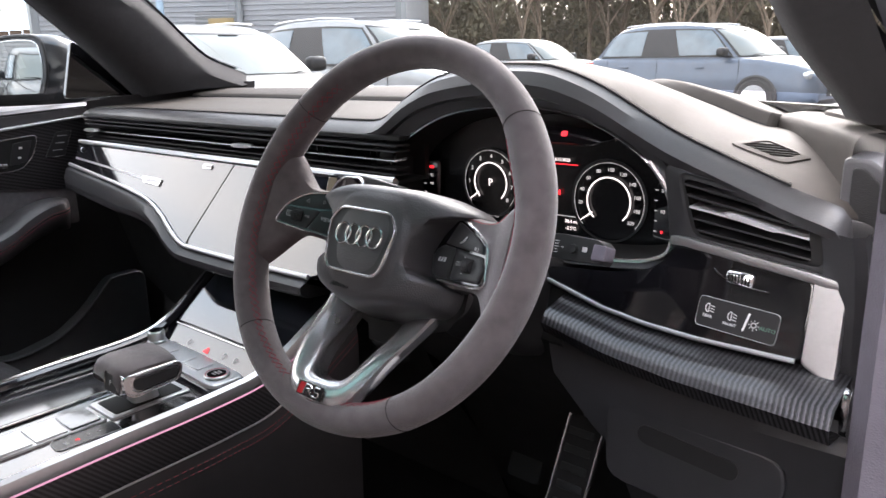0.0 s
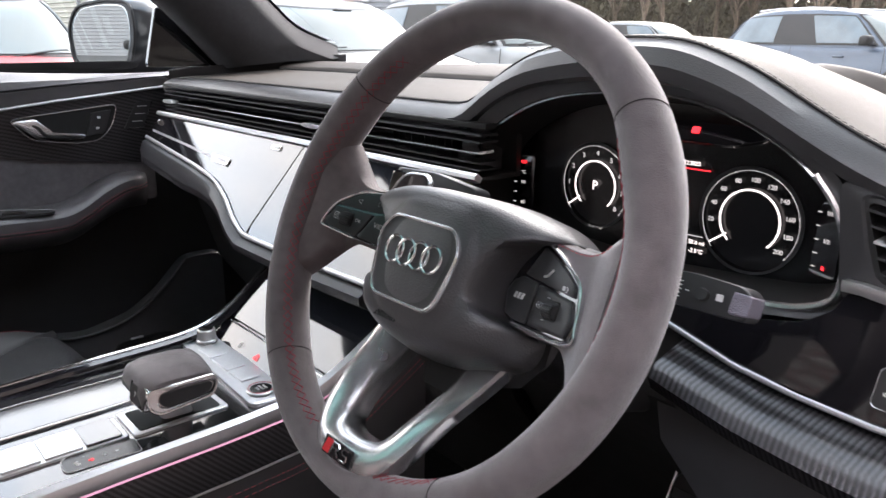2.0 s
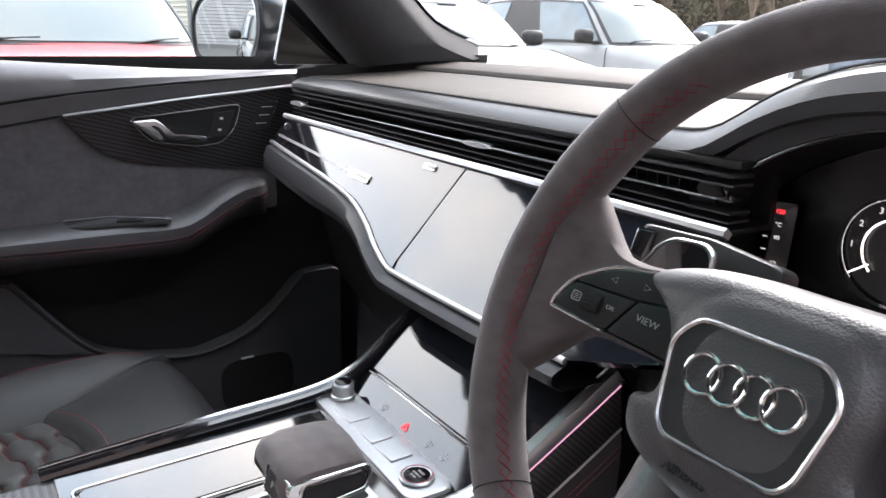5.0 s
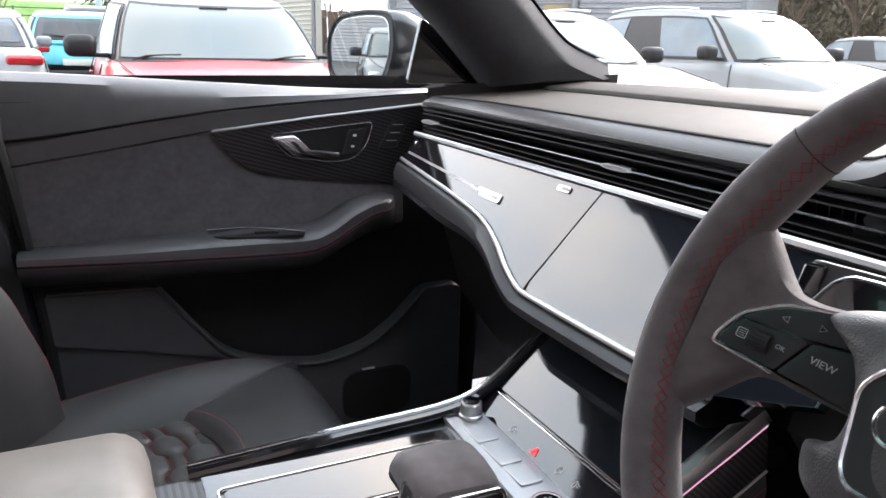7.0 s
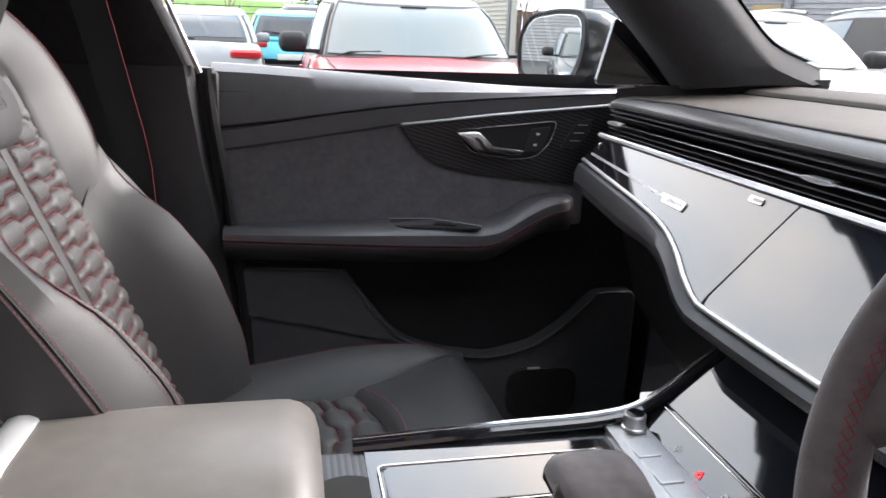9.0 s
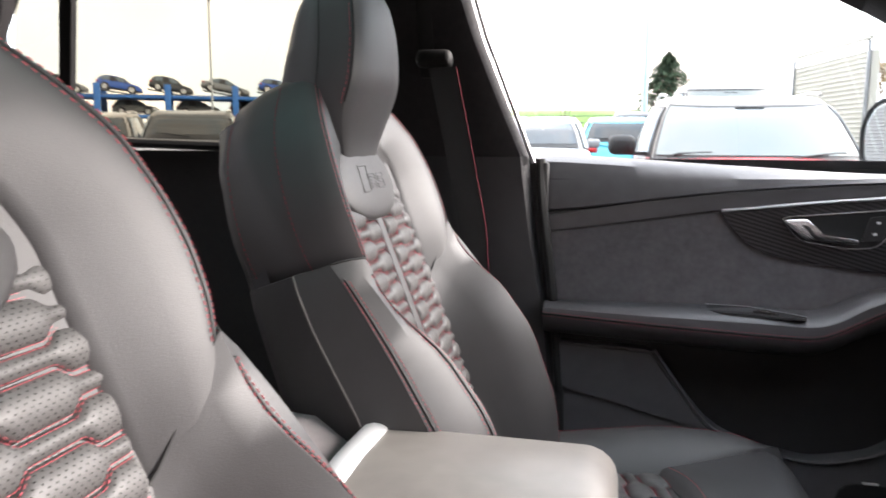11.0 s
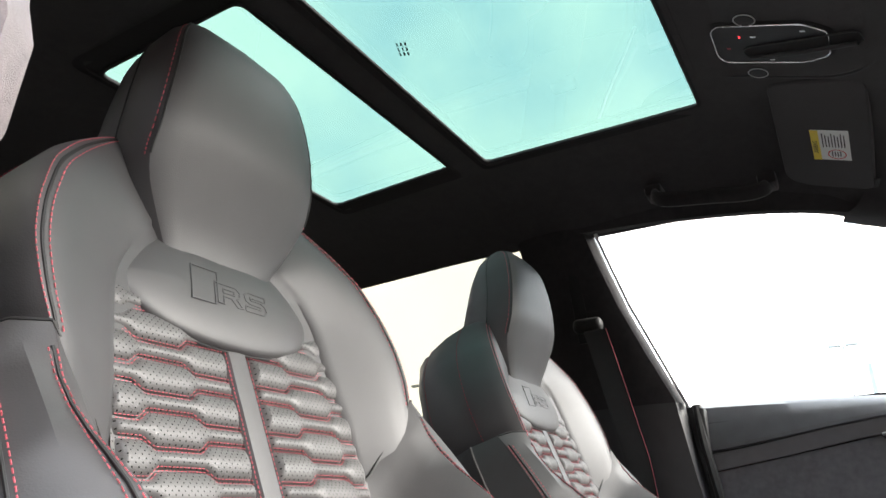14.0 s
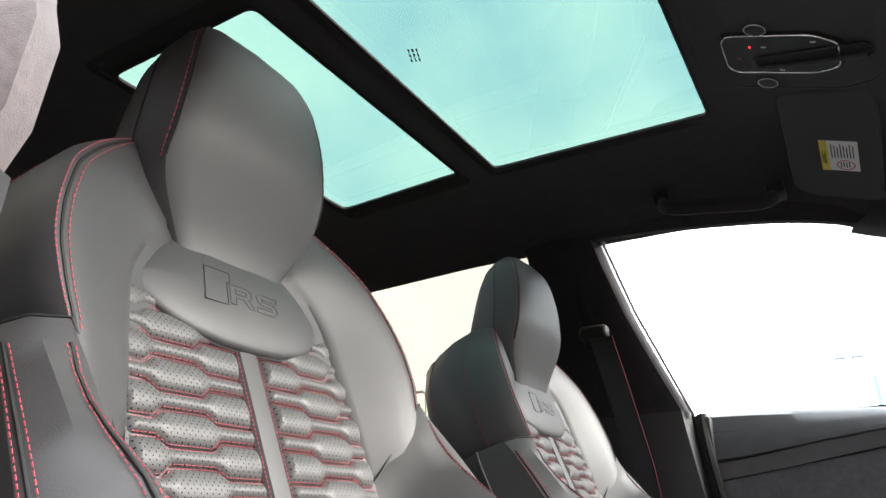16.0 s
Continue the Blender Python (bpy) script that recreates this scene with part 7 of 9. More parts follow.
for k in range(5):
    part("pedal_rib", rbox(-0.018, 0.020, -0.068 + k * 0.024, -0.058 + k * 0.024, 0.0, 0.003, 0.001), PLASTIC, pedal, m=PD)


def pane(pts, mat, name, label):
    bm = bmesh.new()
    bm.faces.new([bm.verts.new(p) for p in pts])
    ob = part(name, bm, mat, body, label)
    ob.visible_shadow = False
    return ob


rows = []
for g in spread(0, 1, 7):
    row = []
    for f in spread(-1, 1, 15):
        x = f * (0.765 - 0.09 * g)
        y0 = cowl_y(0.70 * f) + 0.03
        y1 = 0.40 + 0.05 * (1 - f * f)
        row.append(V(x, y0 + (y1 - y0) * g, 1.19 + (1.545 - 0.03 * f * f - 1.19) * g + 0.03 * math.sin(g * math.pi)))
    rows.append(row)
ob = part("windscreen", loft(rows), DIMMING, body, "windscreen with a tint that dims the outside")
ob.visible_shadow = False
pane([V(-0.80, -0.05, 1.19), V(-0.80, 0.62, 1.18), V(-0.73, 0.69, 1.305), V(-0.668, 0.36, 1.505), V(-0.635, 0.11, 1.565), V(-0.625, -0.20, 1.595)], DIMMING, "side_window", "clear front side window")
for q in (-1, 1):
    pane([V(q * 0.80, -0.32, 1.21), V(q * 0.80, -1.20, 1.23), V(q * 0.655, -1.02, 1.56), V(q * 0.635, -0.33, 1.58)], PRIVACY, "rear_side_window", "rear side window")
for q in (-1, 1):
    part("window_divider", loft([[V(q * (x + 0.008), y - 0.016, z), V(q * (x - 0.006), y - 0.015, z), V(q * (x - 0.006), y + 0.013, z), V(q * (x + 0.008), y + 0.014, z)] for x, y, z in ((0.800, -1.060, 1.20), (0.735, -0.990, 1.36), (0.672, -0.926, 1.50), (0.636, -0.890, 1.58))], True, True), DEEP, body, "black bar before the quarter glass")
pane([V(-0.66, -2.25, 1.14), V(0.66, -2.25, 1.14), V(0.58, -1.62, 1.39), V(-0.58, -1.62, 1.39)], PRIVACY, "rear_window", "rear window")

# roof fittings
console_top = thing("overhead_console", (-0.03, 0.24, 1.56), "black overhead console with lit touch controls", "overhead console")
OC = frame_of((-0.062, 0.250, 1.5905), (0, 1, -0.36), (1, 0, 0))
part("housing", plate(rrect(0.262, 0.376, 0.075, 8), 0.014, 0.006), LINING, console_top, m=OC @ pose(-0.004, 0, 0.002))
part("housing_rim", sweep([V(x - 0.004, y, 0.001) for x, y in rrect(0.262, 0.376, 0.075, 8)], ring(0.0028, n=6), closed=True), PLASTIC, console_top, m=OC)
pan = rounded([(-0.068, -0.048), (-0.078, -0.034), (-0.078, 0.036), (-0.068, 0.050), (0.038, 0.050), (0.068, 0.030), (0.068, -0.030), (0.038, -0.048)], 0.010)
part("panel_well", plate([(x * 1.10, y * 1.10) for x, y in pan], 0.002, 0.0006), DEEP, console_top, m=OC @ pose(0.002, -0.089, 0.0030))
part("panel", plate(pan, 0.004, 0.001), PLASTIC, console_top, "black touch panel", m=OC @ pose(0.002, -0.089, 0.0050))
part("panel_rim", sweep([V(x, y, 0.0004) for x, y in pan], ring(0.0011, n=6), closed=True), SATIN, console_top, "thin chrome outline", m=OC @ pose(0.002, -0.089, 0.0050))
part("panel_rim", sweep([V(x, y, 0.0052) for x, y in pan], ring(0.0009, n=5), closed=True), CHROME, console_top, m=OC @ pose(0.002, -0.089, 0))
part("grip_recess", plate(rrect(0.150, 0.028, 0.010), 0.003, 0.0008), DEEP, console_top, m=OC @ pose(0.036, -0.090, 0.0062, 0, 0, 16))
part("recess_rim", sweep([V(x, y, 0.0066) for x, y in rrect(0.152, 0.030, 0.011)], ring(0.0011, n=5), closed=True), PLASTIC, console_top, m=OC @ pose(0.036, -0.090, 0, 0, 0, 16))
part("grip_bar", sweep([V(-0.03, -0.118, 0.009), V(0.04, -0.099, 0.011), V(0.104, -0.080, 0.010)], ring(0.004, 0.003, 8)), PLASTIC, console_top, m=OC)
for y in (-0.170, -0.026, 0.10):
    cup = part("reading_lamp", lathe([(0.013, 0), (0.0145, 0.002), (0.011, 0.003), (0, 0.002)], 24), PLASTIC, console_top, m=OC @ pose(-0.028, y, 0.0025))
    part("lamp_ring", sweep([V(0.0135 * math.cos(a), 0.0135 * math.sin(a), 0.0026) for a in spread(0, 6.1, 24)], ring(0.0008, n=5), closed=True), ALU, cup, m=OC @ pose(-0.028, y, 0.0025))
for x, y in ((-0.022, -0.068), (0.040, -0.056), (0.014, -0.094), (0.062, -0.074), (-0.004, -0.130)):
    part("icon", plate(rrect(0.007, 0.0035, 0.001), 0.0003, 0.0001), WHITE_MARK, console_top, m=OC @ pose(x, y, 0.0056))
part("icon", plate(rrect(0.002, 0.006, 0.0008), 0.0003, 0.0001), GLOW_RED, console_top, "red lamp", m=OC @ pose(-0.040, -0.068, 0.0056))
part("icon", plate(rrect(0.006, 0.003, 0.0008), 0.0003, 0.0001), RED, console_top, m=OC @ pose(-0.058, -0.098, 0.0056))

visor = thing("sun_visor", (-0.40, 0.28, 1.54), "folded grey fabric sun visor with airbag warning label", "sun visor")
VM = frame_of((-0.405, 0.285, 1.556), (1, 0, 0.19), (0, -1, 0.40))
part("board", plate(rounded([(-0.160, -0.075), (-0.160, 0.045), (-0.135, 0.066), (0.135, 0.062), (0.150, -0.075)], 0.02, 4), 0.016, 0.006), SUEDE_DARK, visor, m=VM @ pose(0, 0, 0.004))
lab = part("warning_label", plate(rrect(0.085, 0.056, 0.001), 0.0005, 0.0001), material("paper_white", (0.8, 0.8, 0.78), 0.5, vary=0.04), visor, "white and yellow warning label", m=VM @ pose(-0.026, -0.016, 0.0046))
LM = VM @ pose(-0.026, -0.016, 0.0050)
part("yellow_band", rbox(-0.0425, 0.0425, 0.016, 0.028, 0, 0.0003, 0), material("label_yellow", (0.8, 0.62, 0.05), 0.5, vary=0.05), lab, m=LM)
letters("AIRBAG", 0.010, DEEP, lab, LM @ pose(-0.004, 0.0222, 0.0004))
part("red_ring", sweep([V(-0.024 + 0.013 * math.cos(a), -0.008 + 0.013 * math.sin(a), 0.0005) for a in spread(0, 6.1, 28)], ring(0.0009, 0.0004, 4), closed=True), material("label_red", (0.6, 0.03, 0.04), 0.5, vary=0.05), lab, m=LM)
part("print", joined(*[rbox(-0.032 + 0.002 * (k % 2), -0.016 - 0.001 * (k % 3), -0.002 - k * 0.004, -0.0005 - k * 0.004, 0, 0.0003, 0) for k in range(4)], *[rbox(-0.004, 0.034 - 0.004 * (k % 3), 0.010 - k * 0.0045, 0.0115 - k * 0.0045, 0, 0.0003, 0) for k in range(8)]), DEEP, lab, m=LM)
part("pivot", lathe([(0.008, -0.02), (0.008, 0.02), (0, 0.022)], 14), PLASTIC, visor, m=VM @ pose(-0.145, -0.075, -0.005, 0, 90, 0))

grab = thing("grab_handle", (-0.52, 0.09, 1.54), "black folding grab handle on the roof rail", "grab handle")
GO = Matrix.Translation((0.036, 0.0, 0.022))
part("bar", sweep(curve_through([(-0.548, -0.005, 1.542), (-0.525, 0.006, 1.522), (-0.512, 0.035, 1.508), (-0.508, 0.095, 1.497), (-0.514, 0.155, 1.489), (-0.530, 0.182, 1.497), (-0.556, 0.192, 1.513)], 28), ring(0.009, 0.014, 10)), LINING, grab, m=GO)
for y, z in ((-0.005, 1.548), (0.192, 1.520)):
    part("mount", rbox(-0.585, -0.535, y - 0.016, y + 0.016, z - 0.012, z + 0.012, 0.006), LINING, grab, m=GO)

BELT_RED = material("belt_edge_red", (0.16, 0.012, 0.022), 0.8, vary=0.2, scale=300)
for q, name in ((-1, "seat_belt"), (1, "seat_belt")):
    belt = thing(name, (q * 0.66, -0.14, 1.05), "black seat belt with red edging on the centre pillar", "seat belt", "seat belts")
    base = (0.622, -0.195, 1.352)
    dy = 0.0 if q < 0 else 0.05
    path = [(q * 0.602, -0.178 + dy, 1.345), (q * 0.606, -0.165 + dy, 1.28), (q * 0.616, -0.145 + dy, 1.17), (q * 0.626, -0.128 + dy, 1.06), (q * 0.632, -0.125 + dy, 0.90), (q * 0.632, -0.12 + dy, 0.70)]
    if q > 0:
        path = [(0.632, -0.17, 1.345), (0.645, -0.135, 1.17), (0.648, -0.12, 1.06), (0.640, -0.12, 0.90), (0.632, -0.12, 0.70)]
    pts = curve_through(path, 24)
    part("webbing", loft([[p + V(0, -0.023, 0), p + V(-q * 0.001, 0, 0), p + V(0, 0.023, 0), p + V(q * 0.002, 0, 0)] for p in pts], True, True), BELT, belt)
    for ey in ((0.0235,) if q < 0 else (-0.0235,)):
        part("edging", sweep([p + V(-q * 0.0006, ey, 0) for p in pts], ring(0.0007, n=4), up=(0, 1, 0)), BELT_RED, belt)
    part("belt_guide", moved(rbox(-0.014, 0.014, -0.030, 0.030, -0.014, 0.014, 0.010, 3), pose(q * 0.618, -0.195 + dy * 0.6, 1.360, 0, q * 14, 0)), DEEP, belt, "black height adjuster")
    part("adjuster_slot", moved(rbox(-0.006, 0.006, -0.014, 0.014, -0.09, 0.09, 0.005), pose(q * 0.634, -0.215, 1.42, 0, -q * 14, 0)), DEEP, belt)

# ================= passenger door =================
door = thing("passenger_door", (-0.78, 0.33, 0.46), "closed passenger door with suede insert and carbon trim", "car door")
DX = -0.748


def DF(x=DX):
    return frame_of((x, 0, 0), (0, 1, 0), (0, 0, 1))


rows = []
for y in spread(-0.028, 0.80, 60):
    s = soft([(-0.03, 1.205), (0.171, 1.193), (0.385, 1.180), (0.52, 1.172), (0.72, 1.172), (0.82, 1.177)], y, 0.12)
    t = soft([(-0.03, 1.097), (0.167, 1.128), (0.351, 1.150), (0.661, 1.168), (0.80, 1.172)], y, 0.12)
    m_ = (s + t) / 2
    rows.append([V(-0.835, y, s - 0.012), V(-0.815, y, s), V(-0.790, y, s - 0.001), V(-0.765, y, s - 0.012), V(-0.752, y, m_), V(-0.746, y, t + 0.002), V(-0.750, y, t - 0.002), V(-0.7515, y, t - 0.03)])
sill = part("sill_pad", loft(rows), DOOR_LEATHER, door, "black leather window sill pad")
part("stitching", dashes([r[5] + V(0.001, 0, 0.006) for r in rows], 0.005, 0.0005), GREY_THREAD, sill)
part("seam", sweep([r[6] + V(0.001, 0, 0.0) for r in rows], ring(0.0014, n=5)), DEEP, sill)
part("base_panel", loft([[V(x, y, z) for y in spread(-0.02, 0.80, 14)] for x, z in ((-0.754, 1.16), (-0.756, 1.0), (-0.758, 0.88), (-0.775, 0.75), (-0.79, 0.46))]), PLASTIC, door)
part("outer_skin", loft([[V(x, y, z) for y in (-0.04, 0.4, 0.85)] for x, z in ((-0.845, 1.195), (-0.93, 1.08), (-0.985, 0.85), (-0.97, 0.46))]), PAINT, door, "dark grey painted outer skin")
ins = [(-0.02, 1.064), (0.121, 1.085), (0.30, 1.112), (0.34, 1.045), (0.39, 1.031), (0.62, 1.002), (0.62, 0.93), (0.30, 0.925), (0.0, 0.925)]
part("suede_insert", plate(rounded(list(reversed(ins)), 0.008), 0.006, 0.004), DOOR_SUEDE, door, "dark grey suede insert", m=DF(DX + 0.002))
part("insert_top", plate(rounded(list(reversed([(-0.022, 1.094), (0.16, 1.124), (0.30, 1.142), (0.45, 1.154), (0.66, 1.166), (0.66, 1.153), (0.45, 1.134), (0.30, 1.116), (0.121, 1.087), (-0.022, 1.066)])), 0.003), 0.006, 0.003), DOOR_LEATHER, door, m=DF(DX + 0.004))
cb = [(0.276, 1.110), (0.30, 1.078), (0.328, 1.052), (0.36, 1.037), (0.42, 1.026), (0.60, 1.004), (0.625, 1.03), (0.66, 1.10), (0.672, 1.147)]
part("carbon_trim", plate(rounded(list(reversed(cb)), 0.004), 0.008, 0.002), CARBON_DOOR, door, "carbon fibre door trim", m=DF(DX + 0.007))
part("trim_strip", sweep([V(DX + 0.009, 0.280, 1.1105), V(DX + 0.010, 0.45, 1.130), V(DX + 0.010, 0.674, 1.1505)], ring(0.0030, 0.0030, 8)), ALU, door, "aluminium trim strip")
hb = rounded([(0.372, 1.102), (0.558, 1.120), (0.545, 1.080), (0.520, 1.055), (0.48, 1.052), (0.405, 1.064)], 0.012)
handle = part("handle_bowl", plate(list(reversed(hb)), 0.003, 0.0008), DEEP, door, m=DF(DX + 0.0085))
part("bowl_rim", sweep([V(DX + 0.0088, y, z) for y, z in hb], ring(0.0016, n=6), closed=True, up=(1, 0, 0)), CHROME, handle)
part("handle_lever", sweep(curve_through([(DX + 0.014, 0.384, 1.094), (DX + 0.022, 0.412, 1.088), (DX + 0.024, 0.425, 1.073), (DX + 0.022, 0.45, 1.066), (DX + 0.016, 0.492, 1.064)], 16), ring(0.005, 0.006, 8), scale=lambda f: 0.5), DEEP, handle)
blade = rounded([(0.374, 1.099), (0.414, 1.102), (0.428, 1.080), (0.455, 1.073), (0.494, 1.069), (0.493, 1.062), (0.44, 1.060), (0.412, 1.066)], 0.006, 4)
part("lever_blade", plate(list(reversed(blade)), 0.010, 0.003, 0.003), SATIN, handle, "silver door pull lever", m=frame_of((DX + 0.021, 0, 0), (0, 1, 0), (0, 0, 1)))
part("lock_keys", plate(list(reversed(rounded([(0.510, 1.106), (0.546, 1.110), (0.530, 1.068), (0.498, 1.064)], 0.004))), 0.004, 0.001), BUTTON, handle, m=DF(DX + 0.011))
for z in (1.078, 1.097):
    part("icon", rbox(0.517, 0.523, z - 0.002, z + 0.002, 0, 0.0003, 0), WHITE_MARK, handle, m=DF(DX + 0.0114) @ pose(0.22 * (z - 1.087), 0, 0))
swp = part("memory_keys", plate(list(reversed(rounded([(0.594, 1.121), (0.625, 1.123), (0.604, 1.073), (0.567, 1.073)], 0.003))), 0.004, 0.001), BUTTON, door, "three memory keys", m=DF(DX + 0.0095))
for k in range(3):
    part("key_line", rbox(0.583 + 0.006 * k, 0.602 + 0.006 * k, 1.085 + 0.014 * k, 1.086 + 0.014 * k, 0, 0.0004, 0), WHITE_MARK, swp, m=DF(DX + 0.010))
part("key_frame", sweep([V(DX + 0.010, y, z) for y, z in ((0.567, 1.0725), (0.604, 1.0725), (0.625, 1.1235), (0.594, 1.1215))], ring(0.0008, n=5)), CHROME, swp)
# armrest that sweeps up into the pull
rows = []
for y, zt, zs, xin in ((-0.015, 0.941, 0.926, 0.060), (0.10, 0.942, 0.922, 0.070), (0.22, 0.945, 0.918, 0.078), (0.34, 0.946, 0.914, 0.080), (0.42, 0.944, 0.913, 0.079), (0.46, 0.953, 0.924, 0.074), (0.50, 0.975, 0.944, 0.066), (0.54, 0.988, 0.960, 0.056), (0.575, 0.990, 0.964, 0.046), (0.595, 0.984, 0.964, 0.020)):
    rows.append([V(DX - 0.004, y, zt), V(DX + xin * 0.6, y, zt + 0.001), V(DX + xin * 0.92, y, zt - 0.005), V(DX + xin, y, (zt + zs) / 2 + 0.004), V(DX + xin + 0.001, y, zs + 0.001), V(DX + xin * 0.98, y, zs - 0.008), V(DX + xin * 0.8, y, zs - 0.026), V(DX + xin * 0.4, y, zs - 0.040), V(DX - 0.004, y, zs - 0.046)])
path_rows = [curve_through([r[i] for r in rows], 36) for i in range(9)]
rows = [[path_rows[i][k] for i in range(9)] for k in range(36)]
arm = part("door_armrest", loft(rows, False, False), DOOR_LEATHER, door, "black leather door armrest with red stitching")
part("end_cap", loft([rows[-1], [sum(rows[-1], V(0, 0, 0)) / 9] * 9]), DOOR_LEATHER, arm)
part("stitching", joined(dashes([r[4] + V(0.0008, 0, 0.0032) for r in rows], 0.005, 0.00045), dashes([r[4] + V(0.0006, 0, -0.0034) for r in rows], 0.005, 0.00045)), RED, arm)
part("seam", sweep([r[4] + V(0.0004, 0, 0) for r in rows], ring(0.0013, n=5)), DEEP, arm)
SWM = frame_of((DX, 0, 0.9464), (0, 1, 0), (-1, 0, 0))
rec = rounded([(0.262, -0.006), (0.33, -0.008), (0.402, -0.058), (0.414, -0.074), (0.40, -0.080), (0.285, -0.066), (0.262, -0.050)], 0.010)
part("switch_recess", plate(rec, 0.004, 0.0008), PLASTIC, arm, "black window switch recess", m=SWM)
part("recess_line", sweep([SWM @ V(x, y, 0.0012) for x, y in ((0.262, -0.006), (0.33, -0.010), (0.375, -0.040), (0.412, -0.070))], ring(0.0007, n=5)), GREY_MARK, arm, "thin bright line round the recess")
part("window_switch", plate(rrect(0.040, 0.014, 0.004), 0.008, 0.002), BUTTON, arm, m=SWM @ pose(0.352, -0.056, 0.004, 0, 0, -22))
part("switch_edge", rbox(-0.014, 0.014, -0.0012, 0.0012, 0, 0.0012, 0), CHROME, arm, m=SWM @ pose(0.350, -0.063, 0.0045, 0, 0, -22))
# lower pocket
low = [(0.0, 0.868), (0.178, 0.862), (0.232, 0.787), (0.268, 0.742), (0.30, 0.718), (0.36, 0.696), (0.45, 0.680), (0.54, 0.700), (0.60, 0.74), (0.66, 0.80), (0.74, 0.80), (0.74, 0.47), (0.0, 0.47)]
part("lower_panel", plate(rounded(list(reversed(low)), 0.02, 3), 0.03, 0.006), DOOR_PLASTIC, door, "grained black lower panel round the pocket", m=DF(-0.732))
part("pocket_edge", sweep(curve_through([(-0.731, y, z) for y, z in low[1:10]], 30), ring(0.005, 0.004, 8)), DOOR_PLASTIC, door)
panel = [(0.004, 0.864), (0.172, 0.858), (0.228, 0.780), (0.262, 0.738), (0.286, 0.717), (0.127, 0.757), (0.004, 0.786)]
part("pocket_panel", plate(rounded(list(reversed(panel)), 0.006, 3), 0.012, 0.003), DOOR_PLASTIC, door, "raised upper part of the pocket panel", m=DF(-0.727))
part("speaker_grille", plate(rrect(0.14, 0.10, 0.03), 0.004, 0.001), PLASTIC, door, m=DF(-0.728) @ pose(0.56, 0.60, 0))
part("kick_light", rbox(-0.735, -0.728, 0.530, 0.555, 0.650, 0.6535, 0.001), WHITE_MARK, door)
part("door_edge", rbox(-0.80, -0.735, -0.03, -0.015, 0.47, 1.19, 0.006), RUBBER, door)

# door mirror outside
mirror = thing("door_mirror", (-0.98, 0.66, 1.16), "black door mirror reflecting parked cars", "mirror")
MM = frame_of((-1.000, 0.628, 1.240), (0.93, 0.36, 0), (0, 0, 1))
mo = rounded([(-0.098, -0.058), (-0.105, 0.02), (-0.07, 0.066), (0.02, 0.076), (0.10, 0.072), (0.105, 0.0), (0.075, -0.070), (-0.05, -0.070)], 0.028, 4)
mrows = [[MM @ V(x, y, 0.004) for x, y in mo], [MM @ V(x * 1.05, y * 1.06, -0.006) for x, y in mo], [MM @ V(x * 1.04 + 0.004, y * 1.05, -0.05) for x, y in mo], [MM @ V(x * 0.9 + 0.008, y * 0.9, -0.095) for x, y in mo], [MM @ V(x * 0.5 + 0.01, y * 0.5, -0.118) for x, y in mo]]
part("housing", loft(mrows, True, True), PAINT, mirror, "dark glossy mirror housing")
part("mirror_glass", plate([(x * 0.90, y * 0.90) for x, y in mo], 0.003, 0.001), MIRROR, mirror, "mirror glass", m=MM @ pose(0, 0, 0.0055))
part("rim", sweep([V(x, y, 0.004) for x, y in mo], ring(0.004, n=6), closed=True), PLASTIC, mirror, m=MM)
part("indicator", plate(rrect(0.008, 0.010, 0.002), 0.002, 0.0005), WHITE_MARK, mirror, m=MM @ pose(-0.108, 0.0, 0.002))
part("foot", sweep(curve_through([(-0.945, 0.70, 1.185), (-0.90, 0.72, 1.165), (-0.84, 0.73, 1.165)], 8), ring(0.03, 0.014, 10)), PLASTIC, mirror)


# ================= outside: car park =================
ASPHALT = material("asphalt", (0.07, 0.07, 0.07), 0.9, vary=0.3, scale=3, bump=0.8, bump_scale=120)


def ground_z(x):
    """The lot climbs gently away from the passenger side."""
    return 0.016 * (min(45.0, max(0.0, -x - 1.5)))


bm = loft([[V(x, y, ground_z(x)) for y in (-2500, -60, 60, 2500)] for x in (2500, 60, -1.5, -46.5, -2500)])
tagged(part("ground", bm, ASPHALT, None, smooth=0), "grey asphalt of a sloping car park", "ground", kind="structure")
LINE = material("line_paint", (0.6, 0.6, 0.58), 0.8, vary=0.2, scale=6)
for k in range(7):
    y = -0.35 + k * 2.9 - 5.8
    tagged(part("bay_line", loft([[V(x, y, ground_z(x) + 0.004), V(x, y + 0.1, ground_z(x) + 0.004)] for x in (-3.9, -6.2, -8.6)]), LINE, None, smooth=0), "white painted parking bay line", "marking", "bay lines", "structure")

# frost, with the sky's pale blue reflection painted into the same colour
FROSTED = material("frosted_car_glass", (0.115, 0.155, 0.17), 0.4, vary=0.3, scale=2.2, coat=0.2, alt=(0.19, 0.195, 0.18))
# side panes: reflected sky painted as an opaque pale blue
SKYGLASS = material("sky_toned_side_glass", (0.13, 0.17, 0.20), 0.25, vary=0.3, scale=2.5, coat=0.3)
REARGLASS = material("dark_rear_glass", (0.045, 0.052, 0.058), 0.15, vary=0.2, scale=3)
LAMP_RED = material("tail_lamp_red", (0.45, 0.01, 0.015), 0.15, vary=0.1, coat=1.0)
LAMP_CLEAR = material("head_lamp", (0.6, 0.62, 0.65), 0.12, metal=0.6, vary=0.1, coat=1.0)
TRIM = material("car_trim_black", (0.012, 0.012, 0.013), 0.5)
PLATE = material("plate_blank", (0.7, 0.7, 0.66), 0.5, vary=0.05)
PAINTS = {}


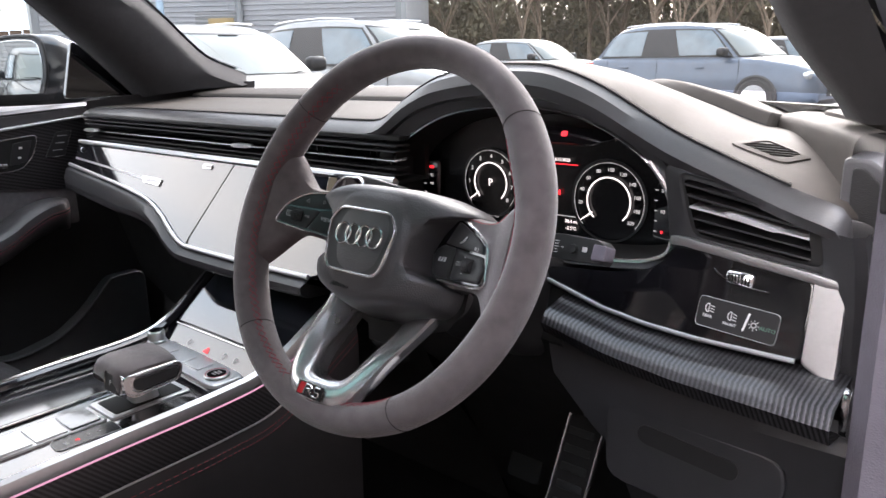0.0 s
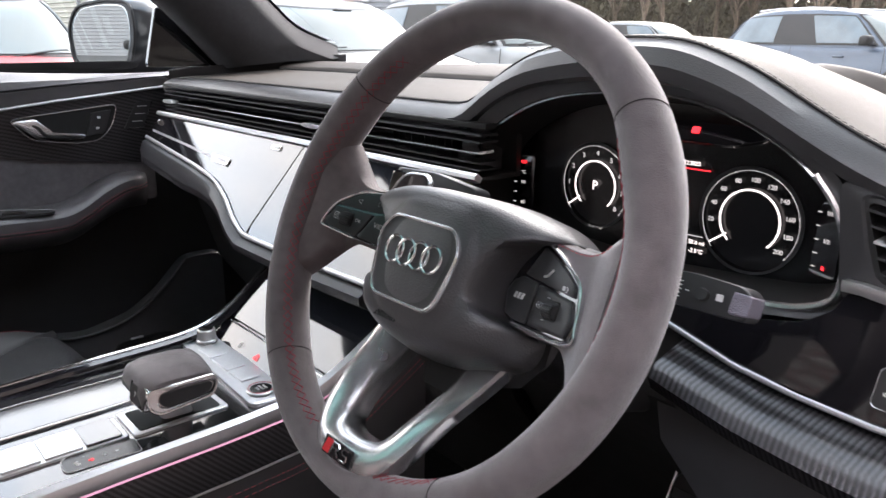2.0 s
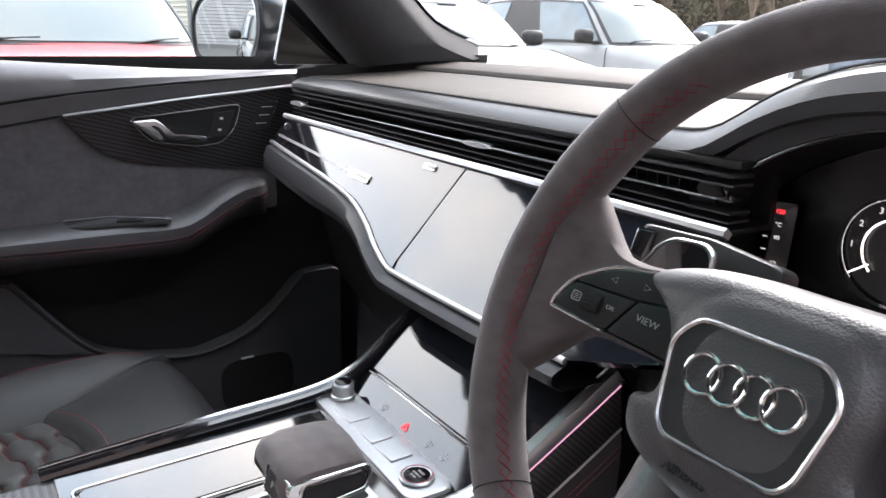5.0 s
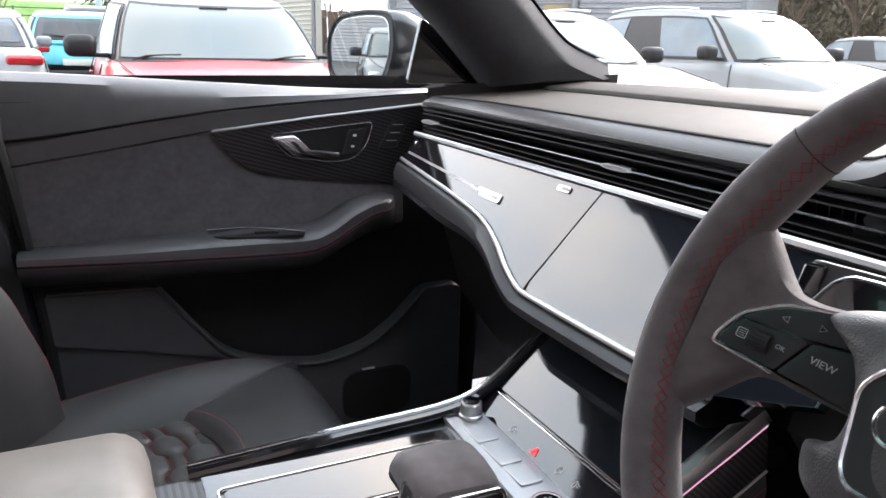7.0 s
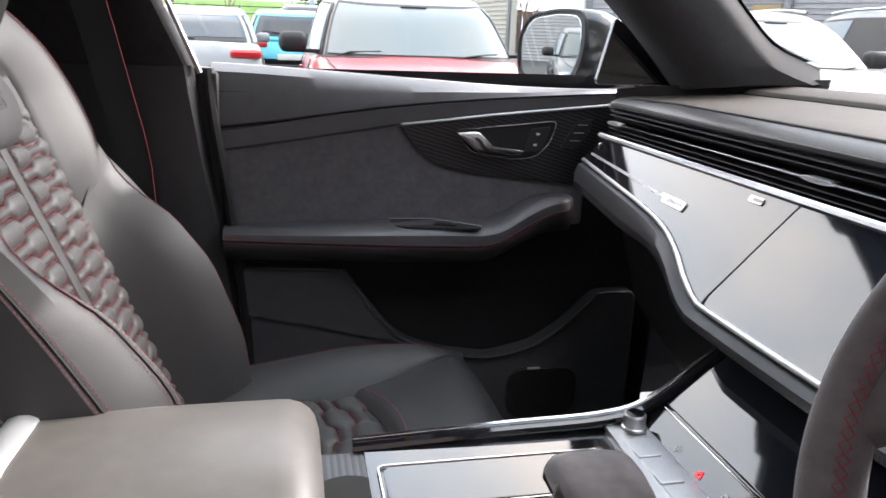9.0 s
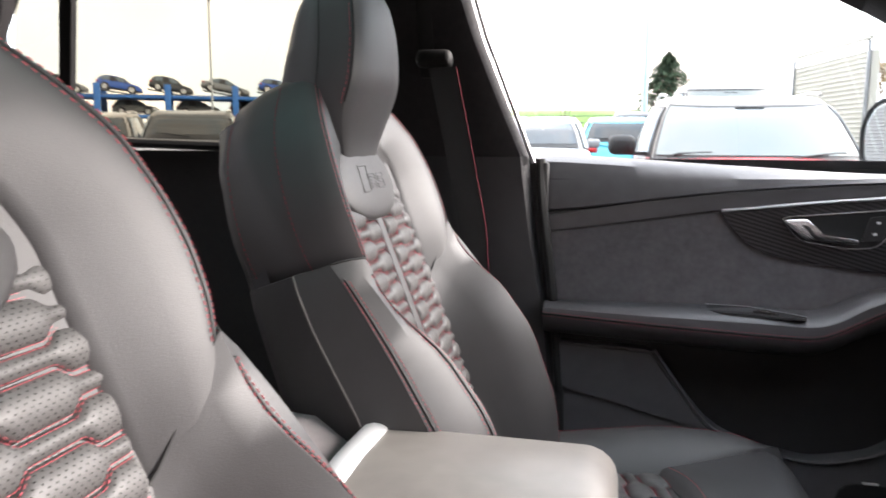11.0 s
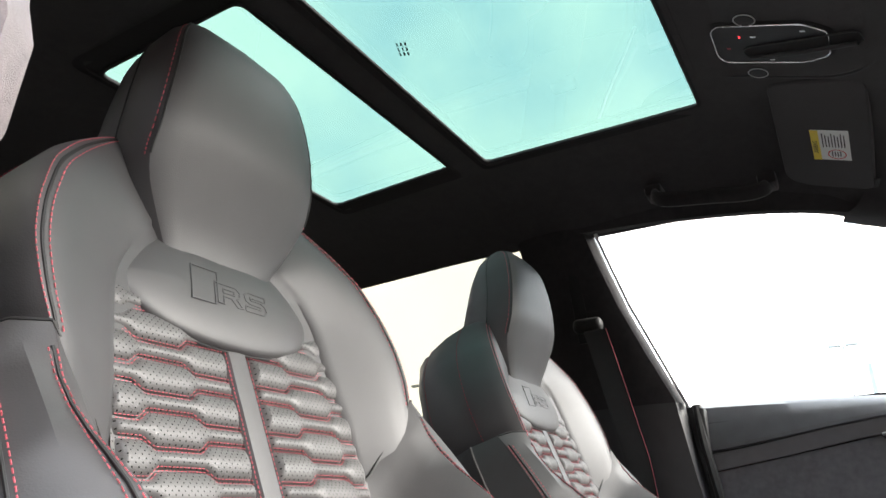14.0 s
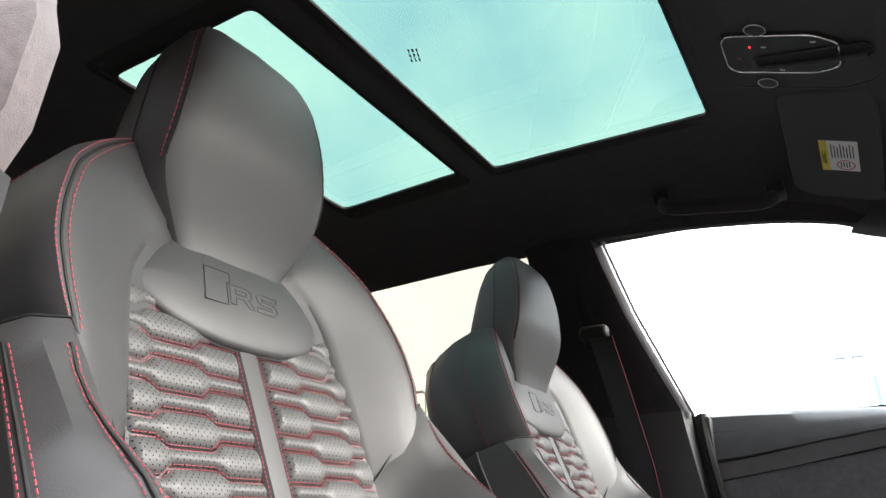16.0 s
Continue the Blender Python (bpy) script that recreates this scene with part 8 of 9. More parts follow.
def paint(name, color, metal=0.0, rough=0.35):
    if name not in PAINTS:
        PAINTS[name] = material("paint_" + name, color, rough, metal=metal, coat=0.3, vary=0.12, scale=5, rough_vary=0.3)
    return PAINTS[name]


KINDS = {
    # length, width, height, belt height, bonnet length, cabin tail, windscreen rake, tail rake
    "hatchback": (4.1, 1.76, 1.46, 0.93, 1.05, 0.08, 0.75, 0.45),
    "suv": (4.75, 1.92, 1.67, 1.06, 1.15, 0.10, 0.75, 0.55),
    "crossover": (4.2, 1.80, 1.56, 1.04, 1.10, 0.06, 0.75, 0.40),
    "coupe": (4.7, 1.82, 1.43, 0.92, 1.30, 0.45, 0.85, 0.95),
    "van": (5.0, 1.98, 2.05, 1.10, 0.85, 0.02, 0.60, 0.12),
}


def parked_car(kind, shade, label, x, y, turn, group="parked cars", roof_shade=None):
    L, Wd, H, B, bon, tail, rake_f, rake_r = KINDS[kind]
    car = thing("car", (x, y, ground_z(x)), label, "car", group)
    M = Matrix.Translation((x, y, ground_z(x))) @ pose(0, 0, 0, 0, 0, turn)   # +x is the car's front
    h = Wd / 2
    nose, rump = L / 2, -L / 2
    xf, xr = nose - bon, rump + tail
    # lower body: rounded nose and tail, bonnet falling to the front, a crease along the flank
    rows = []
    for l, top, w, low in ((rump - 0.01, B * 0.62, 0.70, 0.46), (rump + 0.02, B * 0.80, 0.82, 0.36), (rump + 0.09, B * 0.93, 0.90, 0.30), (rump + 0.25, B * 0.985, 0.95, 0.25), (rump + 0.6, B, 0.985, 0.22), (rump + 1.1, B, 1.0, 0.22), (0, B * 0.99, 1.0, 0.22), (xf - 0.1, B * 0.975, 1.0, 0.22), (xf + 0.2, B * 0.955, 0.995, 0.22), (nose - 0.62, B * 0.905, 0.985, 0.22), (nose - 0.34, B * 0.85, 0.955, 0.22), (nose - 0.16, B * 0.775, 0.90, 0.24), (nose - 0.05, B * 0.68, 0.82, 0.27), (nose, B * 0.52, 0.72, 0.33)):
        w *= h
        half = [(w * 0.90, low), (w * 0.985, low + 0.08), (w, top * 0.50), (w * 1.005, top * 0.70), (w * 0.99, top * 0.74), (w * 0.985, top * 0.88), (w * 0.955, top * 0.955), (w * 0.88, top * 0.992), (w * 0.70, top + 0.008), (w * 0.35, top + 0.02)]
        rows.append([V(l, -a, z) for a, z in half] + [V(l, 0, top + 0.024)] + [V(l, a, z) for a, z in reversed(half)])
    part("body", loft(rows, True, True), shade, car, m=M, smooth=60)

    # cabin: a rounded glasshouse with a domed roof
    z0 = B * 0.955

    def cab(t, f, out=0.0, shrink=1.0):
        """A point of the cabin's skin: t degrees round from the windscreen, f up from the belt line."""
        g = min(f, 0.90)
        front, rear = xf - rake_f * 1.02 * g, xr + rake_r * g
        lx, ly, e = (front - rear) / 2, h * (0.945 - 0.21 * g ** 1.25), 0.42
        c, s_ = math.cos(radians(t)), math.sin(radians(t))
        px, py = math.copysign(abs(c) ** e, c), math.copysign(abs(s_) ** e, s_)
        px *= 1.0 + 0.05 * (1 - abs(py) ** 2) * (1 if px > 0 else 0.6)
        crown = -0.075 * ease(0.55, 0.95, f) * px * px
        return V((front + rear) / 2 + px * (lx + out) * shrink, py * (ly + out) * shrink, z0 + (H - z0) * f + crown * shrink)
    TS = [360 * k / 72 for k in range(72)]
    rows = [[cab(t, f) for t in TS] for f in (0.0, 0.15, 0.3, 0.45, 0.6, 0.75, 0.86)]
    rows += [[cab(t, f, 0, sh) for t in TS] for f, sh in ((0.91, 0.985), (0.95, 0.95), (0.975, 0.88), (0.99, 0.74), (0.997, 0.5), (1.0, 0.22))]
    part("cabin", loft(rows, True, True), roof_shade or shade, car, m=M, smooth=60)

    def band(t0, t1, f0, f1, name, mat, out, lean=0.0, lab=""):
        """A pane that follows the cabin's skin; lean slopes its ends."""
        bm = loft([[cab(t0 + (t1 - t0) * k / 14 + lean * (f - f0) * (1 - k / 7), f, out) for k in range(15)] for f in spread(f0, f1, 7)])
        return part(name, thicken(bm, -0.006), mat, car, lab, m=M)
    band(-46, 46, 0.015, 0.905, "windscreen_frame", TRIM, 0.008)
    band(-42, 42, 0.075, 0.865, "windscreen", FROSTED, 0.015)
    band(142, 218, 0.10, 0.86, "rear_window_frame", TRIM, 0.008)
    band(147, 213, 0.20, 0.82, "rear_window", REARGLASS, 0.015)
    for s in (-1, 1):
        ends = (54, 88, 92, 128) if kind != "van" else (54, 88)
        band(s * 51, s * (131 if kind != "van" else 90), 0.05, 0.845, "window_surround", TRIM, 0.008)
        for a_, b_ in zip(ends[::2], ends[1::2]):
            band(s * a_, s * b_, 0.10, 0.80, "side_window", SKYGLASS, 0.015)
        mir = joined(moved(rbox(-0.10, 0.07, -0.11, 0.11, -0.08, 0.08, 0.055, 3), Matrix.Translation((xf - 0.40, s * (h + 0.09), B + 0.07))), rbox(xf - 0.42, xf - 0.36, min(s * h * 0.88, s * (h + 0.05)), max(s * h * 0.88, s * (h + 0.05)), B - 0.01, B + 0.02, 0.01))
        part("mirror", mir, TRIM if kind != "coupe" else shade, car, m=M)
        lamp = rbox(nose - 0.38, nose - 0.09, min(s * h * 0.56, s * h * 0.90), max(s * h * 0.56, s * h * 0.90), B * 0.62, B * 0.745, 0.05, 3)
        part("headlamp", lamp, LAMP_CLEAR, car, m=M)
        lamp = rbox(rump - 0.005, rump + 0.26, min(s * h * 0.50, s * h * 0.95), max(s * h * 0.50, s * h * 0.95), B * 0.79, B * 0.92, 0.04, 3)
        part("tail_lamp", lamp, LAMP_RED, car, m=M)
        for l in (xf + 0.18, rump + 0.85):
            part("wheel_arch", sweep([V(l + 0.375 * math.cos(a), s * (h + 0.004), 0.335 + 0.375 * math.sin(a)) for a in spread(-0.25, 3.39, 20)], ring(0.030, 0.014, 8), up=(0, 1, 0)), TRIM, car, m=M)
            part("arch_well", moved(lathe([(0.0, -0.04), (0.36, -0.04), (0.36, 0.008), (0.0, 0.008)], 28), pose(l, s * h, 0.335, 90, 0, 0)), TRIM, car, m=M)
            tyre = part("wheel", moved(lathe([(0.21, -0.10), (0.31, -0.10), (0.335, -0.07), (0.335, 0.07), (0.31, 0.10), (0.21, 0.10)], 28), pose(l, s * (h - 0.07), 0.335, 90, 0, 0)), RUBBER, car, m=M)
            spokes = [moved(rbox(0.03, 0.23, -0.020, 0.020, 0.0, 0.03, 0.008), pose(0, 0, 0, 0, 0, 36 * k + (7 if k % 2 else -7))) for k in range(10)]
            part("rim", moved(joined(lathe([(0.20, 0), (0.235, 0.0), (0.235, 0.03), (0.215, 0.03)], 28), lathe([(0.05, 0), (0.05, 0.035), (0, 0.035)], 12), *spokes), pose(l, s * (h + 0.018), 0.335, -s * 90, 0, 0)), ALU, tyre, m=M)
        for l in (xf - 0.15, (xf + xr) / 2 - 0.05, xr + 0.55):
            part("door_gap", sweep([V(l - 0.05, s * h * 0.985, 0.34), V(l, s * h * 1.003, B * 0.62), V(l, s * h * 0.992, B * 0.86), V(l - 0.02, s * h * 0.955, B * 0.95)], ring(0.005, n=5), up=(1, 0, 0)), TRIM, car, m=M)
        for l in (xf - 1.0, (xf + xr) / 2 - 0.88):
            part("door_handle", rbox(l, l + 0.19, min(s * h * 0.98, s * (h * 0.98 + 0.035)), max(s * h * 0.98, s * (h * 0.98 + 0.035)), B * 0.80, B * 0.80 + 0.03, 0.012), shade, car, m=M)
        if kind in ("suv", "crossover"):
            part("roof_rail", sweep([cab(s * t, 0.93, -0.04) + V(0, 0, 0.05) for t in spread(62, 122, 12)], ring(0.016, n=6)), ALU, car, m=M)
    part("scuttle", sweep([cab(t, 0.0, 0.05) + V(0, 0, 0.015) for t in spread(-42, 42, 16)], ring(0.03, 0.014, 6)), TRIM, car, m=M)
    part("wiper", joined(*[sweep([cab(t0, 0.05, 0.04), cab(t0 + 9, 0.10, 0.03), cab(t0 + 24, 0.12, 0.024)], ring(0.008, n=5)) for t0 in (-30, 2)]), TRIM, car, m=M)
    part("interior_mirror", moved(rbox(-0.02, 0.02, -0.11, 0.11, -0.03, 0.03, 0.012), Matrix.Translation(cab(0, 0.80, -0.01))), TRIM, car, m=M)
    part("bonnet_gap", joined(*[sweep([V(xf + 0.16, s * h * 0.84, B * 0.968), V(nose - 0.34, s * h * 0.74, B * 0.87), V(nose - 0.18, s * h * 0.60, B * 0.80)], ring(0.005, n=5)) for s in (-1, 1)]), TRIM, car, m=M)
    part("grille", rbox(nose - 0.10, nose + 0.014, -h * 0.40, h * 0.40, B * 0.34, B * 0.62, 0.03, 2), TRIM, car, m=M)
    part("lower_intake", rbox(nose - 0.14, nose + 0.004, -h * 0.62, h * 0.62, 0.24, B * 0.31, 0.03, 2), TRIM, car, m=M)
    part("number_plate", rbox(nose + 0.012, nose + 0.024, -0.26, 0.26, B * 0.36, B * 0.36 + 0.11, 0.004), PLATE, car, m=M)
    part("rear_plate", rbox(rump - 0.030, rump - 0.008, -0.26, 0.26, B * 0.56, B * 0.56 + 0.11, 0.004), PLATE, car, m=M)
    part("rear_bumper", rbox(rump - 0.02, rump + 0.30, -h * 0.86, h * 0.86, 0.28, 0.46, 0.05, 3), TRIM, car, m=M)
    part("rear_wiper", sweep([cab(180, 0.16, 0.03), cab(176, 0.22, 0.03), cab(160, 0.26, 0.026)], ring(0.012, n=5)), TRIM, car, m=M)
    part("lower_trim", rbox(rump + 0.1, nose - 0.2, -h * 0.985, h * 0.985, 0.19, 0.30, 0.04, 2), TRIM, car, m=M)
    return car


WHITE = paint("white", (0.26, 0.27, 0.28))
REDP = paint("red", (0.42, 0.015, 0.022))
SILVER = paint("silver", (0.20, 0.21, 0.22), 0.3)
BLUEGREY = paint("blue_grey", (0.085, 0.11, 0.15), 0.2)
DARK = paint("dark_grey", (0.05, 0.055, 0.06), 0.4)
BLUE = paint("blue", (0.03, 0.10, 0.40), 0.2)
TURQ = paint("turquoise", (0.10, 0.50, 0.62))
CREAM = paint("frosted_cream", (0.24, 0.225, 0.21))
parked_car("crossover", REDP, "bright red hatchback with frosted windscreen in a bay", -6.35, 1.12, 0, roof_shade=CREAM)
parked_car("crossover", CREAM, "frosted pale hatchback parked in a bay", -6.3, 4.45, 0)
parked_car("suv", WHITE, "white sport utility car parked in a bay", -6.9, 7.6, 0)
parked_car("suv", BLUEGREY, "blue-grey sport utility car parked across the lane", -4.95, 14.6, -8)
parked_car("hatchback", WHITE, "white hatchback parked before the trees", -10.6, 16.9, 0)
parked_car("hatchback", WHITE, "white hatchback parked before the trees", -5.0, 21.0, 0)
parked_car("van", WHITE, "white van parked behind the red car", -14.2, 1.9, 0)
parked_car("coupe", WHITE, "white coupe showing its red tail lamps", -12.3, -1.28, 184)
parked_car("hatchback", SILVER, "silver hatchback parked in a bay", -6.6, -1.75, 0)
parked_car("hatchback", TURQ, "small turquoise car in the second row", -16.3, 0.15, 180)
parked_car("suv", DARK, "dark car in the far row", -21.5, 0.7, 180)
parked_car("hatchback", WHITE, "white hatchback in the far row", -20.0, 3.4, 0)
parked_car("crossover", DARK, "dark hatchback showing its wiper and red lamps", -12.6, -7.85, 207)
parked_car("crossover", CREAM, "cream hatchback beside the dark one", -13.4, -10.45, 207)
parked_car("hatchback", CREAM, "cream hatchback in the row behind", -12.6, -13.6, 207)
parked_car("hatchback", SILVER, "silver hatchback in the row behind", -6.6, -11.6, 60)
parked_car("suv", SILVER, "silver car in the row behind", -8.2, -17.4, 60)

# unseen wall added beyond the open driver's door to cut side light
tagged(part("light_block_wall", rbox(4.4, 4.7, -16, 30, -0.2, 6.2, 0.02), material("dark_blocker", (0.07, 0.055, 0.05), 0.9, vary=0.3, scale=4, bump=0.6, bump_scale=14), None), "unseen dark wall added to block light from the driver's side", "wall", kind="structure")

# stacking rack of cars on blue posts
rack = thing("car_rack", (-66.5, -39.7, ground_z(-66.5)), "tall steel stacking rack for cars on blue posts", "car rack")
RM = Matrix.Translation((-66.5, -39.7, ground_z(-66.5))) @ pose(0, 0, 0, 0, 0, -59.3)
STEEL = material("blue_steel", (0.03, 0.16, 0.50), 0.5, vary=0.2, scale=3)
DECK = material("deck_steel", (0.10, 0.11, 0.12), 0.6, vary=0.3, scale=2)
for k in range(5):
    for s in (-2.6, 2.6):
        part("post", rbox(-0.28, 0.28, -0.16, 0.16, 0, 5.45, 0.02), STEEL, rack, m=RM @ pose(-9.1 + 6.07 * k, s, 0))
for z in (2.70, 4.50):
    for s in (-2.4, 2.4):
        part("deck_beam", rbox(-10.3, 16.3, -0.1, 0.1, z - 0.34, z - 0.06, 0.02), STEEL, rack, m=RM @ pose(0, s, 0))
    part("deck", rbox(-10.2, 16.2, -2.4, 2.4, z - 0.06, z, 0.01), DECK, rack, m=RM)
RACKED = (("hatchback", BLUE, 4.86, -7.4, 9), ("coupe", SILVER, 4.86, -2.2, 10), ("hatchback", DARK, 4.86, 2.9, 10), ("hatchback", BLUE, 4.86, 7.6, 8), ("hatchback", SILVER, 4.86, 12.4, 9), ("hatchback", DARK, 2.71, -4.6, 0), ("hatchback", SILVER, 2.71, 0.4, 0), ("hatchback", WHITE, 2.71, 6.2, 0), ("hatchback", BLUEGREY, 2.71, 11.4, 0))
for kind, sh, z, l, tilt in RACKED:
    p = RM @ V(l, -1.2, z)
    c = parked_car(kind, sh, "car standing tilted on the rack's upper deck" if tilt else "car standing on the rack's lower deck", p.x, p.y, 0, "cars on the rack")
    c.matrix_basis = Matrix.Translation(p) @ pose(0, 0, 0, 0, 0, -59.3 + 180) @ pose(0, 0, 0, 0, tilt, 0)
    if tilt:
        part("ramp", rbox(-2.1, 2.1, -0.9, 0.9, -0.06, 0.0, 0.01), DECK, rack, m=RM @ pose(l, -1.2, z) @ pose(0, 0, 0, 0, -tilt, 0))

# clad building with a brown door
CLAD = material("grey_cladding", (0.26, 0.27, 0.29), 0.45, metal=0.2, vary=0.08, scale=0.6)
POST_GREY = material("recess_grey", (0.16, 0.165, 0.17), 0.6, vary=0.15, scale=2)
BROWN = material("brown_door", (0.30, 0.22, 0.10), 0.6, vary=0.15, scale=3)


def clad_wall(name, a, b, height, label, deep=12.0, skin=None, post=0.12):
    a, b = V(*a), V(*b)
    d = (b - a)
    n = V(d.y, -d.x, 0).normalized()
    th = thing(name, ((a.x + b.x) / 2, (a.y + b.y) / 2, ground_z((a.x + b.x) / 2)), label, "building")
    z0 = min(ground_z(a.x), ground_z(b.x))
    ribs = int(height / 0.16)
    prof = []
    for k in range(ribs):
        z = z0 - 0.3 + k * 0.16
        prof += [(0.0, z), (0.0, z + 0.10), (0.035, z + 0.115), (0.035, z + 0.145)]
    part("wall", loft([[p + n * o + V(0, 0, z - p.z) for o, z in prof] for p in (a, b)]), skin or CLAD, th, smooth=0)
    part("core", loft([[a - n * 0.05, b - n * 0.05, b - n * deep, a - n * deep], [p + V(0, 0, height - 0.3) for p in (a - n * 0.05, b - n * 0.05, b - n * deep, a - n * deep)]], True, True), skin or CLAD, th, smooth=0)
    part("roof_edge", sweep([a + V(0, 0, height + z0 - 0.3), b + V(0, 0, height + z0 - 0.3)], [(-post * 1.6, -post), (post * 1.6, -post), (post * 1.6, post), (-post * 1.6, post)]), skin or CLAD, th)
    for p in (a, b):
        part("corner_post", sweep([p + n * 0.05 + V(0, 0, -0.3), p + n * 0.05 + V(0, 0, height)], [(-post, -post), (post, -post), (post, post), (-post, post)], up=(1, 0, 0)), SILVER, th)
    return th, a, d, n


hall, a, d, n = clad_wall("warehouse", (-26.3, 10.75, 0.3), (-16.6, 18.2, 0.3), 7.0, "grey ribbed warehouse behind the parked cars")
DOORWAY = frame_of(a + d * 0.507 + n * 0.02, d, (0, 0, 1))
part("door_recess", plate([(-0.75, -0.2), (0.62, -0.2), (0.62, 2.42), (-0.75, 2.42)], 0.10, 0.01), POST_GREY, hall, "grey door recess", m=DOORWAY)
part("door", plate([(-0.30, -0.2), (0.55, -0.2), (0.55, 2.25), (-0.30, 2.25)], 0.05, 0.01), BROWN, hall, "tan steel door", m=DOORWAY @ pose(0, 0, 0.06))
part("wall_lamp", rbox(-0.12, 0.12, 0.02, 0.28, 2.72, 2.84, 0.03), DARK, hall, m=frame_of(a + d * 0.507, d, n))
part("downpipe", sweep([a + d * 0.57 + n * 0.12 + V(0, 0, -0.3), a + d * 0.57 + n * 0.12 + V(0, 0, 6.6)], ring(0.11, n=8), up=(1, 0, 0)), SILVER, hall)
clad_wall("louvred_screen", (-32.7, 6.94, 0.4), (-26.35, 7.82, 0.4), 4.0, "tall cream louvred screen wall", 0.3, material("cream_louvres", (0.40, 0.39, 0.34), 0.6, vary=0.1, scale=1.5), 0.05)
clad_wall("showroom", (-10.0, -34.0, 0.2), (-34.0, -30.0, 0.2), 4.0, "pale wall of a low building behind")

lamp_post = thing("street_lamp", (-44.0, 0.35, ground_z(-44.0)), "slim grey street lamp with two heads", "street lamp", "street lamps")
POST = material("lamp_post_grey", (0.30, 0.33, 0.36), 0.5, metal=0.4)
LP = Matrix.Translation((-44.0, 0.35, ground_z(-44.0)))
part("pole", lathe([(0.10, 0), (0.09, 1.2), (0.06, 1.3), (0.045, 8.4), (0.0, 8.4)], 12), POST, lamp_post, m=LP)
for s in (-1, 1):
    part("lamp_head", plate(rrect(0.62, 0.30, 0.08), 0.12, 0.03), POST, lamp_post, m=LP @ pose(0, s * 0.42, 8.5, 0, 0, 90))
    part("lamp_arm", sweep([V(0, 0, 8.25), V(0, s * 0.3, 8.42)], ring(0.03, n=6)), POST, lamp_post, m=LP)
copy_thing(lamp_post, Matrix.Translation((-38.4, -22.4, ground_z(-38))))
sign_post = thing("sign_post", (-31.0, 1.05, ground_z(-31)), "blue-grey steel post beside the far row", "post", "steel posts")
part("pole", lathe([(0.11, 0), (0.10, 5.5), (0, 5.5)], 12), paint("post_blue", (0.30, 0.40, 0.50)), sign_post, m=Matrix.Translation((-31.0, 1.05, ground_z(-31))))
copy_thing(sign_post, Matrix.Translation((-20.8, 12.2, ground_z(-20.8))))

# fence and grass bank
bank = part("grass_bank", loft([[V(-58, y, 0.6), V(-62, y, 3.3 + 0.2 * math.sin(y)), V(-70, y, 3.9), V(-78, y, 0.5)] for y in spread(-30, 14, 16)]), material("grass", (0.12, 0.22, 0.05), 0.95, vary=0.4, scale=2), None)
tagged(bank, "green grass bank beyond the car park", "grass", kind="stuff")
fence = thing("fence", (-46, 0, ground_z(-46)), "dark mesh fence along the lot's edge", "fence")
for k in range(14):
    part("post", rbox(-0.04, 0.04, -0.04, 0.04, 0, 2.0, 0.005), DARK, fence, m=Matrix.Translation((-46, -20 + 2.9 * k, ground_z(-46))))
for z in (0.3, 0.7, 1.1, 1.5, 1.9):
    part("rail", rbox(-0.02, 0.02, -20, 18, z, z + 0.05, 0.005), DARK, fence, m=Matrix.Translation((-46, 0, ground_z(-46))))

boards = thing("board_fence", (-40, 13.5, ground_z(-40)), "brown close-boarded timber fence", "fence")
TIMBER = material("fence_timber", (0.10, 0.065, 0.045), 0.85, vary=0.3, scale=3)
for k in range(22):
    part("board", rbox(-0.03, 0.03, -0.27, 0.27, 0.0, 2.15 + 0.04 * (k % 3), 0.008), TIMBER, boards, m=Matrix.Translation((-40 + 0.12 * k, 9.2 + 0.56 * k, ground_z(-40))))

# trees
BARK = material("bark", (0.22, 0.165, 0.12), 0.9, vary=0.35, scale=8, bump=0.5, bump_scale=40)
NEEDLE = material("needles", (0.05, 0.085, 0.045), 0.9, vary=0.4, scale=4)
LEAF = material("dry_leaves", (0.24, 0.17, 0.08), 0.9, vary=0.4, scale=4)
THICKET = material("winter_twigs", (0.15, 0.13, 0.085), 0.9, vary=0.5, scale=0.8)
IVY = material("evergreen_leaves", (0.10, 0.12, 0.06), 0.9, vary=0.4, scale=4)


def limb(bm, p, q, r0, r1, n=5):
    d = (q - p).normalized()
    s = d.cross(V(0.3, 0.5, 0.81)).normalized()
    t = d.cross(s)
    ra = [bm.verts.new(p + (s * math.cos(2 * math.pi * i / n) + t * math.sin(2 * math.pi * i / n)) * r0) for i in range(n)]
    rb = [bm.verts.new(q + (s * math.cos(2 * math.pi * i / n) + t * math.sin(2 * math.pi * i / n)) * r1) for i in range(n)]
    for i in range(n):
        bm.faces.new((ra[i], ra[(i + 1) % n], rb[(i + 1) % n], rb[i]))


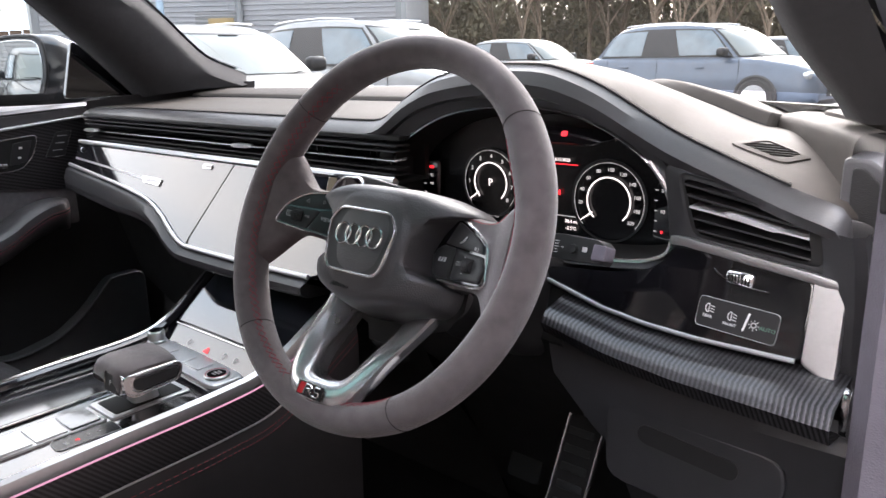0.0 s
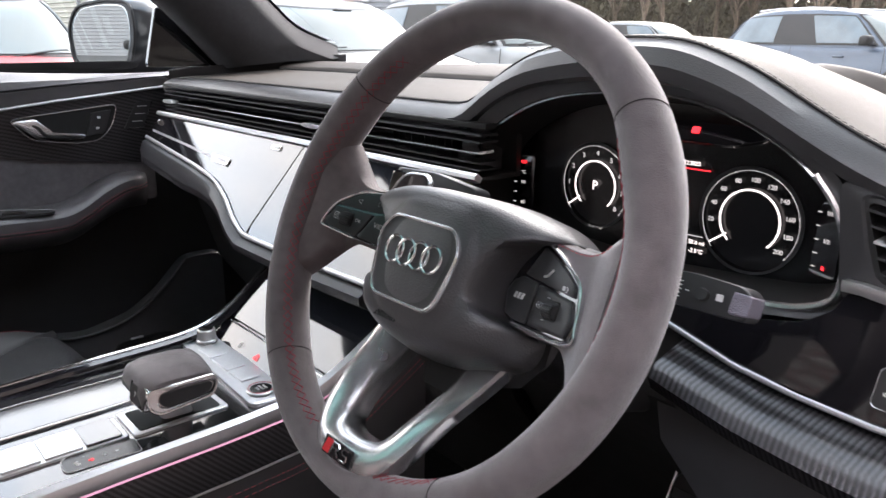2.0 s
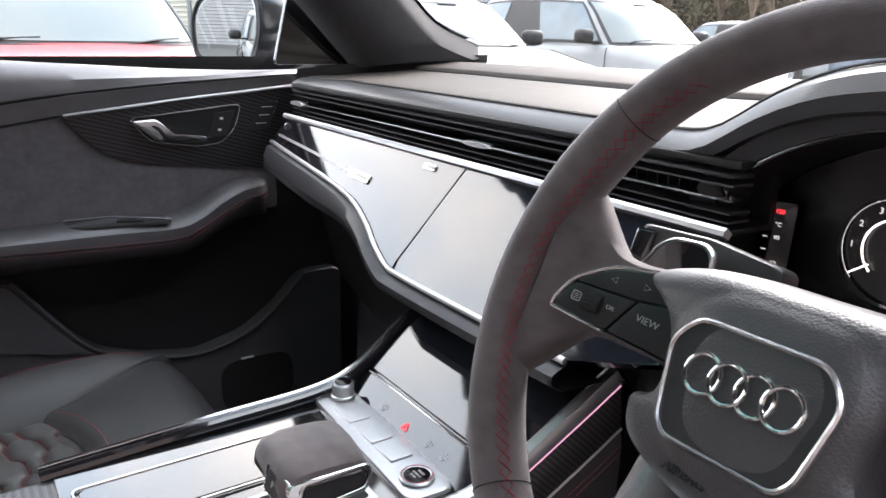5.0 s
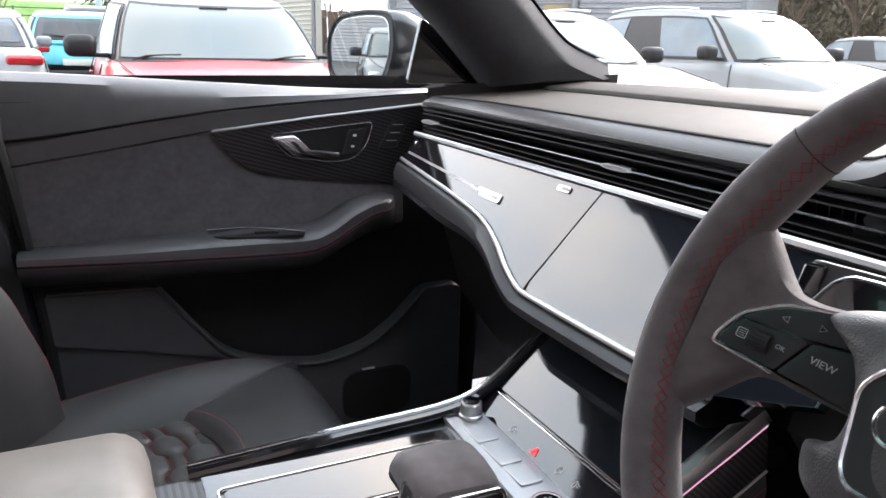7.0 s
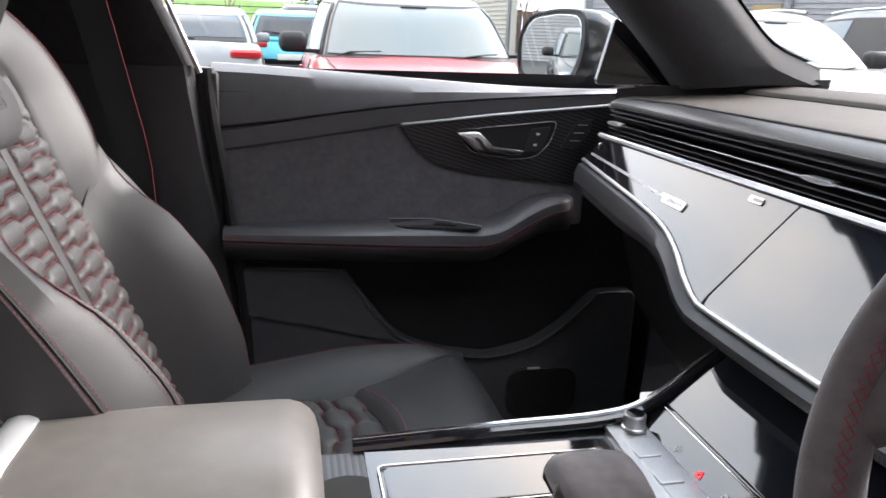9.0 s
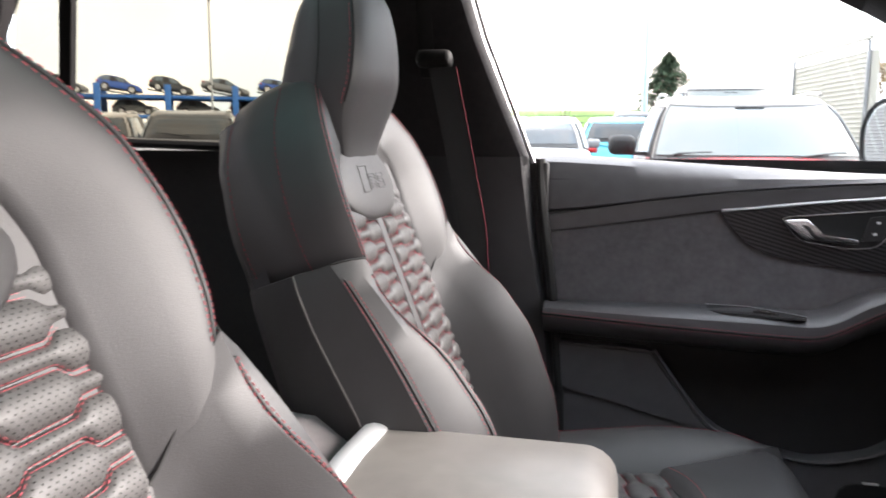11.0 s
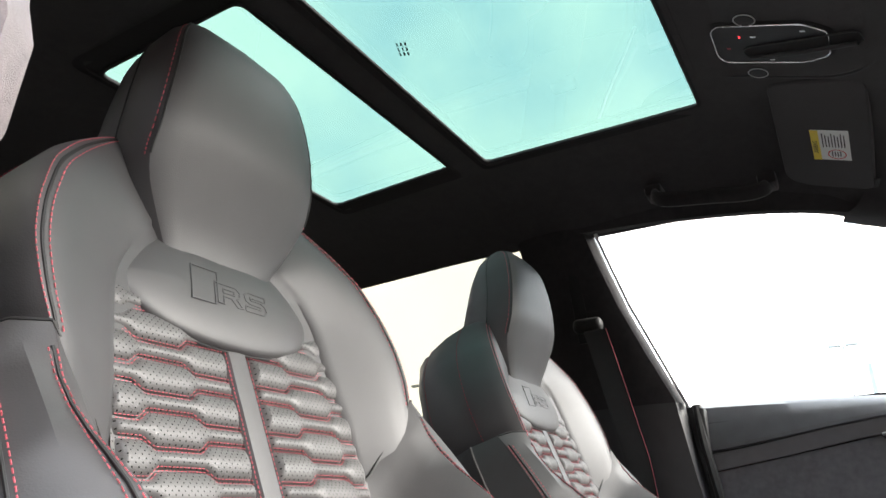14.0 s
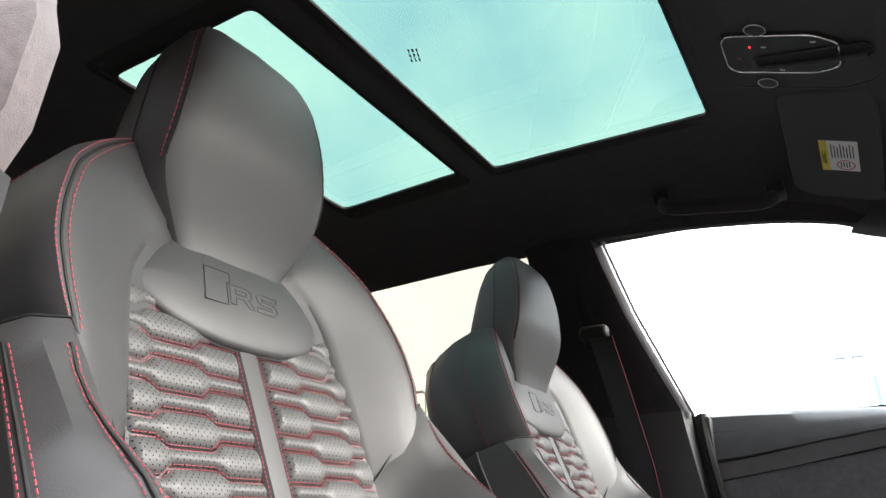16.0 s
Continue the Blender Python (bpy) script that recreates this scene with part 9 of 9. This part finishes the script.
def bare_tree(seed, at, height, leafy):
    rnd = random.Random(seed)
    tree = thing("tree", at, "bare winter tree with fine twigs and a few leaves" if leafy < 0.3 else "evergreen tree with a ragged leafy crown", "tree", "trees behind the lot")
    bm, lf = bmesh.new(), bmesh.new()

    def grow(p, d, length, r, depth):
        q = p + d * length
        limb(bm, p, q, r, r * 0.7, 6 if depth < 2 else 3)
        if depth >= 6:
            for k in range(3 if leafy < 0.3 else 9):
                if rnd.random() < leafy + 0.25:
                    c = q + V(rnd.uniform(-0.5, 0.5), rnd.uniform(-0.5, 0.5), rnd.uniform(-0.5, 0.5)) * 0.9
                    a = V(rnd.uniform(-1, 1), rnd.uniform(-1, 1), rnd.uniform(-1, 1)).normalized() * 0.13
                    b = a.cross(V(rnd.uniform(-1, 1), rnd.uniform(-1, 1), 0.3)).normalized() * 0.09
                    lf.faces.new([lf.verts.new(c + e) for e in (a, b, -a, -b)])
            return
        for k in range(3 if depth else 4):
            nd = (d + V(rnd.uniform(-0.75, 0.75), rnd.uniform(-0.75, 0.75), rnd.uniform(-0.15, 0.55))).normalized()
            grow(p + d * length * rnd.uniform(0.65, 1.0), nd, length * rnd.uniform(0.62, 0.8), r * 0.58, depth + 1)
    grow(V(*at) + V(0, 0, -0.1), V(0, 0, 1), height * 0.24, height * 0.011, 0)
    part("trunk", bm, BARK, tree)
    part("crown", lf, LEAF if leafy < 0.3 else IVY, tree, smooth=0)
    return tree


t1 = bare_tree(3, (-14, 40, 0), 12, 0.12)
t2 = bare_tree(8, (-20, 38, 0), 11, 0.7)
rnd = random.Random(5)
for k in range(15):
    az_ = radians(98 + 2.4 * k + rnd.uniform(-0.8, 0.8))
    R_ = rnd.uniform(36, 46)
    x, y = R_ * math.cos(az_), R_ * math.sin(az_)
    s = rnd.uniform(0.8, 1.15)
    c = copy_thing(t2 if k % 3 == 1 else t1, Matrix.Translation((x, y, ground_z(x) - 0.05)) @ pose(0, 0, 0, 0, 0, rnd.uniform(0, 360)) @ Matrix.Scale(s, 4))
t3 = bare_tree(12, (-52, 3.5, ground_z(-52)), 9, -1.0)
for x, y in ((-50, -3.5), (-47, 6.8), (-58, -8.0)):
    copy_thing(t3, Matrix.Translation((x, y, ground_z(x) - 0.05)) @ pose(0, 0, 0, 0, 0, rnd.uniform(0, 360)) @ Matrix.Scale(0.8, 4))
copy_thing(t1, Matrix.Translation((-42.4, 13.4, ground_z(-42.4) - 0.05)) @ pose(0, 0, 0, 0, 0, 40) @ Matrix.Scale(0.62, 4))
hedge_rows = bmesh.new()


def thicket_top(az):
    return 5.6 + 1.0 * math.sin(az * 40) + 0.8 * math.sin(az * 97) + 0.5 * math.sin(az * 231)


for k in range(24000):
    az_ = radians(rnd.uniform(86, 134))
    R_ = rnd.uniform(46, 51)
    c = V(R_ * math.cos(az_), R_ * math.sin(az_), rnd.uniform(0, 1) ** 0.85 * thicket_top(az_))
    a = V(rnd.uniform(-0.6, 0.6), rnd.uniform(-0.6, 0.6), rnd.uniform(-1, 1)).normalized() * rnd.uniform(0.16, 0.36)
    b = a.cross(V(rnd.uniform(-1, 1), rnd.uniform(-1, 1), 0.3)).normalized() * rnd.uniform(0.05, 0.12)
    hedge_rows.faces.new([hedge_rows.verts.new(c + e) for e in (a, b, -a, -b)])
# backing sheet behind the twigs; its dark olive has the thicket's shade painted in
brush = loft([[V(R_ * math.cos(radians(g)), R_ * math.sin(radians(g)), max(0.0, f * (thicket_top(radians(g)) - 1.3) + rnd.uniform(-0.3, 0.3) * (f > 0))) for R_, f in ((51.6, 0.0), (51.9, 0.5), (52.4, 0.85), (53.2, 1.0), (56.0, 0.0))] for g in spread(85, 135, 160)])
tagged(part("brush", brush, material("shaded_brush", (0.085, 0.08, 0.05), 0.95, vary=0.5, scale=1.2), None, smooth=0), "olive brushwood sheet behind the thicket with shade in its colour", "hedge", kind="stuff")
tagged(part("hedge", hedge_rows, THICKET, None, smooth=0), "pale brown winter thicket behind the trees", "hedge", kind="stuff")

conifer = thing("conifer", (-33.5, 2.05, ground_z(-33.5)), "dark green conifer with drooping branches", "tree")
bm, nd = bmesh.new(), bmesh.new()
base = V(-33.5, 2.05, ground_z(-33.5))
limb(bm, base + V(0, 0, -0.1), base + V(0, 0, 4.3), 0.14, 0.02, 8)
for k in range(2400):
    f = rnd.uniform(0.05, 1.0)
    ang = rnd.uniform(0, 6.283)
    r = (1 - f) ** 0.8 * 2.5 * rnd.uniform(0.35, 1.1)
    c = base + V(math.cos(ang) * r, math.sin(ang) * r, 0.5 + f * 3.9 - 0.12 * r)
    if k % 6 == 0:
        limb(bm, base + V(0, 0, 0.6 + f * 3.9), c, 0.02, 0.006, 3)
    for j in range(3):
        d = (V(math.cos(ang), math.sin(ang), -0.25) + V(rnd.uniform(-0.6, 0.6), rnd.uniform(-0.6, 0.6), rnd.uniform(-0.3, 0.3))).normalized() * 0.26
        w = d.cross(V(0, 0, 1)).normalized() * 0.06
        nd.faces.new([nd.verts.new(c + e) for e in (-d * 0.4 - w, d, -d * 0.4 + w)])
part("trunk", bm, BARK, conifer)
part("crown", nd, NEEDLE, conifer, smooth=0)
